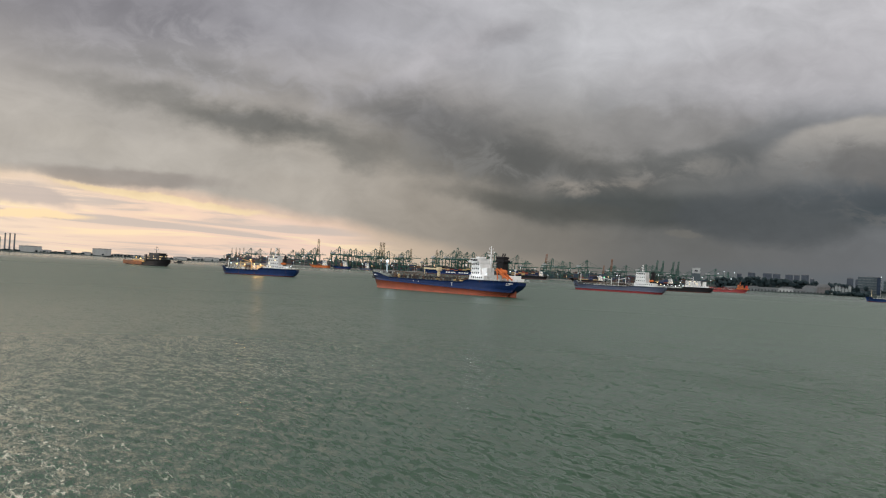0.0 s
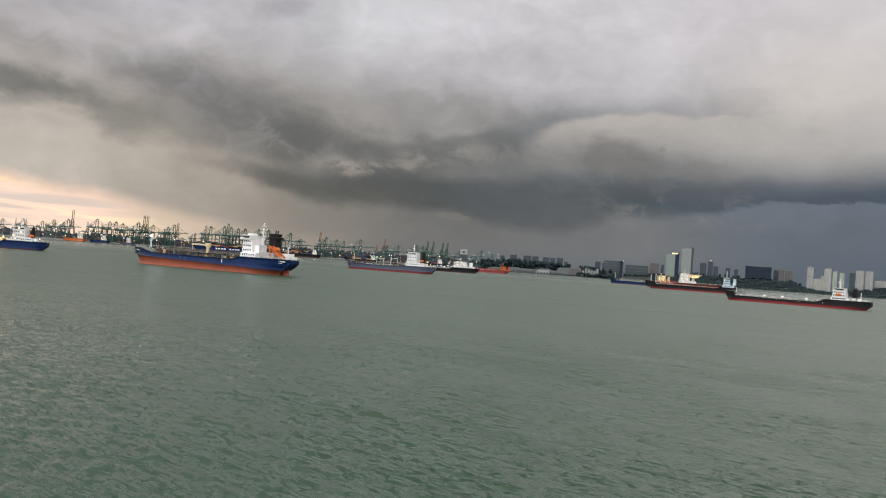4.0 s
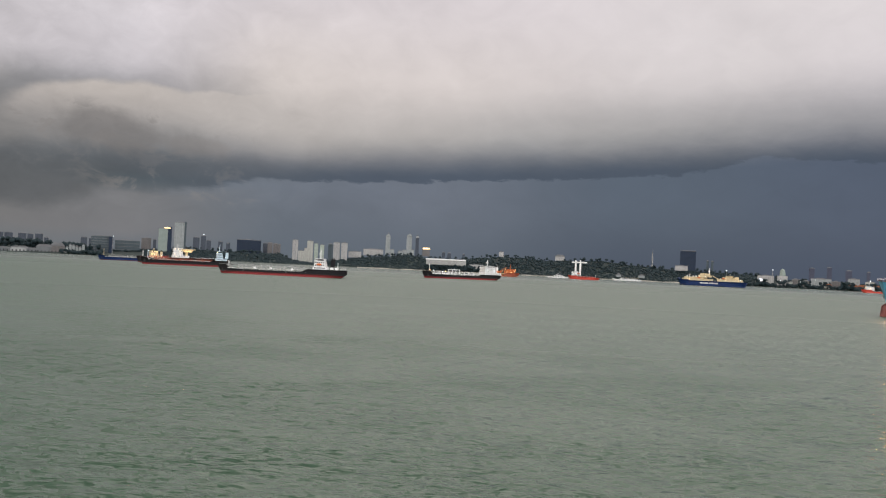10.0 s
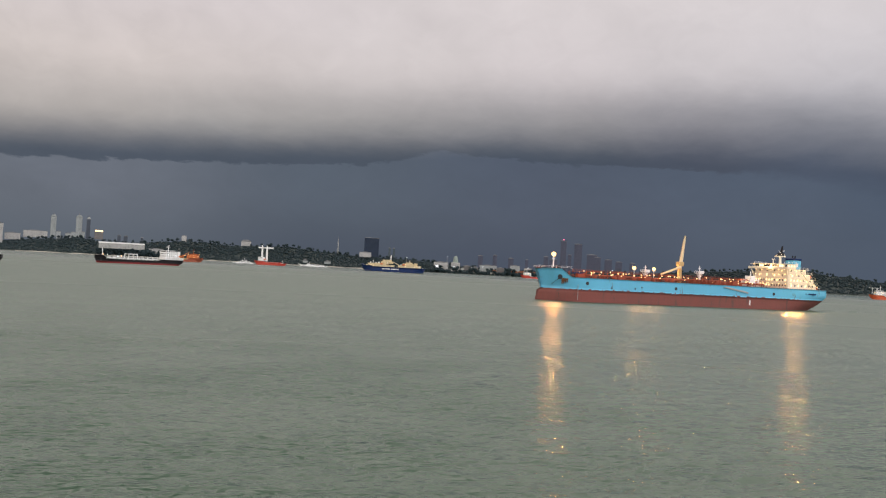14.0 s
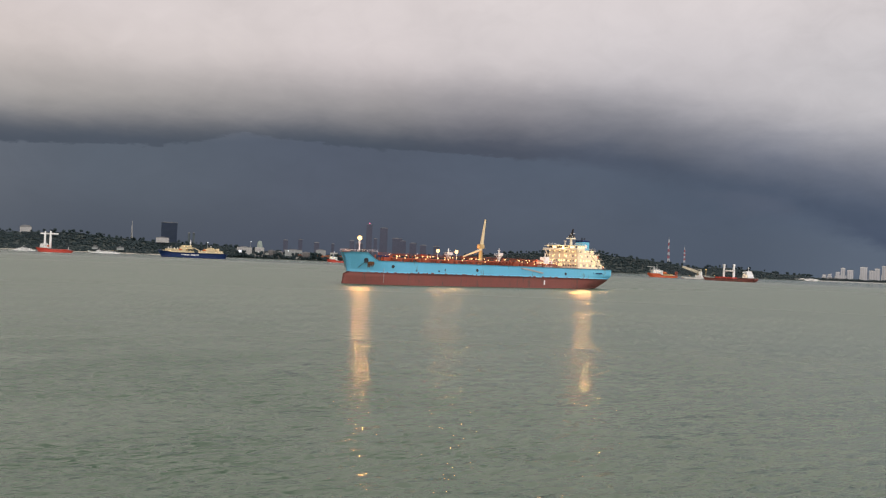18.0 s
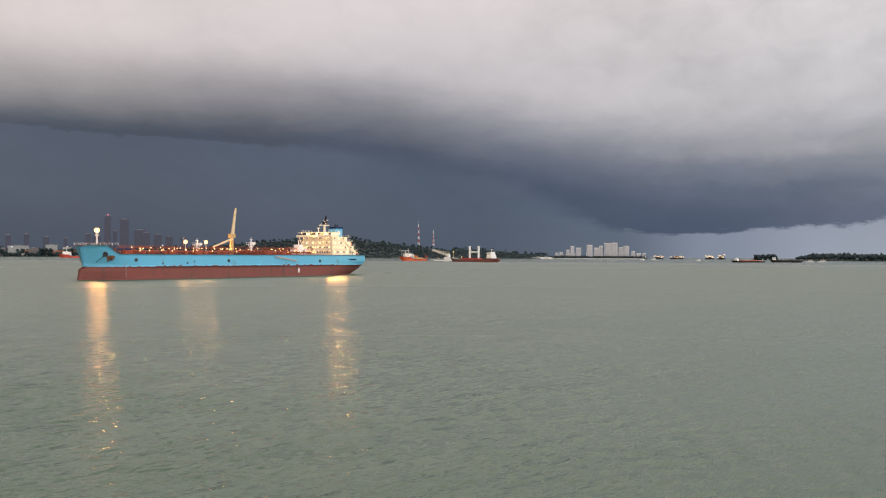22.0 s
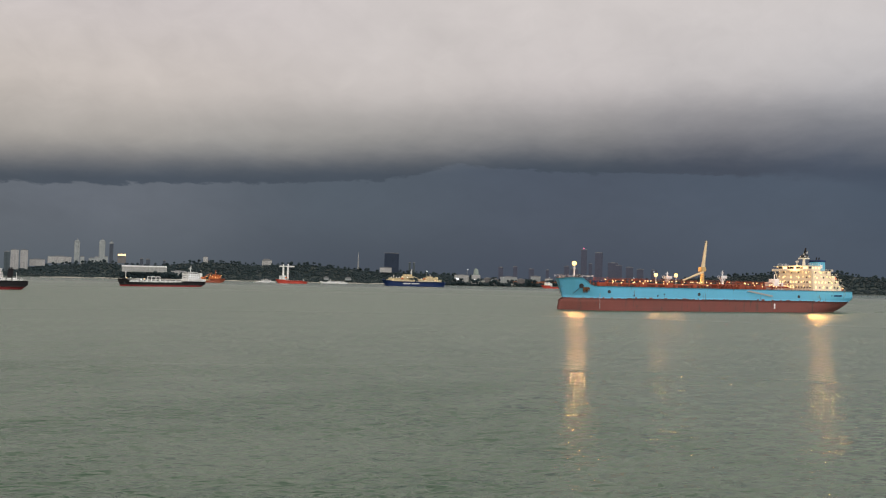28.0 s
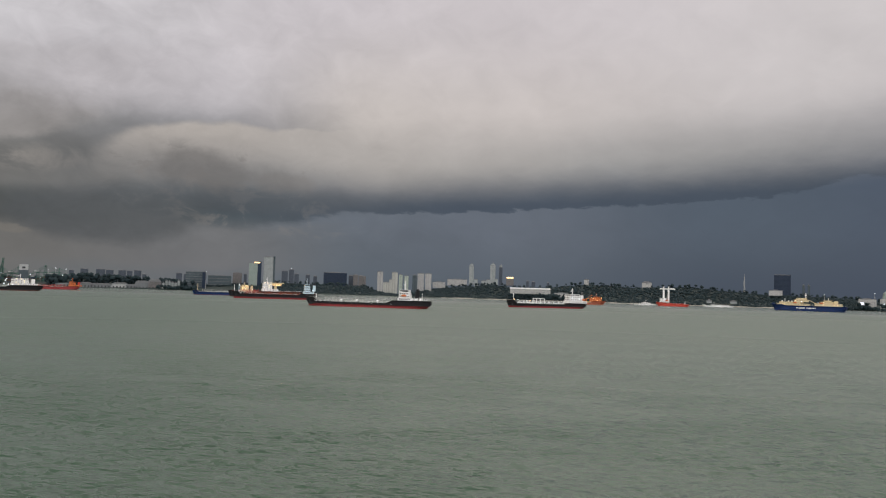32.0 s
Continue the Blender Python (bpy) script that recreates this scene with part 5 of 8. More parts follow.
def fleet():
    glow_s = mesh(ball(fresh(), (0, 0, 0), 0.5, 8, 6), "bulb", LAMP_WARM)
    glow_w = mesh(ball(fresh(), (0, 0, 0), 0.45, 8, 6), "bulb", LAMP_WHITE)

    s = small_tanker("coastal_tanker", "navy-blue coastal tanker with warm lights over its deck", (-57.65, 745), (-52.7, 718), 12, 4.6, 0.7, NAVY, RED_HULL,
                     -8, 17.5, poop=2.0, aft=7, fore=6, tiers=4, lit=0.2, house_len=11)
    derrick(s, 8, 4.6, 9, 1, BUFF)
    derrick(s, 18, 4.6, 7, 1, BUFF, -1)
    s.lights([(4, 3, 9.5), (13, 3, 8.8), (20, 3, 9.0), (-2, 4, 9.2), (8, 3, 13.0)], mesh(ball(fresh(), (0, 0, 0), 0.6, 8, 6), "bulb", LAMP_SODIUM))
    s.lights([(-22, 4, 9), (-26, 4, 8), (-14, 5, 8), (-29, 3, 9), (26, 2, 9.5)], glow_w)
    s.lamp((2, 4.5, 11.5), 4200, r=1.2)
    rnd = random.Random(17)
    for i in range(14):
        x, w_, h_ = rnd.uniform(-6, 26), rnd.uniform(1.0, 3.0), rnd.uniform(1.2, 4.0)
        s.add("deck_fitting", soften(box(fresh(), x - w_ / 2, x + w_ / 2, rnd.uniform(-3, 0), rnd.uniform(1.5, 4), 4.6, 4.6 + h_), 0.1), rnd.choice((CREAM, BUFF, OXIDE, WHITE)))
    s.lamp((16, 4, 9.5), 300, r=0.7)

    s = small_tanker("weathered_tanker", "weathered grey-blue tanker with crimson bottom and white deckhouse", (-33.75, 890), (-27.68, 855), 15, 6.0, 1.9, GREY_BLUE, CRIMSON,
                     -19, 21.5, poop=1.2, castle=3.0, castle_len=0.09, aft=8, fore=8, house_len=12, pipe=OXIDE)
    derrick(s, 8, 6.0, 8, 1, WHITE, 1, 10)
    derrick(s, 0, 6.0, 9, 1, WHITE, -1, 8)
    s.mast(16, 6, 14, 0.35, WHITE, ((0.7, 1.5),), "white post with a green light", "signal_post", bulb=LAMP_GREEN)
    for x in (24, 30, 36):
        s.add("side_screen", soften(box(fresh(), x, x + 5.4, 6.6, 6.8, 6.2, 8.0), 0.04), DARK)
    s.lights([(-42, 4, 12), (-45, 3, 10), (-38, 6, 10)], glow_s)

    s = small_tanker("black_bunker_tanker", "low black bunker tanker with bright white deck lights", (-30.8, 1205), (-24.72, 1250), 13, 4.8, 0.9, BLACK, RED_HULL,
                     -30, 16.5, poop=2.6, aft=6, fore=7, house_len=20, boat=None, fun=WHITE, lit=0.3)
    s.lights([(-30 + i * 5.5, 3, 7.5 + (i % 3) * 0.8) for i in range(11)], mesh(ball(fresh(), (0, 0, 0), 0.6, 8, 6), "bulb", LAMP_WHITE))

    small_tanker("red_bunker_barge", "red-orange bunker vessel with an orange house", (-26.6, 1610), (-22.6, 1630), 14, 4.5, 0.6, CRIMSON, CRIMSON, -40, 14.5, ORANGE, RED,
                 poop=1.5, aft=6, fore=5, house_len=11, pipe=RED, boat=None)

    s = small_tanker("navy_coaster", "navy coaster with a white fore mast and yellow-lit house", (-15.7, 1320), (-11.6, 1345), 13, 4.6, 0.8, NAVY, RED_HULL, -24, 17, CREAM, CREAM,
                     poop=1.6, aft=4, fore=11, lit=0.7, boat=None)
    s.lights([(-26, 6, 12), (-30, 6, 12), (-34, 6, 14)], glow_s)
    s.lamp((-24, 8, 12), 500, (1.0, 0.68, 0.25), 0.8)

    s = small_tanker("lit_cargo_ship", "dark cargo ship with white house and glowing golden bridge", (-13.4, 1220), (-8.5, 1235), 15, 6.5, 1.0, BLACK, RED_HULL, 6, 22, WHITE, CREAM,
                     poop=2.0, aft=6, fore=9, lit=0.3, boat=None, pipe=RED)
    h = s.block("lit_upper_house", -20, -8, 6.0, 16.5, 20, CREAM, "cream upper house in golden lamp light")
    s.windows(h, -19, -9, 6.0, 17.5, 6, lit=0.9, seed=6)
    s.block("lit_roof", -24, -4, 7.5, 20, 21, CREAM)
    s.lights([(-20 + 3 * i, 7.6, 18.9) for i in range(6)], glow_s)
    s.lamp((-14, 9.5, 18), 450, (1.0, 0.66, 0.24), 1.0)
    s.lights([(38, 2, 17), (30, 2, 12), (20, 2, 11)], glow_w)

    s = small_tanker("dark_product_tanker", "dark tanker with red bottom and pale-blue deckhouse", (-13.15, 1050), (-7.55, 1058), 16, 5.6, 2.0, BLACK, CRIMSON, -35, 19, PALE_BLUE, PALE_BLUE,
                     poop=1.8, castle=2.2, aft=8, fore=10, house_len=8, pipe=DECK_RED, deck_mat=DECK_RED, boat=None, skirt=0.04)
    s.mast(-47, 7.4, 19, 0.7, WHITE, ((0.7, 1.8), (0.9, 1.2)), "tall white mast at the stern", "after_mast")
    s.lights([(-36, 5, 16), (-40, 5, 14), (-46, 4, 12)], glow_w)

    s = small_tanker("long_black_tanker", "long low black tanker with crimson bottom and pale deck pipes", (-8.2, 690), (0.3, 670), 16, 3.7, 2.0, BLACK, CRIMSON, -25, 15.0,
                     poop=2.6, castle=3.0, castle_len=0.11, aft=7.5, fore=3.0, house_len=10, pipe=STEEL, tiers=4, full=0.22, boat=None, skirt=0.01)
    s.lifeboat(-30, 7.4, 10.2, 0.6, ORANGE)
    for x in (-37, -41, -45):
        s.add("deck_locker", soften(box(fresh(), x, x + 2.4, 3.2, 5.6, 6.3, 8.2), 0.1), WHITE)
    s.mast(-44, 6.3, 12.5, 0.25, WHITE, ((0.8, 1.2),), name="after_mast")
    for x in (9, 22, -8):
        s.add("white_tank", ball(fresh(), (x, 3, 5.0), 1.2, 12, 8), WHITE, "small white deck tank")
    for x in (30, 12, -4, -20):
        s.lights([(x, 8.05, 3.2)], mesh(ball(fresh(), (0, 0, 0), 0.28, 6, 4), "bulb", WHITE), "side_fender")

    s = small_tanker("short_black_tanker", "black tanker with crimson bottom and white deck gear", (5.55, 930), (10.8, 985), 15, 4.3, 1.9, BLACK, CRIMSON, -27, 16.5,
                     poop=1.8, castle=2.9, aft=7, fore=9, house_len=15, pipe=WHITE, fun=WHITE, boat=ORANGE)
    bm = fresh()
    for x in (6, 16):
        for y in (-4, 4):
            beam(bm, (x, y, 4.8), (x, y, 10.4), 0.6)
    for y in (-4, 4):
        beam(bm, (6, y, 10.4), (16, y, 10.4), 0.7)
    for x in (6, 16):
        beam(bm, (x, -4, 10.4), (x, 4, 10.4), 0.7)
    s.add("hose_gantry", bm, WHITE, "white steel hose gantry")
    s.mast(-48, 6, 19, 0.3, WHITE, ((0.8, 1.4),), name="after_mast")
    s.lights([(40, 3, 9), (28, 3, 7.5), (-30, 7, 12), (-40, 7, 11)], glow_w)
    s.lights([(24, 3, 8), (44, 2, 9)], glow_s)


tanker = big_tanker()


def eddy(s):
    """Tide ripples trailing from the anchored tanker's stern: low ridges of water."""
    rnd = random.Random(41)
    root = thing("tide_eddy", s.at, "dark tide ripples trailing from the tanker's stern", "water", "", s.turn)
    for i in range(34):
        x = -s.L / 2 - 2 - 150 * rnd.random() ** 1.4
        spread = 4 + (-s.L / 2 - x) * 0.10
        y, ln, h = rnd.uniform(-spread, spread), rnd.uniform(6, 22), rnd.uniform(0.10, 0.24)
        bm = fresh()
        rings = []
        for k in range(13):
            f = k / 12
            e = math.sin(math.pi * f) + 0.02
            yy = y + 0.5 * math.sin(f * 5 + i)
            rings.append([bm.verts.new((x - ln / 2 + ln * f, yy + c * e, -0.1 + (h + 0.1) * hh * e)) for c, hh in ((-1.0, 0), (-0.4, 0.8), (0.0, 1.0), (0.3, 0.6), (0.6, 0))])
        for a, b in zip(rings, rings[1:]):
            for q in range(4):
                bm.faces.new((a[q], a[q + 1], b[q + 1], b[q])).smooth = True
        part("ripple", bm, SEA, root)


eddy(tanker)
blue_tanker()
fleet()


def cable_ship():
    s = Ship("cable_layer", "navy cable-laying ship with two cream deckhouses", "ship", (22.75, 1735), (27.08, 1690), 20, 10.0, 0.6, NAVY, NAVY, castle=1.5, castle_len=0.2,
             poop=0.0, rake=6.0, over=4.0, full=0.22)
    z = 10.0
    for nm, a, b, w, z0, z1 in (("deckhouse_tier", 0, 56, 9, z, z + 4), ("deckhouse_tier", 12, 52, 8.4, z + 4, z + 7), ("deckhouse_tier", 2, 24, 8, z + 7, z + 11),
                                ("wheelhouse", 6, 20, 8.8, z + 11, z + 14.5), ("after_house", -58, -16, 8.6, z, z + 5), ("after_house", -46, -24, 7.8, z + 5, z + 8.6),
                                ("after_house", -40, -30, 6, z + 8.6, z + 11)):
        t = s.block(nm, a, b, w, z0, z1 - 0.1, CREAM, soft=0.25)
        part("deck_edge", soften(box(fresh(), a - 0.8, b + 0.8, -w - 0.7, w + 0.7, z1 - 0.25, z1), 0.05), CREAM, t)
        s.windows(t, a + 1, b - 1, w, (z0 + z1) / 2 + 0.3, max(4, int((b - a) / 3.2)), lit=0.15, seed=int(a + 80))
    s.mast(5, z + 14.5, z + 25, 0.9, WHITE, ((0.35, 4), (0.6, 2.5)), "tall white tapered mast", "main_mast")
    s.add("mast_ring", tube(fresh(), (5, 0, z + 18.5), (5, 0, z + 20), 2.2, 1.3, 12), WHITE)
    s.mast(44, z + 7, z + 13, 0.6, WHITE, ((0.7, 2),), name="fore_mast")
    s.mast(-36, z + 11, z + 15, 0.5, WHITE, ((0.7, 2),), name="after_mast")
    for x in (30, 36, 48):
        s.add("deck_dome", ball(fresh(), (x, 3, z + 8.0), 1.5, 12, 8), WHITE)
    s.crane(-12, 0, z, 4, 12, 25, CREAM, 1.0)
    s.funnel(-52, -46, 3, z + 5, z + 10, CREAM)
    s.lifeboat(22, 8.6, z + 5.4, 1.0)
    s.lifeboat(-26, 8.6, z + 5.4, 1.0)
    s.add("cable_sheave", soften(tube(fresh(), (66, -3, z + 2), (66, 3, z + 2), 2.2, seg=16), 0.1), NAVY)
    lettering(s, -16, 20, 4.6, 2.4, WHITE, 15, 10.15)
    s.lights([(-58, 6, z + 4), (-20, 8, z + 6), (10, 8, z + 8)], mesh(ball(fresh(), (0, 0, 0), 0.6, 8, 6), "bulb", LAMP_WHITE))
    s.railing(-64, -4, 9.2, z, step=4)


def t_post_ship():
    s = Ship("heavy_lift_ship", "red offshore ship with white house and twin T-shaped posts", "ship", (15.55, 1855), (17.6, 1825), 15, 5.0, 0.4, RED, RED, castle=3.0, castle_len=0.4,
             rake=4, over=2)
    z = 8.0
    house(s, 12, 27, 6.5, z, 3, 3.0, WHITE, shrink=1.2, wins=6)
    for x in (20, 9):
        p = s.add("t_post", soften(box(fresh(), x - 1.6, x + 1.6, -1.6, 1.6, z, 38), 0.3), WHITE, "white T-shaped post")
        part("t_arm", soften(box(fresh(), x - (9 if x > 15 else 15), x + 9, -1.4, 1.4, 35.5, 38.4), 0.3), WHITE, p)
        part("post_cap", soften(box(fresh(), x - 1.0, x + 1.0, -1, 1, 38.4, 42), 0.2), WHITE, p)
    s.hatches((-26, -14, -2), 10, 5.5, 5.0, 1.4, RED)
    s.railing(-30, 5, 7, 5.0, step=4)
    s.mast(-28, 5, 11, 0.4, WHITE, ((0.8, 1.2),))
    s.lifeboat(10, 6, z + 4, 0.9)


def supply(name, label, bow, stern, B, hull, top, lamp=False, deck_things=True):
    """An offshore supply vessel: house forward, low working deck aft."""
    s = Ship(name, label, "ship", bow, stern, B, 3.6, 0.4, hull, hull, castle=3.4, castle_len=0.45, rake=4, over=1, transom=0.95, run=0.1)
    L = s.L
    z = 7.0
    zt = house(s, L * 0.08, L * 0.36, B * 0.42, z, 3, 2.7, top, shrink=0.9, wins=6, lit=0.3)
    s.mast(L * 0.2, zt, zt + 8, 0.4, top, ((0.5, 2.2), (0.8, 1.2)))
    s.radar(L * 0.22, zt + 4)
    for sd in (-1, 1):
        s.add("stack", soften(box(fresh(), L * 0.02, L * 0.06, sd * B * 0.36 - 1, sd * B * 0.36 + 1, 5, 13), 0.2), top)
    s.railing(-L / 2 + 1, L * 0.0, B / 2 - 0.4, 3.6, step=3)
    bm = fresh()
    for sd in (-1, 1):
        beam(bm, (-L / 2 + 2, sd * B * 0.4, 3.6), (-L / 2 + 1, sd * B * 0.3, 11), 0.7)
    beam(bm, (-L / 2 + 1, -B * 0.3, 11), (-L / 2 + 1, B * 0.3, 11), 0.8)
    s.add("stern_frame", bm, hull)
    if deck_things:
        for x in (-L * 0.3, -L * 0.18, -L * 0.07):
            s.add("deck_cargo", soften(box(fresh(), x - 2.5, x + 2.5, -3.5, 3.5, 3.6, 6.2), 0.1), BUFF)
    return s


cable_ship()
t_post_ship()
s = supply("supply_vessel", "brown and black supply vessel under warm work lights", (-61.1, 1000), (-63.6, 1090), 13, BLACK, DARK)
s.lights([(-12, -3, 8), (0, -4, 9), (-26, -2, 9)], mesh(ball(fresh(), (0, 0, 0), 0.7, 8, 6), "bulb", LAMP_SODIUM))
s.lamp((-6, -8.5, 8.0), 900, r=0.8)
s.lamp((-20, -9, 7.5), 900, r=0.8)
s.add("orange_bulwark", soften(box(fresh(), -s.L / 2 + 1, -s.L * 0.02, -6.75, -6.4, 0.6, 5.2), 0.05), RUST_BROWN)
s = supply("red_supply_vessel", "red supply vessel with a white house and orange boat", (55.65, 1560), (57.5, 1575), 14, RED_ORANGE, WHITE)
s.lifeboat(-2, 5, 8, 1.3)
s.add("helideck", soften(tube(fresh(), (21, 0, 18.5), (21, 0, 19.1), 7.5, seg=16), 0.1), WHITE)
for x, y in ((16, -3), (16, 3), (23, 0)):
    s.add("helideck_strut", tube(fresh(), (x, y, 9), (x, y, 18.6), 0.35), WHITE)
s = supply("orange_workboat", "orange work ship glowing with lamps behind the tanker", (12.15, 1640), (10.2, 1660), 14, RED_BRIGHT, ORANGE)
s.lights([(-14 + 7 * i, 6, 8 + 3 * (i % 3)) for i in range(6)], mesh(ball(fresh(), (0, 0, 0), 0.6, 8, 6), "bulb", LAMP_SODIUM))
s.lamp((2, 7.5, 10), 1200, r=1.0)
s.crane(-8, 0, 4, 6, 14, 30, ORANGE, 1.0)
supply("red_ferry", "small red ship with a white upper deck", (33.75, 2050), (35.1, 2065), 12, RED, WHITE, deck_things=False)


def cargo_ship():
    s = Ship("general_cargo_ship", "dark red general cargo ship with paired white posts and white house", "ship", (59.2, 1455), (62.45, 1355), 15, 4.2, 0.8, RED_HULL, RED_HULL,
             castle=2.2, poop=2.0, rake=4)
    L = s.L
    zt = house(s, -L / 2 + 12, -L / 2 + 24, 6, 6.2, 4, 2.7, WHITE, shrink=0.7, wins=5, lit=0.4)
    s.mast(-L / 2 + 18, zt, zt + 6, 0.35)
    for x in (-12, 12):
        g = s.add("goalpost", soften(box(fresh(), x - 1.3, x + 1.3, -1.3, 1.3, 4.2, 26), 0.3), WHITE, "white cargo post")
        part("post_head", soften(box(fresh(), x - 1.6, x + 1.6, -1.6, 1.6, 26, 27), 0.2), WHITE, g)
    s.add("goalpost_beam", soften(box(fresh(), -11, 11, -0.8, 0.8, 15.5, 18), 0.2), WHITE)
    s.hatches((-14, 2, 16), 11, 5.5, 4.2, 2.2, RED)
    s.mast(L / 2 - 6, 6, 17, 0.5, BUFF, ((0.8, 1.4),), "yellow-lit fore post", "fore_mast", bulb=LAMP_SODIUM)
    s.lights([(-L / 2 + 14, 6, 8), (-L / 2 + 20, 6, 11), (30, 4, 8)], mesh(ball(fresh(), (0, 0, 0), 0.6, 8, 6), "bulb", LAMP_WARM))
    s.lamp((34, 5, 11), 500, r=0.8)
    s.lamp((-28, 8, 10), 500, (1.0, 0.75, 0.45), 0.8)


cargo_ship()


def yacht(bow, stern, label="white motor yacht lying off the shore", h=1.0, name="motor_yacht"):
    s = Ship(name, label, "boat", bow, stern, 8, 2.4 * h, 0.3, WHITE, NAVY, castle=0.5, rake=4, over=1, transom=0.9)
    L = s.L
    for k, (a, b, w) in enumerate(((-0.35, 0.22, 3.2), (-0.28, 0.12, 2.8), (-0.15, 0.02, 2.3))):
        t = s.block("cabin", L * a, L * b, w, 2.4 * h + k * 2.2 * h, 2.4 * h + (k + 1) * 2.2 * h - 0.1, WHITE, soft=0.3)
        s.windows(t, L * a + 1, L * b - 1, w, 2.4 * h + (k + 0.55) * 2.2 * h, 7, WIN_BRIDGE)
    s.mast(-L * 0.06, 9 * h, 12.5 * h, 0.25)




def crane_pontoon():
    s = Ship("crane_pontoon", "low white work pontoon with a long pale lattice boom", "barge", (57.8, 1560), (59.3, 1540), 12, 2.6, 0.3, WHITE, RED_HULL, castle=0.4, rake=2, over=1, transom=1.0, run=0.05)
    L = s.L
    t = s.block("cabin", -L * 0.4, -L * 0.12, 3.6, 2.6, 7.0, WHITE, soft=0.2)
    s.windows(t, -L * 0.38, -L * 0.14, 3.6, 5.4, 5)
    c = s.add("crane_tower", soften(box(fresh(), -L * 0.36, -L * 0.26, -2, 2, 7.0, 12.5), 0.2), WHITE)
    part("boom", lattice((-L * 0.3, 0, 11), (L * 0.46, 0, 21), 3.2, 2.0, 8, 0.6), CREAM_WHITE, c, "long pale lattice boom")
    part("boom_stay", beam(fresh(), (-L * 0.32, 0, 17), (L * 0.3, 0, 19), 0.3), CREAM_WHITE, c)
    part("gantry", beam(fresh(), (-L * 0.34, 0, 12), (-L * 0.31, 0, 18), 0.8), CREAM_WHITE, c)
    s.lights([(-L * 0.2, 4, 8), (L * 0.1, 3, 5)], mesh(ball(fresh(), (0, 0, 0), 0.5, 8, 6), "bulb", LAMP_WARM))


crane_pontoon()
yacht((14.0, 1960), (15.5, 1970), h=0.9)


def passenger_launch(bow, stern):
    s = Ship("passenger_launch", "long low white passenger launch near the wooded shore", "boat", bow, stern, 9, 3.4, 0.4, WHITE, NAVY, castle=1.8, castle_len=0.12, rake=5, over=1.5, transom=0.9)
    L = s.L
    t = s.block("cabin", -L * 0.36, L * 0.24, 3.4, 3.4, 5.6, WHITE, soft=0.3)
    s.windows(t, -L * 0.34, L * 0.22, 3.4, 4.7, 14, WIN_BRIDGE)
    t = s.block("wheelhouse", L * 0.12, L * 0.2, 2.6, 5.6, 7.8, WHITE, soft=0.3)
    s.windows(t, L * 0.13, L * 0.19, 2.6, 6.9, 3, WIN_BRIDGE)
    s.add("awning", soften(box(fresh(), -L * 0.42, L * 0.1, -3.2, 3.2, 7.2, 7.4), 0.05), CREAM)
    for i in range(8):
        s.add("awning_post", tube(fresh(), (-L * 0.41 + L * 0.5 * i / 7, 3.1, 5.5), (-L * 0.41 + L * 0.5 * i / 7, 3.1, 7.2), 0.12), WHITE)
    s.mast(L * 0.14, 7.8, 11, 0.2)


passenger_launch((18.5, 2080), (20.4, 2090))


def barge(bow, stern, hull, cargo, label, tug=True, high=2.6, name="barge"):
    s = Ship(name, label, "barge", bow, stern, 16, high, 0.3, hull, hull, castle=0.6, castle_len=0.06, rake=3, over=2.5, full=0.08, transom=1.0, run=0.06)
    L = s.L
    n = 4
    for i in range(n):
        a = -L * 0.42 + L * 0.72 * i / n
        s.add("cargo_mound" if cargo is not WHITE else "cover", soften(box(fresh(), a, a + L * 0.72 / n - 0.8, -6, 6, high, high + 1.6 + 0.8 * (i % 2), 0.6), 0.3), cargo)
    s.railing(-L * 0.45, L * 0.42, 7.6, high, step=5)
    if tug:
        h = s.block("wheelhouse", L * 0.36, L * 0.42, 3.4, high, high + 6, WHITE, soft=0.2)
        s.windows(h, L * 0.365, L * 0.415, 3.4, high + 4.6, 3, WIN_BRIDGE)
        s.add("exhaust", tube(fresh(), (L * 0.34, 2, high), (L * 0.34, 2, high + 6), 0.5), BLACK)
    return s


barge((64.75, 2500), (66.2, 2490), WHITE, WHITE, "long low white barge off the shore", tug=False, high=4)
barge((77.95, 1700), (79.7, 1760), BLACK, DECK_RED, "dark barge with rusty red cargo")
barge((80.2, 1820), (82.0, 1850), BLACK, DARK, "dark loaded barge with a white wheelhouse", high=4)


def launch(az, d, ln=16, mat=WHITE, label="small white launch"):
    s = Ship("launch", label, "boat", (az - 0.2, d), (az - 0.2 + math.degrees(ln / d), d), 4.5, 1.6, 0.2, mat, DARK, castle=0.4, rake=2, over=0.6, transom=0.9)
    t = s.block("cabin", -ln * 0.3, ln * 0.15, 1.9, 1.6, 4.4, mat, soft=0.3)
    s.windows(t, -ln * 0.28, ln * 0.12, 1.9, 3.4, 4, WIN_BRIDGE)
    s.add("mast", tube(fresh(), (-2, 0, 4.4), (-2, 0, 7), 0.12), mat)


for az, d, ln, mat in ((82.4, 1900, 20, WHITE), (83.1, 2000, 22, WHITE), (88.3, 1800, 26, WHITE), (72.2, 2300, 14, WHITE), (72.9, 2350, 16, WHITE), (75.8, 2200, 12, WHITE),
                       (-60.6, 1560, 18, DARK), (-64.9, 2300, 24, DARK)):
    launch(az, d, ln, mat, "small white launch under way" if mat is WHITE else "small dark workboat on open water")


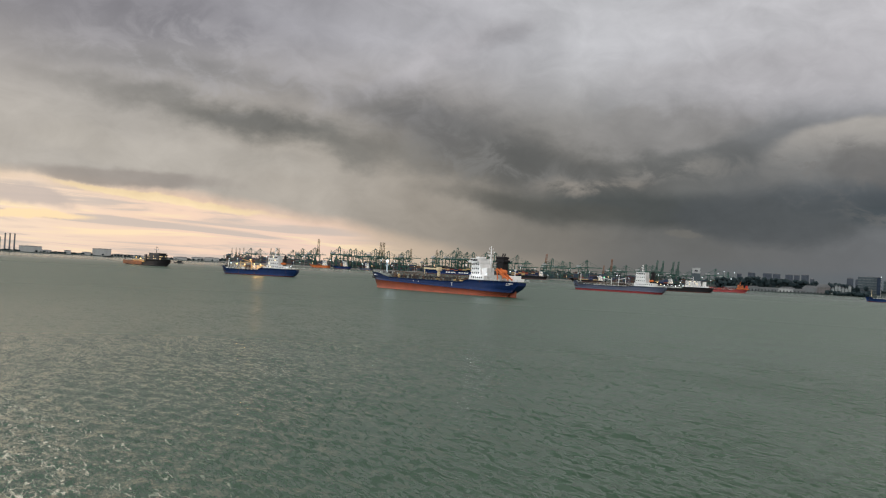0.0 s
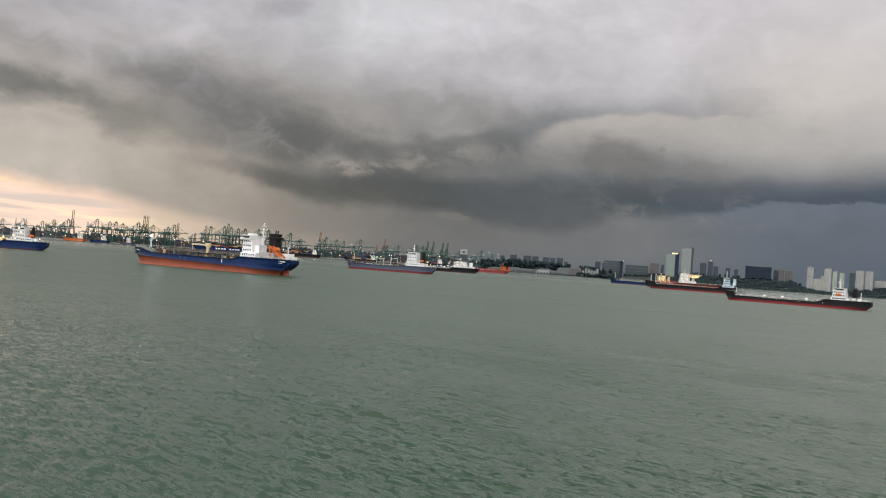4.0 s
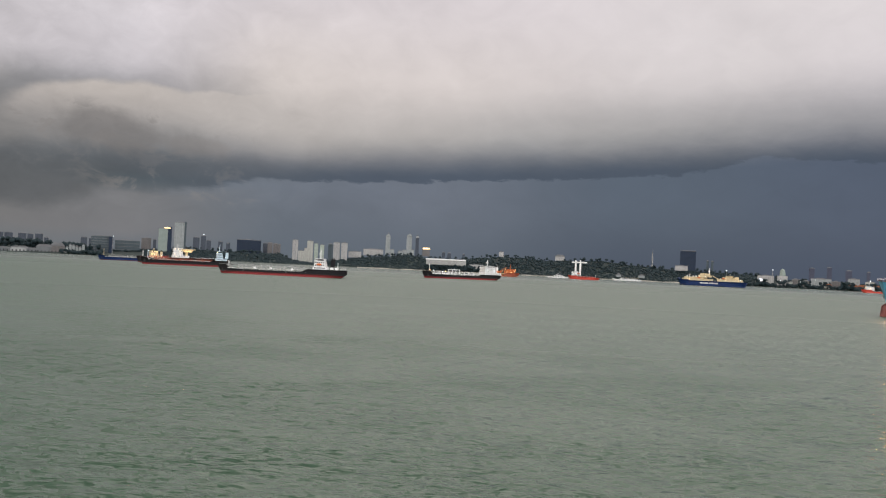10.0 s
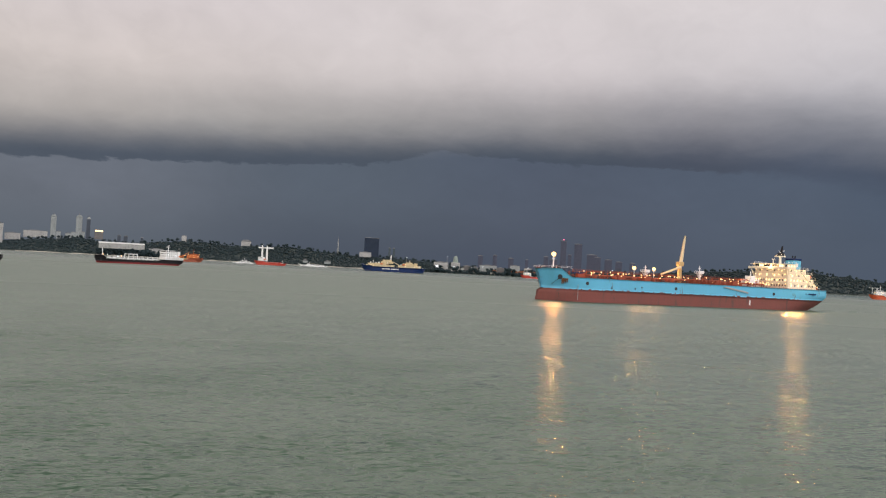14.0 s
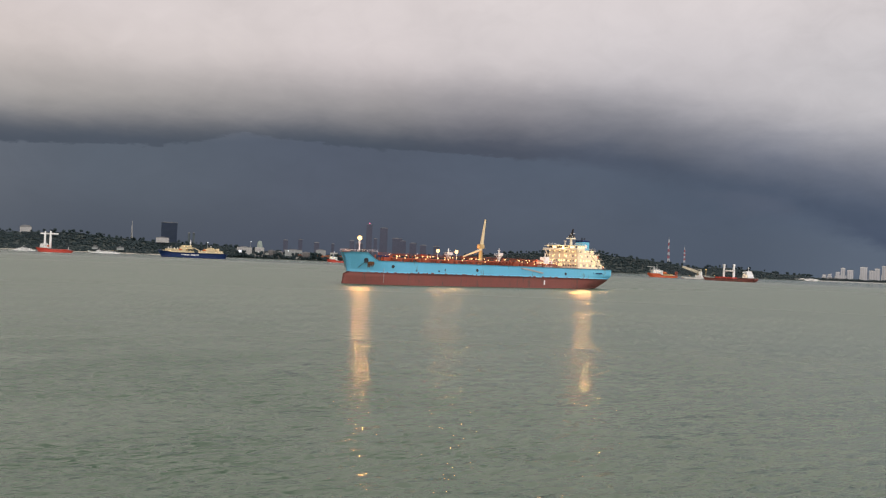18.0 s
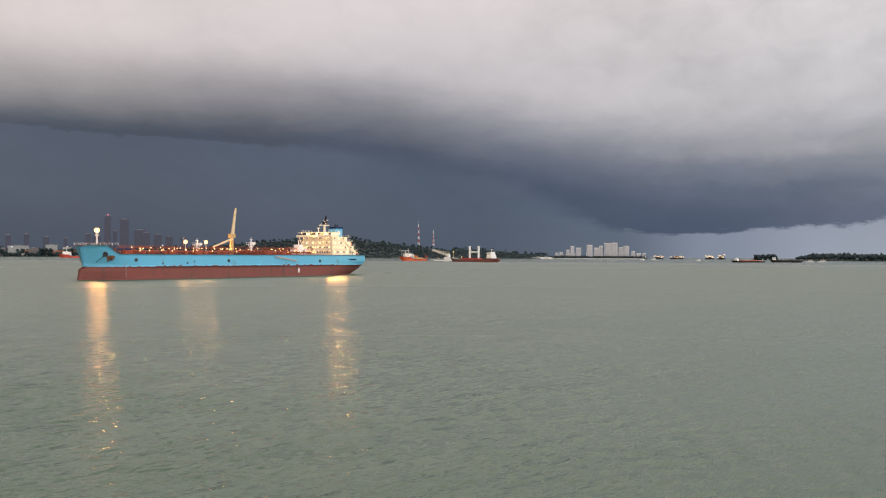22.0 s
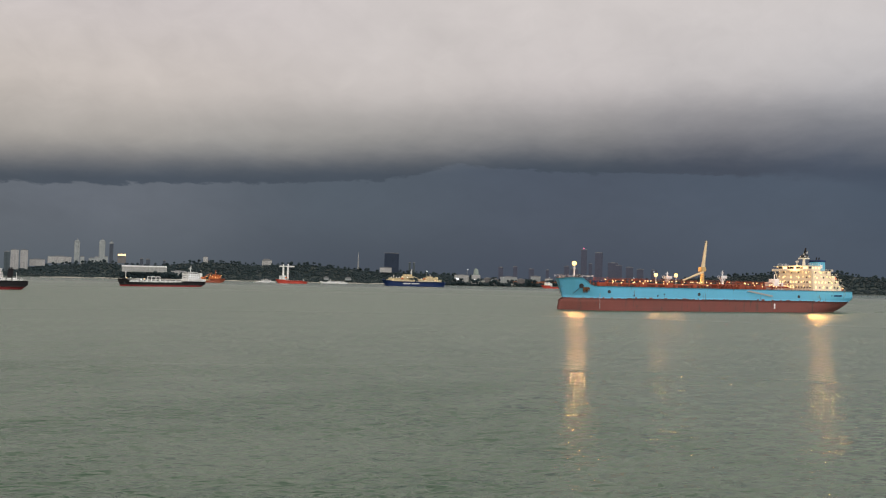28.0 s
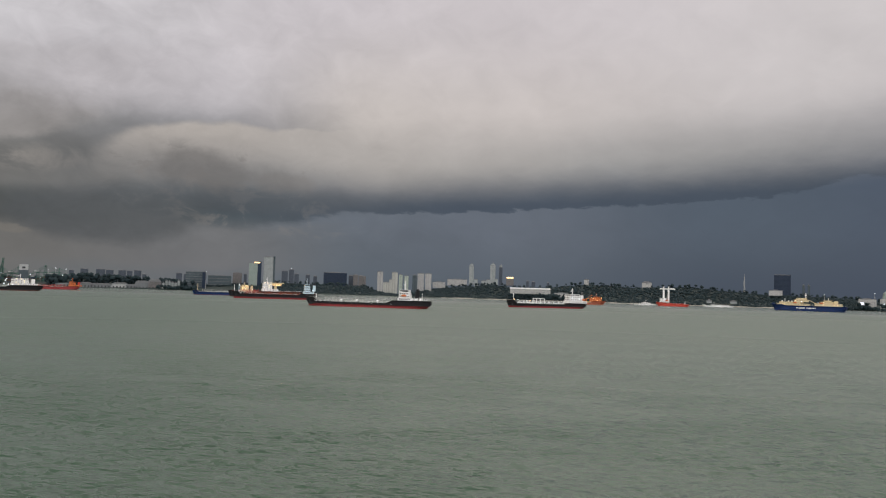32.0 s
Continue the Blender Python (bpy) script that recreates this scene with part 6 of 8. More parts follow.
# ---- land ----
# wooded ground follows the foliage's haze-tinted dark green
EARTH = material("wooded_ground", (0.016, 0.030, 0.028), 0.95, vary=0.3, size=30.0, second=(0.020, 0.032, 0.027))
QUAY = material("quay_concrete", (0.30, 0.29, 0.27), 0.85, vary=0.3, size=12.0)
SAND = material("pale_beach_sand", (0.36, 0.34, 0.29), 0.95, vary=0.25, size=15.0)
CRANE_GREEN = material("crane_green_paint", (0.028, 0.095, 0.072), 0.6, vary=0.25, size=6.0)
CRANE_BROWN = material("crane_ochre_paint", (0.20, 0.15, 0.075), 0.6, vary=0.25, size=6.0)
CRANE_ORANGE = material("crane_red_oxide_paint", (0.24, 0.10, 0.05), 0.6, vary=0.2, size=6.0)
CONCRETE = material("weathered_concrete", (0.19, 0.195, 0.20), 0.85, vary=0.3, size=10.0)
ROOF_TILE = material("terracotta_roof", (0.33, 0.12, 0.06), 0.85, vary=0.3, size=4.0)
SHED = material("pale_shed_cladding", (0.40, 0.41, 0.40), 0.6, vary=0.25, size=8.0, streak=True)

OLD_SHED = material("weathered_shed_cladding", (0.17, 0.185, 0.19), 0.7, vary=0.35, size=9.0, streak=True)

# height of the wooded skyline over the water, by bearing
SKYLINE = ((-30, 16), (-26, 30), (-23.6, 42), (-22.6, 46), (-19.9, 43), (-16.5, 34), (-14.7, 32), (-12.7, 36), (-10, 42), (-8.6, 40), (-6.1, 40), (-4.5, 40),
           (-3.6, 27), (-1.9, 16), (-0.1, 34), (1.7, 44), (3.6, 52), (4.3, 58), (5.7, 50), (7.1, 46), (8.6, 54), (11.1, 66), (12.5, 63), (13.8, 58), (14.8, 60),
           (15.7, 61), (17.8, 65), (19.7, 56), (22.2, 48), (25.7, 45), (27.4, 42), (29.9, 32), (33, 30), (36, 30), (42, 40), (47, 60), (52.2, 72), (53, 64), (54.1, 60),
           (55.4, 54), (56.7, 46), (58.6, 34), (60.5, 38), (62.2, 34), (63.8, 26), (65.1, 24), (66.1, 18), (68, 8), (72.5, 5))
SHORE = ((-30, 2560), (-26, 2520), (-20, 2480), (-14, 2440), (-8, 2400), (0, 2380), (14, 2340), (25, 2360), (40, 2450), (52, 2350), (60, 2300), (66, 2500), (72.5, 2780))


def along(table, a):
    for (a0, v0), (a1, v1) in zip(table, table[1:]):
        if a0 <= a <= a1:
            f = (a - a0) / (a1 - a0)
            return v0 + (v1 - v0) * f
    return table[0][1] if a < table[0][0] else table[-1][1]


def make_land():
    """Hills behind the anchorage: a beach, a slope and a plateau."""
    bm = fresh()
    prev = None
    a = -30.0
    while a <= 72.51:
        d, h = along(SHORE, a), max(3.0, along(SKYLINE, a) - 13)
        pts = (bearing(a, d, -1.5), bearing(a, d + 10, 1.6), bearing(a, d + 60, 3.0 + h * 0.12), bearing(a, d + 170, h * 0.6), bearing(a, d + 290, h), bearing(a, d + 1500, h * 0.9))
        ring = [bm.verts.new(p) for p in pts]
        if prev:
            for k in range(5):
                f = bm.faces.new((prev[k], ring[k], ring[k + 1], prev[k + 1]))
                f.smooth = True
        prev = ring
        a += 0.5
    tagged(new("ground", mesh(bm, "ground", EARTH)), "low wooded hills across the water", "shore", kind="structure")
    # western flats and the island to the east
    for nm, lo, hi, d, deep, h in (("ground_west", -84, -57.5, 2620, 1600, 3.0), ("ground_island", 81.6, 99, 2560, 900, 4.0)):
        bm = fresh()
        prev = None
        k = lo
        while k <= hi + 0.01:
            e = min(1.0, (k - lo) / 1.5 + 0.05) if nm.endswith("island") else 1.0
            ring = [bm.verts.new(p) for p in (bearing(k, d, -1.5), bearing(k, d + 12, h * 0.6 * e), bearing(k, d + 150, h * e), bearing(k, d + deep, h * e))]
            if prev:
                for q in range(3):
                    bm.faces.new((prev[q], ring[q], ring[q + 1], prev[q + 1]))
            prev = ring
            k += 0.5
        tagged(new(nm, mesh(bm, nm, EARTH)), "flat reclaimed shore" if "west" in nm else "low wooded island", "shore", kind="structure")
    # container quay
    bm = fresh()
    q0, q1 = bearing(-58, 2660), bearing(-22.5, 2650)
    d = (q1 - q0).normalized()
    nrm = Vector((-d.y, d.x, 0))
    for a, b in ((0, 1),):
        pts = [q0 + nrm * 0, q1, q1 + nrm * 900, q0 + nrm * 900]
        lo = [bm.verts.new((p.x, p.y, -2)) for p in pts]
        hi = [bm.verts.new((p.x, p.y, 4.0)) for p in pts]
        bm.faces.new(hi)
        for i in range(4):
            j = (i + 1) % 4
            bm.faces.new((lo[i], lo[j], hi[j], hi[i]))
    tagged(new("pavement_quay", mesh(bm, "quay", QUAY)), "concrete container quay", "quay", kind="structure")
    return q0, d, nrm


QUAY_AT, QUAY_DIR, QUAY_IN = make_land()


def beach():
    """A pale strip of sand and sea wall at the foot of the woods."""
    bm = fresh()
    prev = None
    a = 1.0
    while a <= 27.0:
        d = along(SHORE, a) - 6 + 5 * math.sin(a * 2.1) + 4 * math.sin(a * 5.3)
        ring = [bm.verts.new(p) for p in (bearing(a, d, -0.6), bearing(a, d + 3, 0.7), bearing(a, d + 16, 1.5 + 0.5 * math.sin(a * 3.1)), bearing(a, d + 30, 2.0))]
        if prev:
            for q in range(3):
                bm.faces.new((prev[q], ring[q], ring[q + 1], prev[q + 1])).smooth = True
        prev = ring
        a += 0.12
    tagged(new("ground_beach", mesh(bm, "beach", SAND)), "pale sand strip at the foot of the woods", "beach", kind="structure")


def sea_wall():
    """A low pale wall and promenade before the seaside flats."""
    bm = fresh()
    prev = None
    a = 65.6
    while a <= 72.4:
        d = along(SHORE, a) - 10
        ring = [bm.verts.new(p) for p in (bearing(a, d, -0.6), bearing(a, d, 2.6), bearing(a, d + 9, 2.8), bearing(a, d + 9, 1.5))]
        if prev:
            for q in range(3):
                bm.faces.new((prev[q], ring[q], ring[q + 1], prev[q + 1]))
        prev = ring
        a += 0.2
    tagged(new("pavement_sea_wall", mesh(bm, "sea_wall", SHED)), "low pale sea wall before the flats", "sea wall", kind="structure")


beach()
sea_wall()


def on_quay(az, inland=0.0):
    """A point on the quay at a bearing, so far behind its edge."""
    r = bearing(az, 1.0)
    base = QUAY_AT + QUAY_IN * inland
    # r * k = base + dir * t
    k = (base.x * QUAY_DIR.y - base.y * QUAY_DIR.x) / (r.x * QUAY_DIR.y - r.y * QUAY_DIR.x)
    return Vector((r.x * k, r.y * k, 4.0))


QUAY_TURN = math.atan2(QUAY_DIR.y, QUAY_DIR.x)


def leaf_material():
    m = bpy.data.materials.new("hazed_foliage")
    m.use_nodes = True
    n = Nodes(m.node_tree)
    at = n.add("ShaderNodeTexCoord").outputs["Object"]
    r = n.add("ShaderNodeNewGeometry").outputs["Random Per Island"]
    g = n.noise(at, 0.5, 4, 0.65)
    # foliage green shifted to blue: distance haze put into the base colour
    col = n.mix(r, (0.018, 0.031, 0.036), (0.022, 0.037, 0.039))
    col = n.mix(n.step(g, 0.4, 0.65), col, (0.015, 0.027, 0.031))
    b = n.add("ShaderNodeBump", {"Strength": 0.45, "Distance": 1.0, "Height": g})
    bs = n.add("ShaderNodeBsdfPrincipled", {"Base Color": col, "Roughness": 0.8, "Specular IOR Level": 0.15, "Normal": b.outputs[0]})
    n.add("ShaderNodeOutputMaterial", {0: bs.outputs[0]})
    return m


LEAF = leaf_material()


def clumps(name, spots, label):
    """Uneven tree crowns as one mass of foliage; spots are x, y, z, radius, height factor."""
    bm = fresh()
    bmesh.ops.create_icosphere(bm, subdivisions=1, radius=1.0)
    tv = np.array([v.co[:] for v in bm.verts])
    tf = np.array([[v.index for v in f.verts] for f in bm.faces])
    bm.free()
    rng = np.random.default_rng(11)
    n = len(spots)
    sp = np.array(spots)
    lump = 1.0 + rng.normal(0, 0.13, (n, len(tv), 1))
    th = rng.random(n) * 6.28
    c, s = np.cos(th)[:, None], np.sin(th)[:, None]
    v = tv[None] * lump
    x = v[:, :, 0] * c - v[:, :, 1] * s
    y = v[:, :, 0] * s + v[:, :, 1] * c
    out = np.stack([x * sp[:, 3:4], y * sp[:, 3:4], v[:, :, 2] * sp[:, 3:4] * sp[:, 4:5]], -1) + sp[:, None, :3]
    faces = (tf[None] + (np.arange(n) * len(tv))[:, None, None]).reshape(-1, 3)
    co = out.reshape(-1, 3)
    me = bpy.data.meshes.new(name)
    me.vertices.add(len(co))
    me.vertices.foreach_set("co", co.ravel())
    me.loops.add(faces.size)
    me.loops.foreach_set("vertex_index", faces.ravel())
    me.polygons.add(len(faces))
    me.polygons.foreach_set("loop_start", np.arange(0, faces.size, 3))
    me.polygons.foreach_set("use_smooth", np.ones(len(faces), bool))
    me.update(calc_edges=True)
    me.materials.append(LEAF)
    return tagged(new(name, me), label, "trees", kind="stuff")


def woods():
    rnd = random.Random(3)
    spots = []
    # front slope and crest of the hills
    for i in range(15500):
        a = rnd.uniform(-26, 66.5)
        built = a < -13 or 27.5 < a < 35
        f = rnd.random()
        if built and f < 0.55:
            continue
        d, top = along(SHORE, a), along(SKYLINE, a)
        h = max(3.0, top - 13)
        back = 14 + 286 * f
        g = h * (0.12 * back / 60 if back < 60 else 0.12 + 0.48 * (back - 60) / 110 if back < 170 else 0.6 + 0.4 * (back - 170) / 120)
        g = max(1.6, min(g + 2, h))
        r = rnd.uniform(2.2, 5.4) * (0.75 if f < 0.1 else 1.0)
        p = bearing(a, d + back)
        spots.append((p.x, p.y, g + r * rnd.uniform(0.15, 0.4), r, rnd.uniform(0.42, 0.68)))
    # tree belt behind the waterfront sheds and a dark clump at the shore
    for i in range(420):
        a = rnd.uniform(-24.5, -15.5)
        p = bearing(a, 2545 + rnd.uniform(0, 60))
        r = rnd.uniform(4, 8)
        spots.append((p.x, p.y, rnd.uniform(6, along(SKYLINE, a) - 6), r, rnd.uniform(0.8, 1.2)))
    for i in range(46):
        p = bearing(rnd.uniform(-17.9, -15.6), 2455 + rnd.uniform(0, 25))
        r = rnd.uniform(3, 6)
        spots.append((p.x, p.y, rnd.uniform(3, 11), r, rnd.uniform(0.8, 1.2)))
    # gardens before the hotel and among the harbour blocks
    for i in range(150):
        a = rnd.uniform(5.6, 9.9)
        p = bearing(a, along(SHORE, a) + rnd.uniform(8, 24))
        r = rnd.uniform(3, 5.5)
        spots.append((p.x, p.y, rnd.uniform(3, 18), r, rnd.uniform(0.8, 1.2)))
    for i in range(420):
        a = rnd.uniform(26.6, 35.8)
        p = bearing(a, along(SHORE, a) + rnd.uniform(6, 22))
        r = rnd.uniform(2.5, 5)
        spots.append((p.x, p.y, rnd.uniform(3, 9 + 11 * (math.sin(a * 5) > -0.2)), r, rnd.uniform(0.8, 1.2)))
    # tall single crowns on the skyline
    for i in range(420):
        a = rnd.uniform(-12, 66)
        d, top = along(SHORE, a), along(SKYLINE, a)
        r = rnd.uniform(2.5, 5.5)
        p = bearing(a, d + 290 + rnd.uniform(-20, 20))
        spots.append((p.x, p.y, max(6, top - rnd.uniform(4, 9)), r, rnd.uniform(0.7, 1.1)))
    # dark tree belt behind the container yard
    for i in range(1500):
        a = rnd.uniform(-58, -22)
        k = max(0.25, min(1.0, (a + 60) / 25))
        p = bearing(a, 2860 + rnd.uniform(0, 70) - 140 * abs(a + 40) / 18 * 0.3)
        spots.append((p.x, p.y, 4 + rnd.uniform(0, 26) * k, rnd.uniform(2.5, 5.0), rnd.uniform(0.8, 1.2)))
    clumps("woodland", spots, "dense dark green tropical woodland on the hills, haze-blue in its colour")
    spots = []
    for i in range(900):
        a = rnd.uniform(81.7, 97)
        e = min(1.0, (a - 81.6) / 1.2)
        back = rnd.uniform(8, 160)
        r = rnd.uniform(3.5, 7.5) * (0.5 + 0.5 * e)
        p = bearing(a, 2560 + back)
        spots.append((p.x, p.y, 3 + r * 0.7 + 5.0 * e * min(1, back / 60) + rnd.uniform(0, 2.5) * e, r, rnd.uniform(0.8, 1.3)))
    for i in range(26):
        p = bearing(79.3 + rnd.uniform(0, 1.2), 2700 + rnd.uniform(0, 60))
        spots.append((p.x, p.y, 4 + rnd.uniform(0, 9), rnd.uniform(5, 9), 1.0))
    clumps("island_woodland", spots, "dark green trees on the low island")
    spots = []
    for i in range(260):
        a = rnd.uniform(66.2, 72.3)
        p = bearing(a, along(SHORE, a) + rnd.uniform(16, 60))
        r = rnd.uniform(2.2, 4.6)
        spots.append((p.x, p.y, 3 + r * 0.8, r, 1.0))
    for i in range(240):
        a = rnd.uniform(-75, -58)
        p = bearing(a, 2640 + rnd.uniform(0, 90))
        r = rnd.uniform(2.0, 4.0)
        spots.append((p.x, p.y, 3 + r * 0.6, r, 0.8))
    clumps("shore_bushes", spots, "low green shoreline trees and bushes")


woods()


# ---- quay cranes ----
def quay_crane(raised, mat, boom_mat):
    """A ship-to-shore gantry; y points to the water. The boom lies out level or is hoisted."""
    c = thing("quay_crane", (0, 0, 0), "green ship-to-shore gantry crane with its boom " + ("hoisted" if raised else "lowered"), "crane", "quay cranes")
    for x in (-9, 9):
        for y in (0, -26):
            part("leg", beam(fresh(), (x, y, 0), (x, y, 44), 1.9, 1.7), mat, c)
        part("side_brace", beam(fresh(), (x, 0, 14), (x, -26, 40), 0.9), mat, c)
        part("side_beam", beam(fresh(), (x, 0, 14), (x, -26, 14), 1.4, 1.6), mat, c)
        part("sill_beam", beam(fresh(), (x, 0, 2.2), (x, -26, 2.2), 1.4, 1.4), mat, c)
    for y in (0, -26):
        part("portal_beam", beam(fresh(), (-9, y, 42.5), (9, y, 42.5), 1.7, 2.4), mat, c)
        part("lower_tie", beam(fresh(), (-9, y, 15), (9, y, 15), 1.3, 1.6), mat, c)
        part("bogie", soften(box(fresh(), -11.5, -6.5, y - 0.9, y + 0.9, 0, 1.6), 0.2), DARK, c)
        part("bogie", soften(box(fresh(), 6.5, 11.5, y - 0.9, y + 0.9, 0, 1.6), 0.2), DARK, c)
    for x in (-3.2, 3.2):
        part("girder", beam(fresh(), (x, 3, 45), (x, -44, 45), 1.3, 2.4), mat, c)
    part("machinery_house", soften(box(fresh(), -4.5, 4.5, -38, -24, 46.4, 52), 0.3), SHED, c)
    # the A-frame shows as an arch from the sea
    bm = fresh()
    arch = [(-5.2, 44), (-5.0, 60), (-4.0, 66.5), (-2.0, 70.6), (0, 71.6), (2.0, 70.6), (4.0, 66.5), (5.0, 60), (5.2, 44)]
    for (xa, za), (xb, zb) in zip(arch, arch[1:]):
        beam(bm, (xa, 1, za), (xb, 1, zb), 1.7, 1.7)
    beam(bm, (-5.0, 1, 58), (5.0, 1, 58), 1.0)
    part("apex_frame", bm, mat, c)
    bm = fresh()
    for x in (-2.5, 2.5):
        beam(bm, (x, 1, 70.5), (x, -40, 46.5), 0.55)
        beam(bm, (x, 1, 66), (x, -26, 45), 0.55)
    part("back_stay", bm, mat, c)
    p0 = Vector((0, 3, 45))
    ang = radians(82 if raised else 0)
    tip = p0 + Vector((0, math.cos(ang) * 58, math.sin(ang) * 58))
    bm = fresh()
    for x in (-3.2, 3.2):
        beam(bm, p0 + Vector((x, 0, 0)), tip + Vector((x * (0.8 if raised else 1), 0, 0)), 1.9, 2.4)
    for i in range(9):
        q = p0.lerp(tip, (i + 0.5) / 9)
        beam(bm, q + Vector((-3.2, 0, 0)), q + Vector((3.2, 0, 0)), 0.7)
    part("boom", bm, boom_mat, c, "boom hoisted upright" if raised else "boom lowered over the water")
    bm = fresh()
    for x in (-2.8, 2.8):
        for f in (0.45, 0.92):
            beam(bm, (x, 1, 70.5), tuple(p0.lerp(tip, f) + Vector((x, 0, 0))), 0.28)
    part("fore_stay", bm, mat, c)
    cab = part("operator_cab", soften(box(fresh(), -1.6, 1.6, 6 if not raised else -6, 9 if not raised else -3, 39.5, 42.4), 0.2), SHED, c)
    part("floodlight", ball(fresh(), (0, 2.4, 43.2), 0.45, 8, 5), LAMP_WHITE, c)
    return c


def crane_row():
    low = [(-49.98, 60), (-49.22, 62), (-48.86, 63), (-48.44, 59), (-47.51, 67), (-46.6, 62), (-45.27, 68), (-42.97, 73), (-42.08, 76), (-41.66, 75), (-41.19, 72), (-40.74, 73),
           (-39.84, 75), (-39.21, 75), (-37.72, 71), (-36.99, 51), (-35.3, 66), (-34.1, 56), (-32.97, 66), (-31.1, 51), (-29.05, 61), (-24.59, 57), (-23.8, 48), (-53.1, 46),
           (-52.4, 45), (-51.9, 48), (-55.3, 44)]
    up = [(-51.41, 91), (-50.54, 68), (-49.66, 67), (-47.81, 67), (-47.18, 109), (-46.97, 109), (-46.22, 65), (-45.86, 66), (-45.6, 67), (-45.08, 91), (-44.14, 46), (-43.94, 46),
          (-43.3, 91), (-41.89, 88), (-35.76, 82), (-31.85, 72), (-31.35, 100), (-28.38, 98), (-28.0, 98), (-27.34, 96), (-27.02, 97), (-57.12, 55), (-56.85, 56), (-56.62, 56),
          (-56.37, 57), (-54.58, 62), (-54.03, 64), (-52.9, 58)]
    low += [(-55.9 + i * 1.42 + 0.3 * (i % 3), 44 + 5 * (i % 4)) for i in range(22)]
    rnd = random.Random(7)
    kinds = {}
    for key, raised, m, bmat in (("l", False, CRANE_GREEN, CRANE_GREEN), ("u", True, CRANE_GREEN, CRANE_GREEN), ("o", True, CRANE_GREEN, CRANE_BROWN), ("r", True, CRANE_GREEN, CRANE_ORANGE)):
        kinds[key] = quay_crane(raised, m, bmat)
    used = set()
    for rows, full, raised in ((low, 71.6, False), (up, 102.0, True)):
        for az, top in rows:
            key = "l" if not raised else ("o" if az < -43 else "r" if az > -36 and az < -30 else "u")
            k = min(1.25, max(0.5, (top - 4 + (0 if raised else 11)) / full))
            at = on_quay(az, max(6, 6 + (1.0 - k) * 420))
            s = k * at.length / 2700
            turn = QUAY_TURN + math.pi + rnd.uniform(-0.05, 0.05)
            if not raised:
                turn += 0.9
            if raised:
                # slewed so that the hoisted boom leans along the quay, to the east
                turn += max((0.35, -0.35), key=lambda q: Vector((-math.sin(turn + q), math.cos(turn + q), 0)).dot(QUAY_DIR))
            m = Matrix.LocRotScale(at, Euler((0, 0, turn)), (s, s, s))
            if key in used:
                copy_thing(kinds[key], m)
            else:
                kinds[key].matrix_basis = m
                used.add(key)


crane_row()


# ---- container yard ----
def yard():
    m = bpy.data.materials.new("container_paint")
    m.use_nodes = True
    n = Nodes(m.node_tree)
    r = n.add("ShaderNodeNewGeometry").outputs["Random Per Island"]
    col = n.ramp(r, [(0.0, (0.02, 0.04, 0.09)), (0.2, (0.08, 0.028, 0.022)), (0.36, (0.03, 0.07, 0.062)), (0.5, (0.13, 0.12, 0.11)), (0.62, (0.06, 0.035, 0.03)),
                     (0.76, (0.02, 0.035, 0.06)), (0.9, (0.10, 0.06, 0.028))], "CONSTANT")
    bs = n.add("ShaderNodeBsdfPrincipled", {"Base Color": col, "Roughness": 0.6})
    n.add("ShaderNodeOutputMaterial", {0: bs.outputs[0]})
    rnd = random.Random(5)
    v, f = [], []
    quad = ((0, 1, 2, 3), (7, 6, 5, 4), (0, 4, 5, 1), (1, 5, 6, 2), (2, 6, 7, 3), (3, 7, 4, 0))
    for blk in range(64):
        az = -57.5 + blk * 0.55
        for row in range(2):
            base = on_quay(az + rnd.uniform(-0.1, 0.1), 50 + row * 60 + rnd.uniform(0, 30))
            for col_i in range(2):
                for st in range(rnd.randint(5, 9)):
                    o = base + QUAY_DIR * (col_i * 12.8) + Vector((0, 0, st * 2.6))
                    k = len(v)
                    for z in (0, 2.55):
                        for a, b in ((0, 0), (12.2, 0), (12.2, 9.6), (0, 9.6)):
                            q = o + QUAY_DIR * a + QUAY_IN * b
                            v.append((q.x, q.y, q.z + z))
                    f += [tuple(k + i for i in fc) for fc in quad]
    me = bpy.data.meshes.new("container_stacks")
    me.from_pydata(v, [], f)
    me.materials.append(m)
    tagged(new("container_stacks", me), "stacked shipping containers in mixed dull colours", "containers", kind="stuff")


yard()


def yard_gantry():
    g = thing("yard_gantry", (0, 0, 0), "green rubber-tyred yard gantry over container stacks", "crane", "yard gantries")
    for x in (-12, 12):
        for y in (-4, 4):
            part("leg", beam(fresh(), (x, y, 0), (x, y, 21), 0.8), CRANE_GREEN, g)
        part("leg_tie", beam(fresh(), (x, -4, 4), (x, 4, 4), 0.9), CRANE_GREEN, g)
    for y in (-4, 4):
        part("girder", beam(fresh(), (-13, y, 22), (13, y, 22), 0.9, 1.4), CRANE_GREEN, g)
    part("trolley", soften(box(fresh(), -2, 3, -4.5, 4.5, 22.6, 25), 0.2), SHED, g)
    part("spreader", box(fresh(), -1.2, 2.2, -5, 5, 13.6, 14.2), DARK, g)
    return g


def gantries():
    rnd = random.Random(4)
    g = yard_gantry()
    for i in range(92):
        az = -57.5 + 34.5 * (i + rnd.random()) / 92
        m = Matrix.LocRotScale(on_quay(az, rnd.uniform(50, 190)), Euler((0, 0, QUAY_TURN + rnd.choice((0, 0, 0.12, -0.1)))), (rnd.uniform(0.6, 1.15), 1, rnd.uniform(0.8, 1.45)))
        if i == 0:
            g.matrix_basis = m
        else:
            copy_thing(g, m)


gantries()


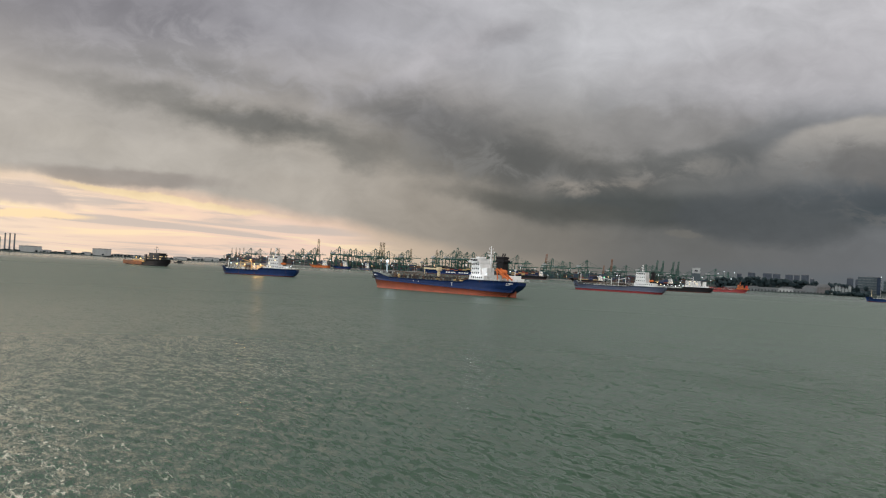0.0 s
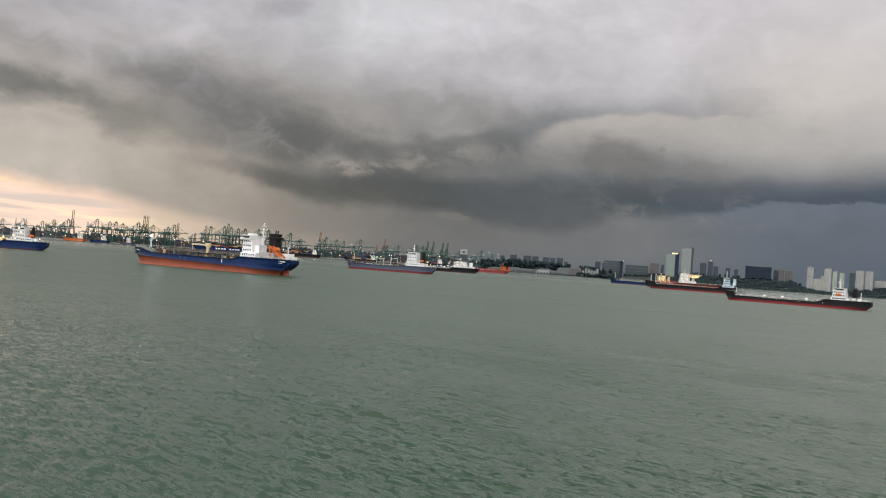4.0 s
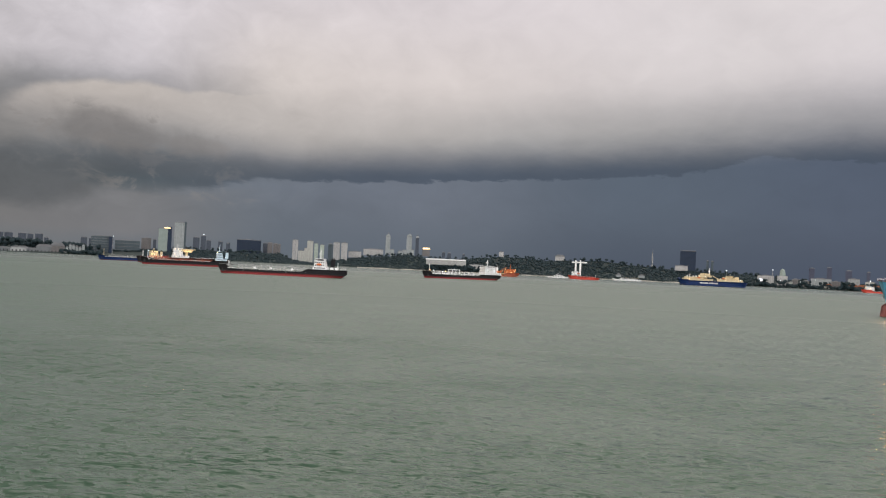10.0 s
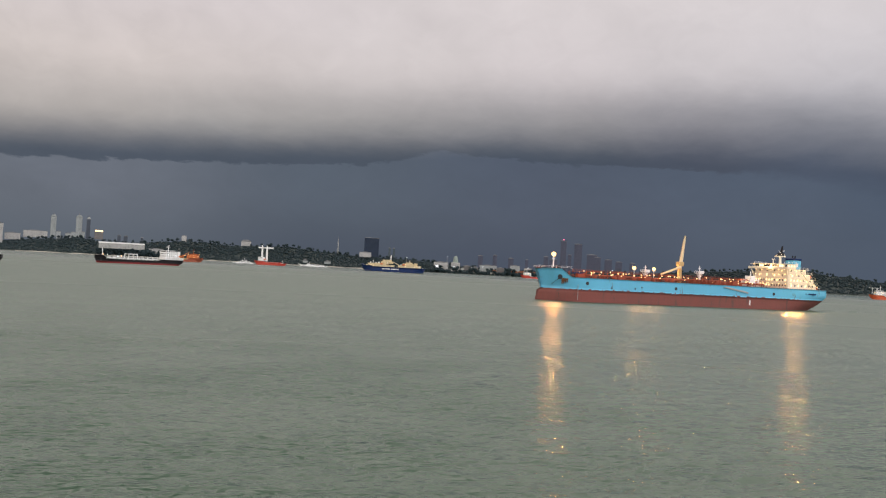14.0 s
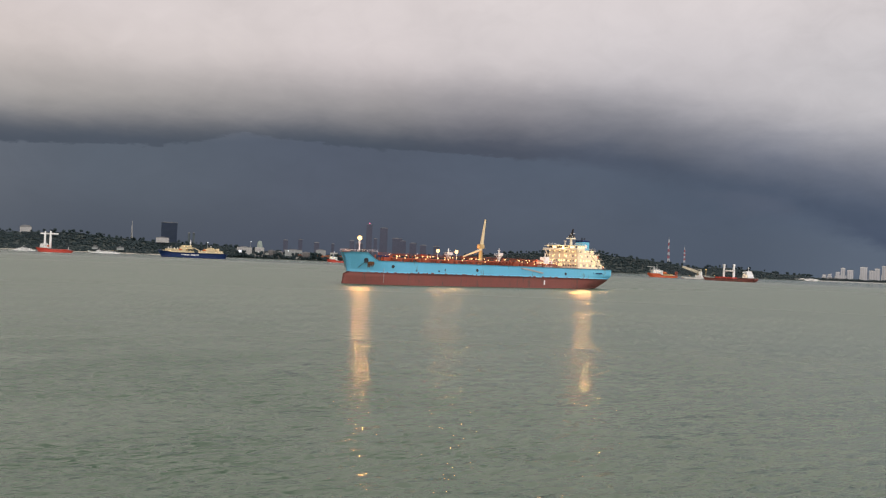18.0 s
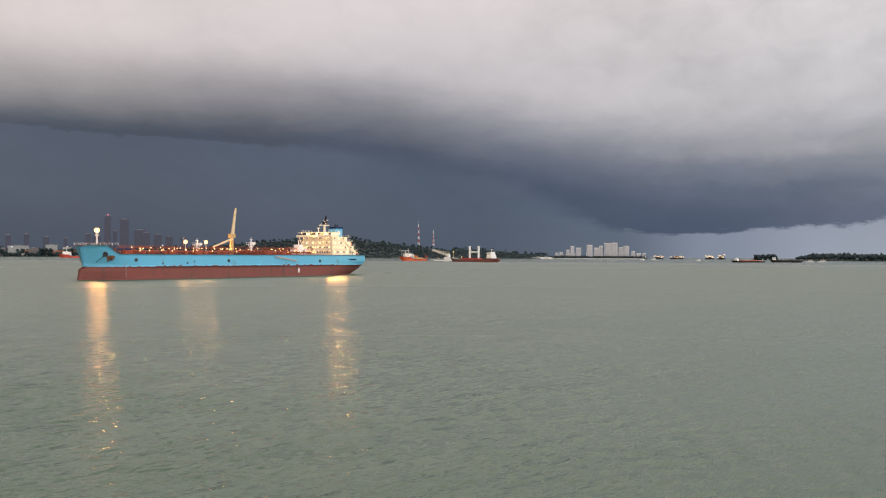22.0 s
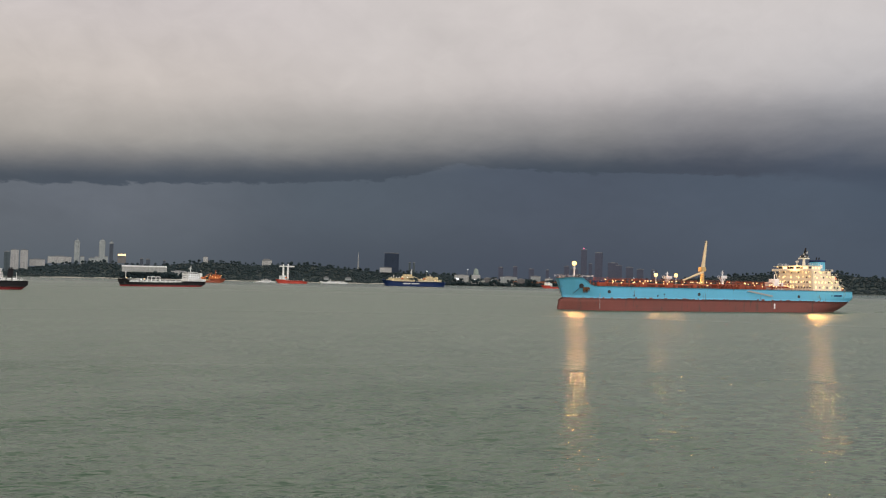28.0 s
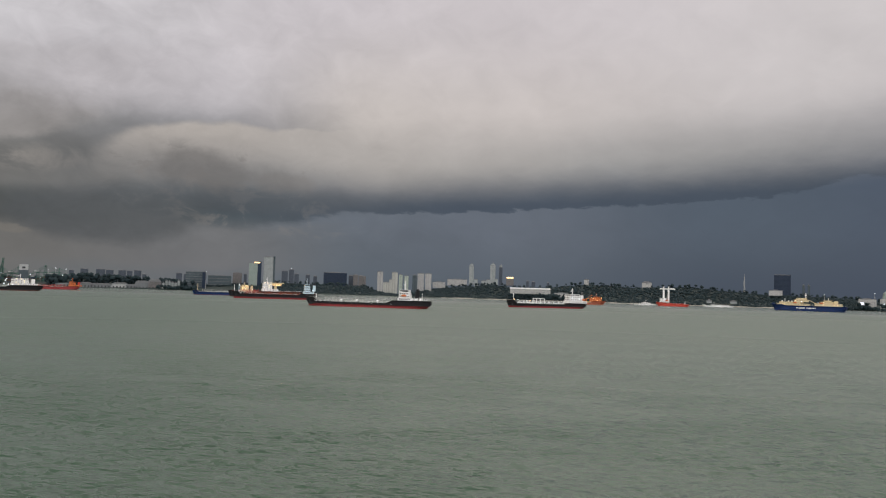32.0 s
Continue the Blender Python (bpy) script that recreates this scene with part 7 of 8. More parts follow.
def light_mast(at, h, bulb, label, r=1.0):
    t = thing("floodlight_mast", at, label, "light mast", "harbour floodlights")
    part("pole", tube(fresh(), (0, 0, 0), (0, 0, h), 0.5, 0.3), STEEL, t)
    part("crossbar", beam(fresh(), (-2, 0, h), (2, 0, h), 0.4), STEEL, t)
    part("lamp", ball(fresh(), (0, -0.5, h + 0.4), r, 10, 6), bulb, t)


def harbour_lights():
    rnd = random.Random(9)
    for i in range(74):
        az = -57.5 + 38 * (i + rnd.random()) / 74
        warm = rnd.random() < 0.3
        light_mast(on_quay(az, rnd.uniform(4, 60)), rnd.choice((9, 14, 20, 28)), LAMP_WARM if warm else LAMP_WHITE,
                   "tall quay mast with a glowing warm lamp" if warm else "tall quay mast with a glowing white lamp", rnd.uniform(0.8, 1.4))
    # the last three masts, at 3300 m, stand in for lamps on far towers
    for az, d, h in ((-14.9, 2500, 52), (-24.0, 2620, 50), (-24.4, 2640, 44), (-23.4, 2620, 48), (25.8, 2420, 36), (28.6, 2440, 44), (31.1, 2430, 22), (29.1, 2420, 16), (34.2, 2440, 24), (30.3, 2420, 14), (41.2, 3300, 62), (42.05, 3300, 58), (39.9, 3300, 36)):
        light_mast(bearing(az, d, 3), h, LAMP_WHITE, "glowing white lamp high on a shore mast or far tower", 0.9)


harbour_lights()


# ---- buildings ----
def facade(name, wall, win, dx=3.4, dz=3.1, fill=0.55, vary=0.2):
    """Rendered wall with rows of windows too far off to be told apart."""
    m = bpy.data.materials.new(name)
    m.use_nodes = True
    n = Nodes(m.node_tree)
    at = n.add("ShaderNodeTexCoord").outputs["Object"]
    s = n.add("ShaderNodeSeparateXYZ", {0: at}).outputs
    u = n.math("FRACT", n.math("DIVIDE", n.math("ADD", s[0], s[1]), dx))
    v = n.math("FRACT", n.math("DIVIDE", s[2], dz))
    a = n.math("MULTIPLY", n.math("GREATER_THAN", u, 1 - fill), n.math("MULTIPLY", n.math("GREATER_THAN", v, 0.35), n.math("LESS_THAN", v, 0.85)))
    g = n.noise(at, 0.12, 4, 0.6, 0.3)
    base = n.mix(n.step(g, 0.35, 0.7, 0.0, vary * 2), wall, tuple(c * 0.7 for c in wall))
    col = n.mix(n.math("MULTIPLY", a, 0.62), base, win)
    rg = n.math("SUBTRACT", 0.75, n.math("MULTIPLY", a, 0.5))
    bs = n.add("ShaderNodeBsdfPrincipled", {"Base Color": col, "Roughness": rg, "Specular IOR Level": 0.2})
    n.add("ShaderNodeOutputMaterial", {0: bs.outputs[0]})
    return m


# no mist in the air: distance haze is mixed into these wall colours
F_WHITE = facade("white_flats", (0.43, 0.425, 0.405), (0.10, 0.11, 0.12))
F_SEASIDE = facade("seaside_flats_render", (0.52, 0.53, 0.55), (0.20, 0.22, 0.25), 6.0, 3.1, 0.45)
F_CREAM = facade("cream_flats", (0.47, 0.47, 0.42), (0.13, 0.14, 0.14))
F_GREEN = facade("pale_green_flats", (0.44, 0.50, 0.42), (0.12, 0.14, 0.13))
F_GREY = facade("grey_office", (0.080, 0.104, 0.115), (0.034, 0.046, 0.054), 3.0, 3.6, 0.7)
F_DARK = facade("dark_glass_office", (0.021, 0.034, 0.060), (0.012, 0.020, 0.034), 3.0, 3.6, 0.75)
F_TAN = facade("tan_blocks", (0.17, 0.16, 0.155), (0.06, 0.06, 0.062))
F_GLASS = facade("green_glass_office", (0.272, 0.320, 0.288), (0.160, 0.216, 0.192), 3.0, 3.6, 0.8)
F_PALE = facade("pale_tower", (0.320, 0.344, 0.336), (0.120, 0.144, 0.152), 3.0, 3.6, 0.5)
# the farthest towers, greyed and blued most by haze in the base colour
F_MIST = facade("hazed_tower", (0.070, 0.077, 0.110), (0.052, 0.058, 0.084), 3.0, 3.4, 0.5)
F_SLATE = facade("hazed_slate_tower", (0.072, 0.086, 0.108), (0.046, 0.056, 0.070), 3.0, 3.4, 0.6)


def building(name, label, az, d, w, top, mat, dep=16.0, base=2.0, turn=0.0, cap=2.0, fins=0, ledges=0, wing=None, roof=None):
    """A block with parapet, plant room, pilasters and storey ledges."""
    b = thing(name, bearing(az, d, 0), label, "building", "", -radians(az) + radians(turn))
    h = w / 2
    part("wall", soften(box(fresh(), -h, h, 0, dep, base, top - cap), 0.3), mat, b)
    part("parapet", soften(box(fresh(), -h - 0.4, h + 0.4, -0.4, dep + 0.4, top - cap - 1.0, top - cap + 0.4), 0.15), CONCRETE if roof is None else roof, b)
    part("plant_room", soften(box(fresh(), -h * 0.45, h * 0.35, dep * 0.25, dep * 0.75, top - cap + 0.4, top), 0.2), CONCRETE, b)
    for i in range(fins):
        x = -h + w * (i + 0.5) / fins
        part("pilaster", box(fresh(), x - w * 0.05, x + w * 0.05, -0.9, 0.3, base, top - cap - 0.8), mat, b)
    for i in range(ledges):
        z = base + (top - cap - base) * (i + 1) / (ledges + 1)
        part("storey_ledge", box(fresh(), -h - 0.25, h + 0.25, -0.5, dep + 0.25, z - 0.35, z + 0.35), mat if mat is F_DARK else CONCRETE, b)
    if wing:
        x0, x1, zt = wing
        part("side_wing", soften(box(fresh(), x0, x1, 1.0, dep - 1, base, zt), 0.3), mat, b)
    return b


def city():
    # blocks over the port's eastern end and the low town
    b = building("framed_office", "dark office block with a white framed opening on top", -25.79, 2640, 25, 62, F_GREY, base=4, cap=1)
    part("frame_panel", soften(box(fresh(), -12, 12, -0.8, 0.2, 44, 60), 0.3), SHED, b)
    part("frame_opening", box(fresh(), -4.5, 4.5, -1.0, -0.7, 49, 54), GLASS, b)
    for az, w, t in ((-22.35, 22, 58), (-21.4, 26, 58), (-20.85, 22, 57), (-20.1, 22, 57), (-19.65, 16, 56), (-19.17, 21, 58), (-18.75, 12, 46), (-23.1, 14, 52), (-16.6, 18, 54),
                     (-16.15, 15, 52)):
        building("housing_slab", "grey housing block above the trees", az, 2980, w * 1.08, t + 4, F_SLATE, base=20, fins=2)
    for az, w, t, mat in ((-22.2, 34, 15, OLD_SHED), (-21.3, 62, 13, OLD_SHED), (-20.2, 44, 17, SHED), (-19.5, 30, 13, OLD_SHED), (-18.85, 40, 24, OLD_SHED), (-18.1, 36, 30, F_TAN), (-23.4, 52, 11, OLD_SHED)):
        b = thing("warehouse", bearing(az, 2500, 0), "low pale warehouse on the waterfront", "building", "waterfront warehouses", -radians(az))
        part("wall", box(fresh(), -w / 2, w / 2, 0, 30, 1, t * 0.72), mat, b)
        part("roof", prism(fresh(), ((-w / 2 - 1, t * 0.72), (w / 2 + 1, t * 0.72), (w * 0.3, t), (-w * 0.3, t)), -1, 31), CONCRETE, b)
        for i in range(int(w / 9)):
            part("loading_door", box(fresh(), -w / 2 + 3 + i * 9, -w / 2 + 7 + i * 9, -0.3, 0.1, 1.4, 6.5), DARK, b)
    for i in range(6):
        building("white_chalet", "small white gabled block by the water", -17.55 + i * 0.19, 2500 + (i % 2) * 30, 7.0, 22 + (i * 7) % 9, F_PALE, dep=9, cap=3)
    building("grey_office_slab", "broad grey-green office slab", -15.53, 2560, 58, 58, F_GREY, ledges=6, base=5)
    building("dark_lift_tower", "narrow dark glass tower beside the slab", -15.0, 2545, 11, 58, F_DARK, dep=12, base=5)
    building("terrace_block", "long flat-roofed grey block", -14.01, 2650, 70, 50, F_GREY, ledges=3, base=10)
    building("tan_office", "tan office block among trees", -12.87, 2700, 28, 61, F_TAN, base=20)
    building("low_tan_office", "slim grey block among trees", -12.35, 2700, 9, 58, F_SLATE, base=20)
    b = building("green_glass_tower", "green glass tower with a dark end wall", -11.85, 2600, 26, 90, F_GLASS, dep=18, base=20, cap=1)
    part("end_wall", soften(box(fresh(), 13.1, 24.5, -0.5, 16, 20, 94), 0.3), F_DARK, b)
    part("roof_sign", box(fresh(), 3, 20, -0.9, -0.6, 89, 92), LIT_WARM, b, "lit sign panel on the roof")
    b = building("pale_high_rise", "tall pale high-rise with a darker side strip", -10.85, 2600, 28, 111, F_PALE, dep=20, base=20, fins=2)
    part("side_strip", soften(box(fresh(), 14.2, 20, 2, 18, 20, 112), 0.3), F_GREY, b)
    for az, w, t in ((-9.75, 20, 74), (-9.3, 16, 80), (-8.95, 15, 66), (-8.2, 14, 64), (-7.7, 12, 60), (-5.24, 18, 66), (-4.55, 12, 58)):
        b = building("office_block", "slate-grey office block beyond the hill", az, 2800, w, t, F_SLATE, base=30)
        if az == -9.3:
            part("roof_light", ball(fresh(), (0, 2, t + 1.5), 1.2, 8, 5), LAMP_WHITE, b)
    b = building("broad_dark_slab", "broad dark-blue slab block", -6.34, 2750, 76, 73, F_DARK, base=25, ledges=5)
    for az, w, t in ((-4.95, 16, 68), (-4.6, 14, 66), (-4.35, 10, 64)):
        building("pink_block", "pale pinkish block on the ridge", az, 2760, w, t, F_TAN, base=30, fins=2)
    for az, w, t, mat, nm in ((-3.27, 18, 80, F_WHITE, "white"), (-2.82, 22, 46, F_CREAM, "cream"), (-2.26, 19, 79, F_CREAM, "cream"), (-1.85, 12, 72, F_GREEN, "pale green"),
                              (-1.45, 13, 68, F_GREEN, "pale green"), (-2.55, 9, 55, F_CREAM, "cream"), (-0.88, 15, 72, F_GREY, "grey"), (-0.46, 21, 78, F_WHITE, "white"),
                              (0.06, 20, 78, F_WHITE, "white")):
        building("residential_tower", nm + " residential tower above the shoreline trees", az, 2600, w * 0.96, 13 + (t - 13) * 0.963, mat, base=8, fins=3, dep=14)
    building("low_white_block", "low white block on the hill", 0.8, 2640, 40, 51, F_WHITE, base=30)
    building("long_white_slab", "long white hilltop slab", 2.05, 2700, 64, 62, F_WHITE, base=40, fins=8)
    for az, w, t in ((3.03, 15, 113), (4.5, 17, 116), (5.05, 11, 112)):
        b = building("slender_tower", "slender pale tower rising from the wooded hill", az, 2700, w, t - 6, F_PALE if az < 5 else F_SLATE, dep=14, base=45, fins=2)
        part("spire", tube(fresh(), (0, 7, t - 6), (0, 7, t + 4), 1.6, 0.3), CONCRETE, b)
        part("crown", prism(fresh(), ((-w / 2, t - 8), (w / 2, t - 8), (w * 0.2, t - 1), (-w * 0.3, t - 3)), 1, 13), F_PALE, b)
    for az, w, t in ((3.35, 12, 64), (3.9, 16, 60), (4.2, 14, 64), (4.75, 10, 66)):
        building("hill_block", "pale block half hidden by trees", az, 2700, w, t, F_PALE, base=40)
    b = building("lit_top_block", "low block with a glowing yellow top", 5.69, 2700, 24, 73, F_TAN, base=45)
    part("lit_panel", box(fresh(), -11, 11, -1, -0.7, 68, 72.5), LIT_WARM, b)
    for az, w, t in ((6.9, 10, 66), (7.3, 12, 64), (8.3, 8, 62)):
        building("far_block", "distant slate block behind the woods", az, 2850, w, t, F_SLATE, base=40)
    b = building("waterfront_hotel", "long white waterfront hotel behind trees", 7.1, 2370, 112, 35, F_WHITE, dep=20, base=19, fins=12, cap=1)
    part("canopy", soften(box(fresh(), -58, 57, -2, 22, 32.5, 36), 0.2), WHITE, b)
    building("low_pavilion", "low white pavilion in the trees", 9.2, 2380, 40, 26, F_WHITE, base=12)
    b = building("hilltop_house", "white house on the hill crest", 14.9, 2640, 30, 66, F_WHITE, base=48)
    part("roof", prism(fresh(), ((-16, 64), (16, 64), (8, 69), (-8, 69)), -1, 17), CONCRETE, b)
    building("hilltop_lodge", "pale lodge on the hill crest", 10.9, 2640, 14, 72, F_WHITE, base=50)
    building("dark_office_tower", "broad near-black office tower", 23.35, 2650, 46, 99, F_DARK, dep=30, base=35, cap=1, ledges=3)
    building("white_podium", "low white podium in front of the dark tower", 22.95, 2560, 36, 52, F_WHITE, base=35)
    for az in (24.6, 24.9):
        building("grey_twin", "pair of slim grey blocks", az, 2800, 7, 74, F_GREY, base=40)
    for az, w in ((18.9, 14), (20.4, 18)):
        b = building("shore_villa", "low white villa among shore trees", az, 2385, w, 20 - (w % 5), F_PALE, dep=10, base=8)
        part("roof", prism(fresh(), ((-w / 2 - 1, 15), (w / 2 + 1, 15), (0, 19)), -1, 11), CONCRETE, b)
    b = building("lit_hall", "white hall with a bright lit front", 28.2, 2420, 42, 33, F_WHITE, base=6, fins=5)
    part("lit_front", box(fresh(), -17, -8, -1.2, -0.9, 16, 22), glow("lit_front", (0.9, 0.92, 1.0), 1.6), b, "brightly lit white front")
    b = thing("domed_tower", bearing(29.2, 2460, 0), "green and white bullet-shaped glass tower", "building", "", -radians(29.2))
    prof = [(8, 5), (8, 34), (7.6, 40), (6.4, 46), (4.2, 50), (0.5, 52)]
    bm = fresh()
    rings = [[bm.verts.new((r * math.cos(t), r * math.sin(t) + 11, z)) for t in (2 * math.pi * i / 20 for i in range(20))] for r, z in prof]
    for p, q in zip(rings, rings[1:]):
        for i in range(20):
            bm.faces.new((p[i], p[(i + 1) % 20], q[(i + 1) % 20], q[i])).smooth = True
    part("shell", bm, F_GLASS, b)
    part("podium", soften(box(fresh(), -13, 13, -1, 22, 3, 32), 0.4), F_WHITE, b)
    for az, w, t, mat in ((30.0, 24, 36, F_TAN), (30.6, 22, 32, F_TAN), (31.45, 60, 42, F_PALE), (33.3, 34, 46, F_PALE), (32.3, 26, 34, F_TAN), (34.2, 26, 38, F_CREAM), (29.7, 14, 26, F_CREAM)):
        building("harbour_block", "pale low-rise block by the harbour", az, 2470, w * 0.85, t * 0.74, mat, base=6, fins=3)
    for az, w in ((33.2, 30), (33.9, 34), (31.8, 24), (34.5, 26)):
        b = thing("shed", bearing(az, 2440, 0), "low shed with a terracotta roof", "building", "harbour sheds", -radians(az))
        part("wall", box(fresh(), -w / 2, w / 2, 0, 14, 2, 11), F_CREAM, b)
        part("roof", prism(fresh(), ((-w / 2 - 1, 11), (w / 2 + 1, 11), (w / 2 - 4, 17), (-w / 2 + 4, 17)), -1, 15), ROOF_TILE, b)
    for az, w, t in ((30.9, 16, 66), (31.9, 14, 70), (33.0, 18, 62), (34.1, 10, 60), (36.55, 20, 132), (37.0, 12, 84), (37.55, 26, 122), (38.5, 34, 88), (38.9, 20, 80),
                     (39.6, 24, 74), (40.3, 22, 68), (41.2, 18, 66), (35.4, 16, 74), (35.9, 26, 66)):
        b = building("misty_high_rise", "far-off slate high-rise with rain haze in its colour", az, 3300, w * 1.15, 13 + (t - 13) * 1.15, F_MIST, base=10)
        if t == 132:
            part("warning_light", ball(fresh(), (0, 4, 13 + (t - 13) * 1.15 + 2), 2.2, 8, 6), LAMP_RED, b, "red aircraft warning light")
    # eastern flats
    for az, w, t in ((66.45, 14, 34), (66.75, 14, 40), (67.2, 16, 43), (67.5, 18, 48), (67.9, 20, 52), (68.65, 23, 53), (69.1, 18, 53), (69.4, 16, 57), (69.85, 24, 59), (70.3, 26, 61), (70.75, 18, 56),
                     (71.1, 20, 57), (71.55, 18, 30), (71.9, 20, 28), (72.25, 14, 26)):
        building("seaside_flats", "white seaside apartment block with stepped roofline", az, 2880, w * (0.86 if t > 50 else 0.7), t * (0.92, 0.80, 0.87, 0.74)[int(az * 7) % 4] - (6 if az < 67.3 else 0), F_SEASIDE, base=4, fins=2, dep=18, roof=WHITE, wing=(-w * 0.5, w * 0.46, t * 0.42))
    b = building("beach_club", "low white beach pavilion", 66.9, 2840, 60, 12, F_WHITE, base=3)
    # western shore
    for az, w, t in ((-69.3, 60, 20), (-68.4, 26, 11), (-67.2, 18, 13), (-66.1, 24, 11), (-65.2, 52, 23), (-64.2, 30, 10), (-63.0, 40, 9), (-61.9, 36, 10), (-60.4, 40, 11), (-59.3, 36, 13), (-58.4, 44, 14),
                     (-72.5, 80, 16)):
        building("western_works", "long pale industrial shed on the western shore", az, 2660, w, t, SHED, base=1, dep=24, cap=1)
    for az in (-70.72, -70.46, -70.2, -71.0):
        t = thing("power_chimney", bearing(az, 2720, 2), "tall slender grey power-station chimney", "chimney", "power-station chimneys")
        h = 51 if az != -71.0 else 40
        part("stack", tube(fresh(), (0, 0, 0), (0, 0, h), 2.6, 1.9, 14), CONCRETE, t)
        part("stack_cap", tube(fresh(), (0, 0, h - 2), (0, 0, h), 2.3, 2.2, 14), DARK, t)


city()


def radio_mast(az, d, base, top, w, banded=True):
    t = thing("radio_mast", bearing(az, d, 0), "red and white lattice radio mast on the hill" if banded else "slender pale lattice mast on the hill", "mast", "radio masts")
    n = 7
    for i in range(n):
        z0, z1 = base + (top - base) * i / n, base + (top - base) * (i + 1) / n
        w0 = w * (1 - 0.75 * i / n)
        part("mast_section", lattice((0, 0, z0), (0, 0, z1), w0, w0 * 0.9, 3, 0.42), (RED if i % 2 else WHITE) if banded else STEEL, t)
    part("antenna", tube(fresh(), (0, 0, top), (0, 0, top + 8), 0.3), STEEL, t)


radio_mast(56.92, 2620, 40, 108, 4.6)
radio_mast(57.95, 2620, 40, 84, 3.6)
radio_mast(21.06, 2600, 44, 88, 3.4, False)


# ---- lit ships and rigs off the eastern point ----
def lit_rig(az, w, h):
    t = thing("lit_work_barge", bearing(az, 2950, 0), "distant work barge hung with warm lamps", "barge", "distant work barges", -radians(az))
    part("hull", soften(box(fresh(), -w / 2, w / 2, -5, 5, -0.5, 4), 0.3), BLACK, t)
    part("deck_house", soften(box(fresh(), -w * 0.3, w * 0.2, -3, 3, 4, h * 0.6), 0.3), DARK, t)
    part("derrick", lattice((w * 0.3, 0, 4), (w * 0.3, 0, h), 2.4, 1.2, 4, 0.35), STEEL, t)
    rnd = random.Random(int(az * 10))
    for i in range(8):
        share("lamp", RIG_LAMP, t, (-w * 0.45 + w * 0.9 * i / 7, -5.2, 6 + rnd.random() * (h - 8)))


RIG_LAMP = mesh(ball(fresh(), (0, 0, 0), 1.2, 8, 5), "bulb", LAMP_WARM)
for az, w, h in ((73.2, 32, 14), (74.4, 45, 17), (76.45, 28, 14), (77.2, 25, 18)):
    lit_rig(az, w, h)


# ---- container ships and coasters alongside the quay ----
def quay_ship(az0, az1, label, hull, bottom, deck, house_mat, stacks, out=26):
    a, b = on_quay(az0, -out), on_quay(az1, -out)
    s = Ship("moored_cargo_ship", label, "ship", (math.degrees(math.atan2(a.x, a.y)), a.length), (math.degrees(math.atan2(b.x, b.y)), b.length), 24, deck, 1.0, hull, bottom, castle=3, rake=7)
    L = s.L
    house(s, -L / 2 + 12, -L / 2 + 24, 10, deck, 5, 3.0, house_mat, shrink=0.5, lit=0.3)
    rnd = random.Random(int(L))
    mats = (NAVY, DECK_RED, GREY_BLUE, BUFF, BLACK)
    for i in range(stacks):
        x = -L / 2 + 28 + (L - 52) * i / stacks
        for k in range(rnd.randint(2, 4)):
            s.add("container", soften(box(fresh(), x, x + (L - 52) / stacks - 1, -10, 10, deck + 0.5 + k * 2.7, deck + 3.1 + k * 2.7), 0.08), rnd.choice(mats))
    return s


s = quay_ship(-44.0, -39.4, "navy container ship moored at the quay", NAVY, RED_HULL, 12, WHITE, 12)
lettering(s, -30, 40, 5.5, 3.6, WHITE, 9, 12.2)
quay_ship(-38.6, -35.6, "dark container ship moored at the quay", BLACK, RED_HULL, 10, WHITE, 8)
quay_ship(-51.9, -50.5, "rust-orange coaster moored at the quay", ORANGE, RED_HULL, 8, WHITE, 3)
quay_ship(-50.4, -49.1, "navy coaster moored at the quay", NAVY, RED_HULL, 8, WHITE, 3)
quay_ship(-48.6, -47.6, "grey coaster moored at the quay", GREY_BLUE, RED_HULL, 6, WHITE, 2)
quay_ship(-34.0, -31.6, "low black cargo ship moored at the quay", BLACK, RED_HULL, 6, WHITE, 4)
quay_ship(-29.6, -27.0, "dark cargo ship moored at the quay", BLACK, RED_HULL, 8, WHITE, 5)


# ---- own deck and post ----
def post_material():
    m = bpy.data.materials.new("thick_cream_paint")
    m.use_nodes = True
    n = Nodes(m.node_tree)
    at = n.add("ShaderNodeTexCoord").outputs["Object"]
    grain = n.noise(at, 55.0, 4, 0.6)
    blot = n.noise(at, 7.0, 4, 0.6, 0.3)
    vor = n.add("ShaderNodeTexVoronoi", {"Vector": at, "Scale": 70.0}).outputs["Distance"]
    bub = n.step(vor, 0.17, 0.02)
    col = n.mix(n.step(blot, 0.35, 0.7), (0.33, 0.325, 0.265), (0.26, 0.255, 0.195))
    stain = n.noise(n.add("ShaderNodeMapping", {0: at, 3: (1, 1, 0.25)}).outputs[0], 16.0, 5, 0.7)
    col = n.mix(n.math("MULTIPLY", n.step(stain, 0.62, 0.75), 0.5), col, (0.24, 0.18, 0.10))
    hgt = n.math("ADD", n.math("MULTIPLY", grain, 1.3), n.math("ADD", bub, n.math("MULTIPLY", blot, 0.8)))
    b = n.add("ShaderNodeBump", {"Strength": 0.22, "Distance": 0.003, "Height": hgt})
    bs = n.add("ShaderNodeBsdfPrincipled", {"Base Color": col, "Roughness": 0.38, "Normal": b.outputs[0]})
    n.add("ShaderNodeOutputMaterial", {0: bs.outputs[0]})
    return m


POST_PAINT = post_material()
CHIP = material("rusty_paint_chip", (0.12, 0.09, 0.055), 0.9, vary=0.4, size=0.01, second=(0.16, 0.10, 0.05))


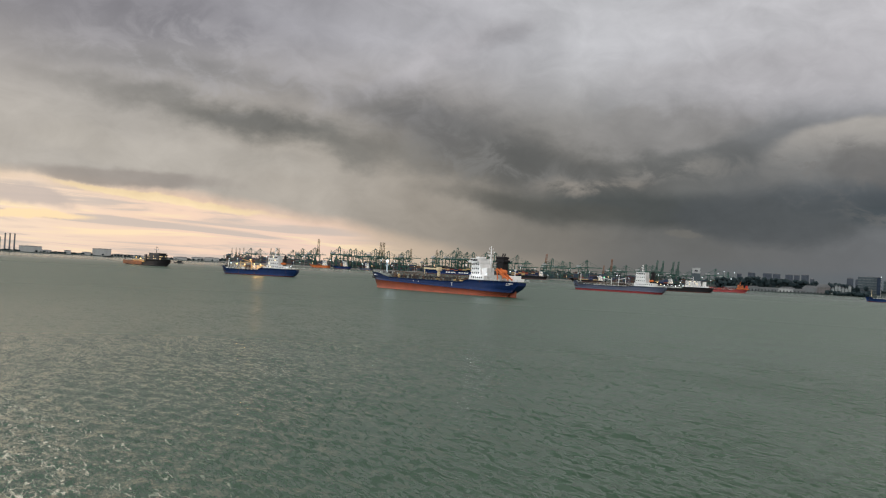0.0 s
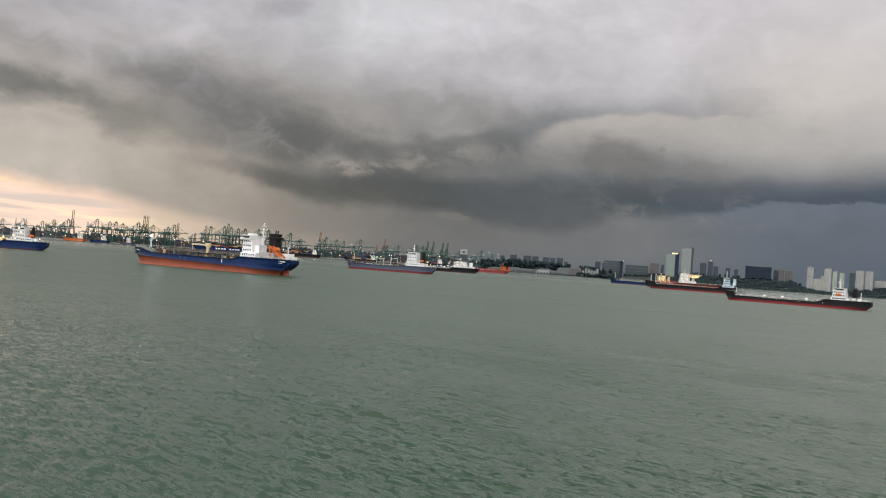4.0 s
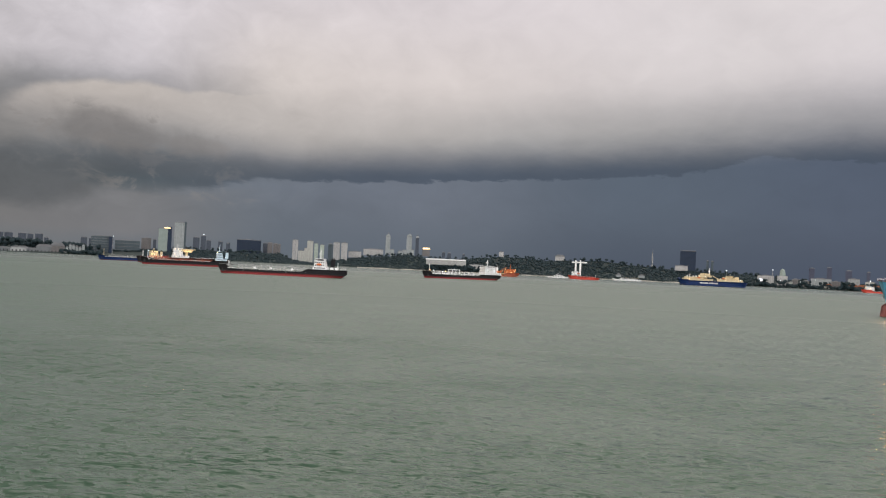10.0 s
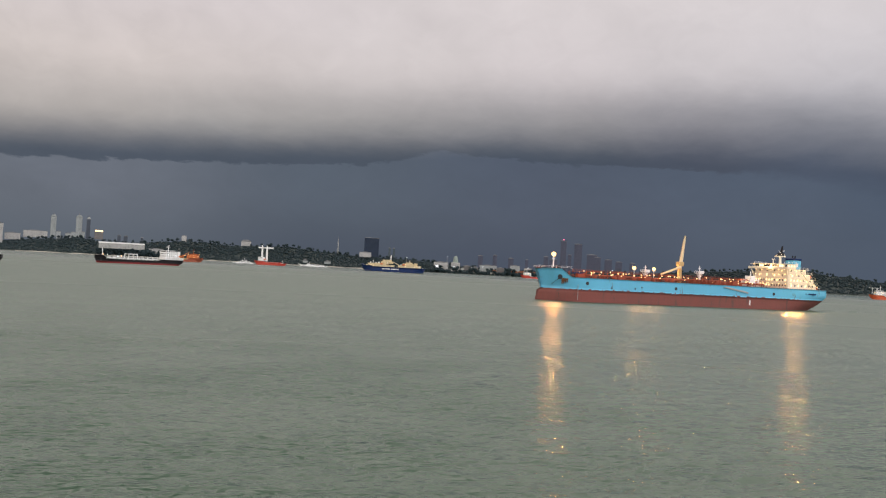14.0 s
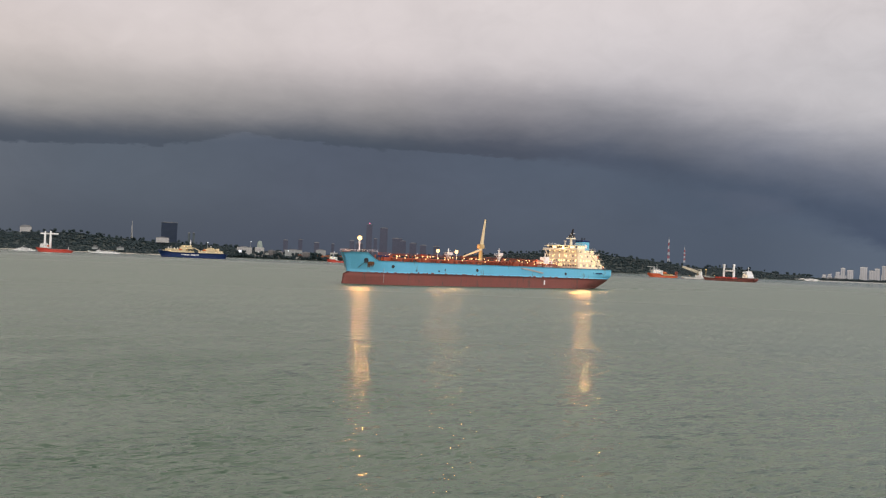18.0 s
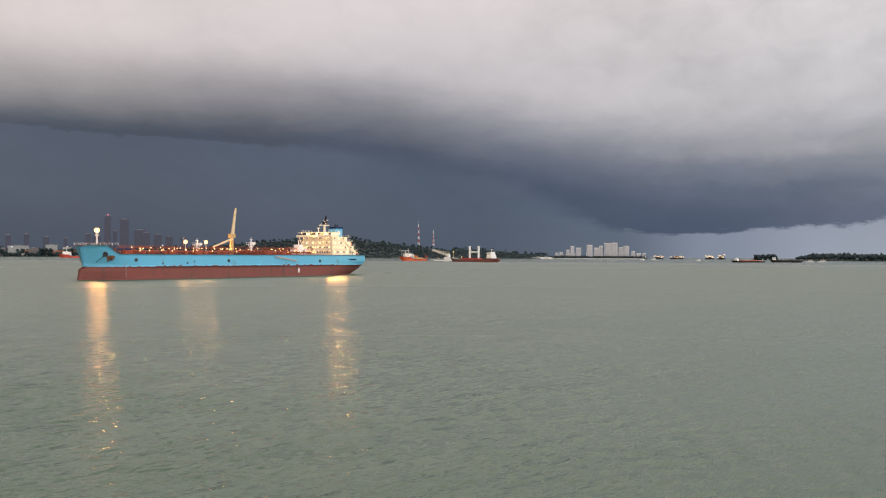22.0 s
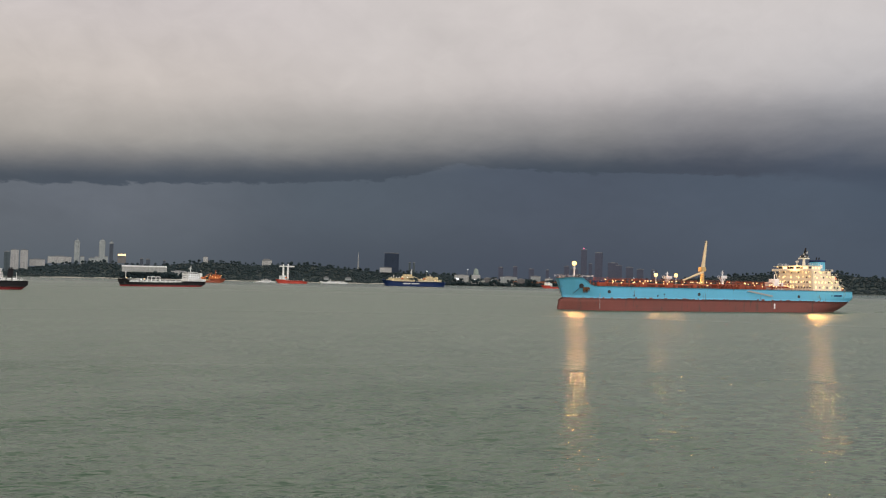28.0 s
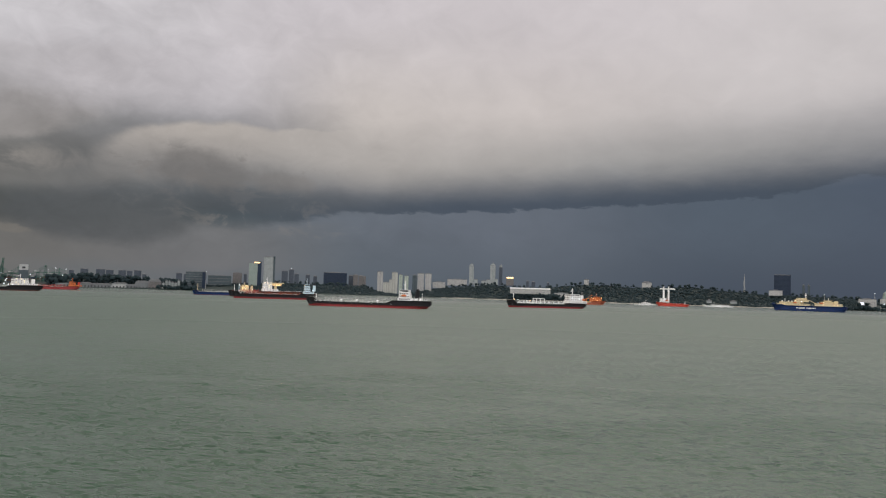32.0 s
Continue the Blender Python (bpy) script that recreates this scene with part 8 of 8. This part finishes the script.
def own_post():
    """The cream-painted post beside the viewer: a leaning, slightly tapered pipe with a weld seam."""
    post = thing("ship_post", (0.0, 0.0, 11.4), "thick cream-painted steel post with weld seam and chips", "post")
    # axis through two points, as bearings at 1.1 m
    foot = bearing(89.6, 1.10, 0.0)
    top = bearing(102.6, 1.10, 2.6)
    bm = fresh()
    seg, rows = 64, 260
    rings = []
    for k in range(rows + 1):
        f = k / rows
        z = 2.6 * f
        c = foot.lerp(top, f)
        r = 0.172 - 0.012 * f + 0.0028 * math.sin(math.pi * min(1, max(0, (f - 0.36) / 0.36)))
        if f > 0.722:
            r -= 0.009 * min(1, (f - 0.722) / 0.045)
        r += 0.0022 * math.exp(-((f - 0.715) / 0.005) ** 2)
        rings.append([bm.verts.new((c.x + r * math.cos(t), c.y + r * math.sin(t), z)) for t in (2 * math.pi * i / seg for i in range(seg))])
    for p, q in zip(rings, rings[1:]):
        for i in range(seg):
            bm.faces.new((p[i], p[(i + 1) % seg], q[(i + 1) % seg], q[i])).smooth = True
    bm.faces.new(rings[0][::-1])
    bm.faces.new(rings[-1])
    part("post_shaft", bm, POST_PAINT, post)
    part("base_flange", soften(tube(fresh(), foot, foot + Vector((0, 0, 0.03)), 0.26, seg=32), 0.006), POST_PAINT, post)
    # chips, pits and blisters in the paint

    def on_post(az, el):
        """Where the viewer's line of sight at a bearing and height angle meets the shaft."""
        d = 0.6
        while d < 1.6:
            p = bearing(az, d, d * math.tan(radians(el))) + Vector((0, 0, 1.6))
            c = foot.lerp(top, p.z / 2.6)
            if math.hypot(p.x - c.x, p.y - c.y) <= 0.172 - 0.012 * p.z / 2.6 + 0.0028 * math.sin(math.pi * min(1, max(0, (p.z / 2.6 - 0.36) / 0.36))):
                break
            d += 0.0005
        return p

    def fleck(name, az, el, w, h, mat, thick=0.0012):
        k = ball(fresh(), (0, 0, 0), 1.0, 9, 6)
        p = on_post(az, el)
        out = Vector((-math.sin(radians(az)), -math.cos(radians(az)), 0))
        side = Vector((out.y, -out.x, 0))
        for v in k.verts:
            n = 1 + 0.35 * math.sin(v.co.x * 5 + az * 7) * math.cos(v.co.z * 4 + el * 9)
            v.co = p + side * (v.co.x * w * n) + Vector((0, 0, v.co.z * h * n)) + out * (v.co.y * thick)
        part(name, k, mat, post)

    rnd = random.Random(2)
    for i in range(26):
        f = i / 25
        fleck("paint_chip", 88.6 + 2.75 * f + rnd.uniform(-0.08, 0.08), -12.85 - 1.55 * f ** 0.8 + rnd.uniform(-0.12, 0.12), rnd.uniform(0.0015, 0.0042), rnd.uniform(0.0012, 0.003), CHIP)
    for i in range(16):
        fleck("paint_chip", 89.55 + rnd.gauss(0, 0.28), -13.8 + rnd.gauss(0, 0.3), rnd.uniform(0.002, 0.0065), rnd.uniform(0.002, 0.005), CHIP)
    for az, el, r in ((89.9, -12.2, 0.0010), (90.5, -12.0, 0.0010)):
        fleck("paint_pit", az, el, r, r, CHIP, 0.0006)
    for i in range(6):
        fleck("paint_pit", rnd.uniform(89.2, 92.0), rnd.uniform(-12, 3), rnd.uniform(0.0006, 0.0011), rnd.uniform(0.0005, 0.0012), CHIP, 0.0005)
    for az, el in ((88.54, -6.2), (88.9, -9.8), (89.5, -9.9), (90.8, -3.0), (90.2, 2.4)):
        fleck("paint_blister", az, el, 0.004, 0.0032, POST_PAINT, 0.0014)
    return post


own_post()
bm = box(fresh(), -14, 14, -7, 0.35, 11.2, 11.4)
bmesh.ops.rotate(bm, verts=bm.verts, cent=(0, 0, 0), matrix=Matrix.Rotation(radians(-10), 3, "Z"))
tagged(new("floor", mesh(bm, "floor", DECK_GREY)), "grey steel deck of the viewer's own ship", "deck", kind="structure")
bm = box(fresh(), -14, 14, -7, 0.30, -1.5, 11.19)
bmesh.ops.rotate(bm, verts=bm.verts, cent=(0, 0, 0), matrix=Matrix.Rotation(radians(-10), 3, "Z"))
tagged(new("wall_hull", mesh(bm, "own_hull", BLACK)), "black hull side under the viewer's deck", "hull", kind="structure")


WALL_PAINT = material("olive_bulkhead_paint", (0.20, 0.20, 0.15), 0.5, vary=0.15, size=0.8)
# out of view: enclosure added to keep light off the post's right side
for nm, dims, lab in (("wall_bulkhead", (-14, 14, -2.3, -2.2, 11.4, 14.0), "unseen steel bulkhead added behind the viewer"),
                      ("ceiling", (-14, 14, -2.3, 0.32, 14.0, 14.12), "unseen steel deck added above the viewer"),
                      ("wall_end", (2.2, 2.3, -2.2, 0.25, 11.4, 14.0), "unseen cross wall added to shade the post"),
                      ("wall_far_end", (-2.7, -2.6, -2.2, 0.25, 11.4, 14.0), "second unseen cross wall added to shade the post")):
    bm = box(fresh(), *dims)
    bmesh.ops.rotate(bm, verts=bm.verts, cent=(0, 0, 0), matrix=Matrix.Rotation(radians(-10), 3, "Z"))
    tagged(new(nm, mesh(bm, nm, WALL_PAINT)), lab, "wall", kind="structure")


# ---- what moves ----
def motions():
    walk(sea, [(0.0, pose(0, 0, 0)), (16.0, pose(-3.0, -9.0, 0)), (32.0, pose(-6.0, -18.0, 0))])


motions()
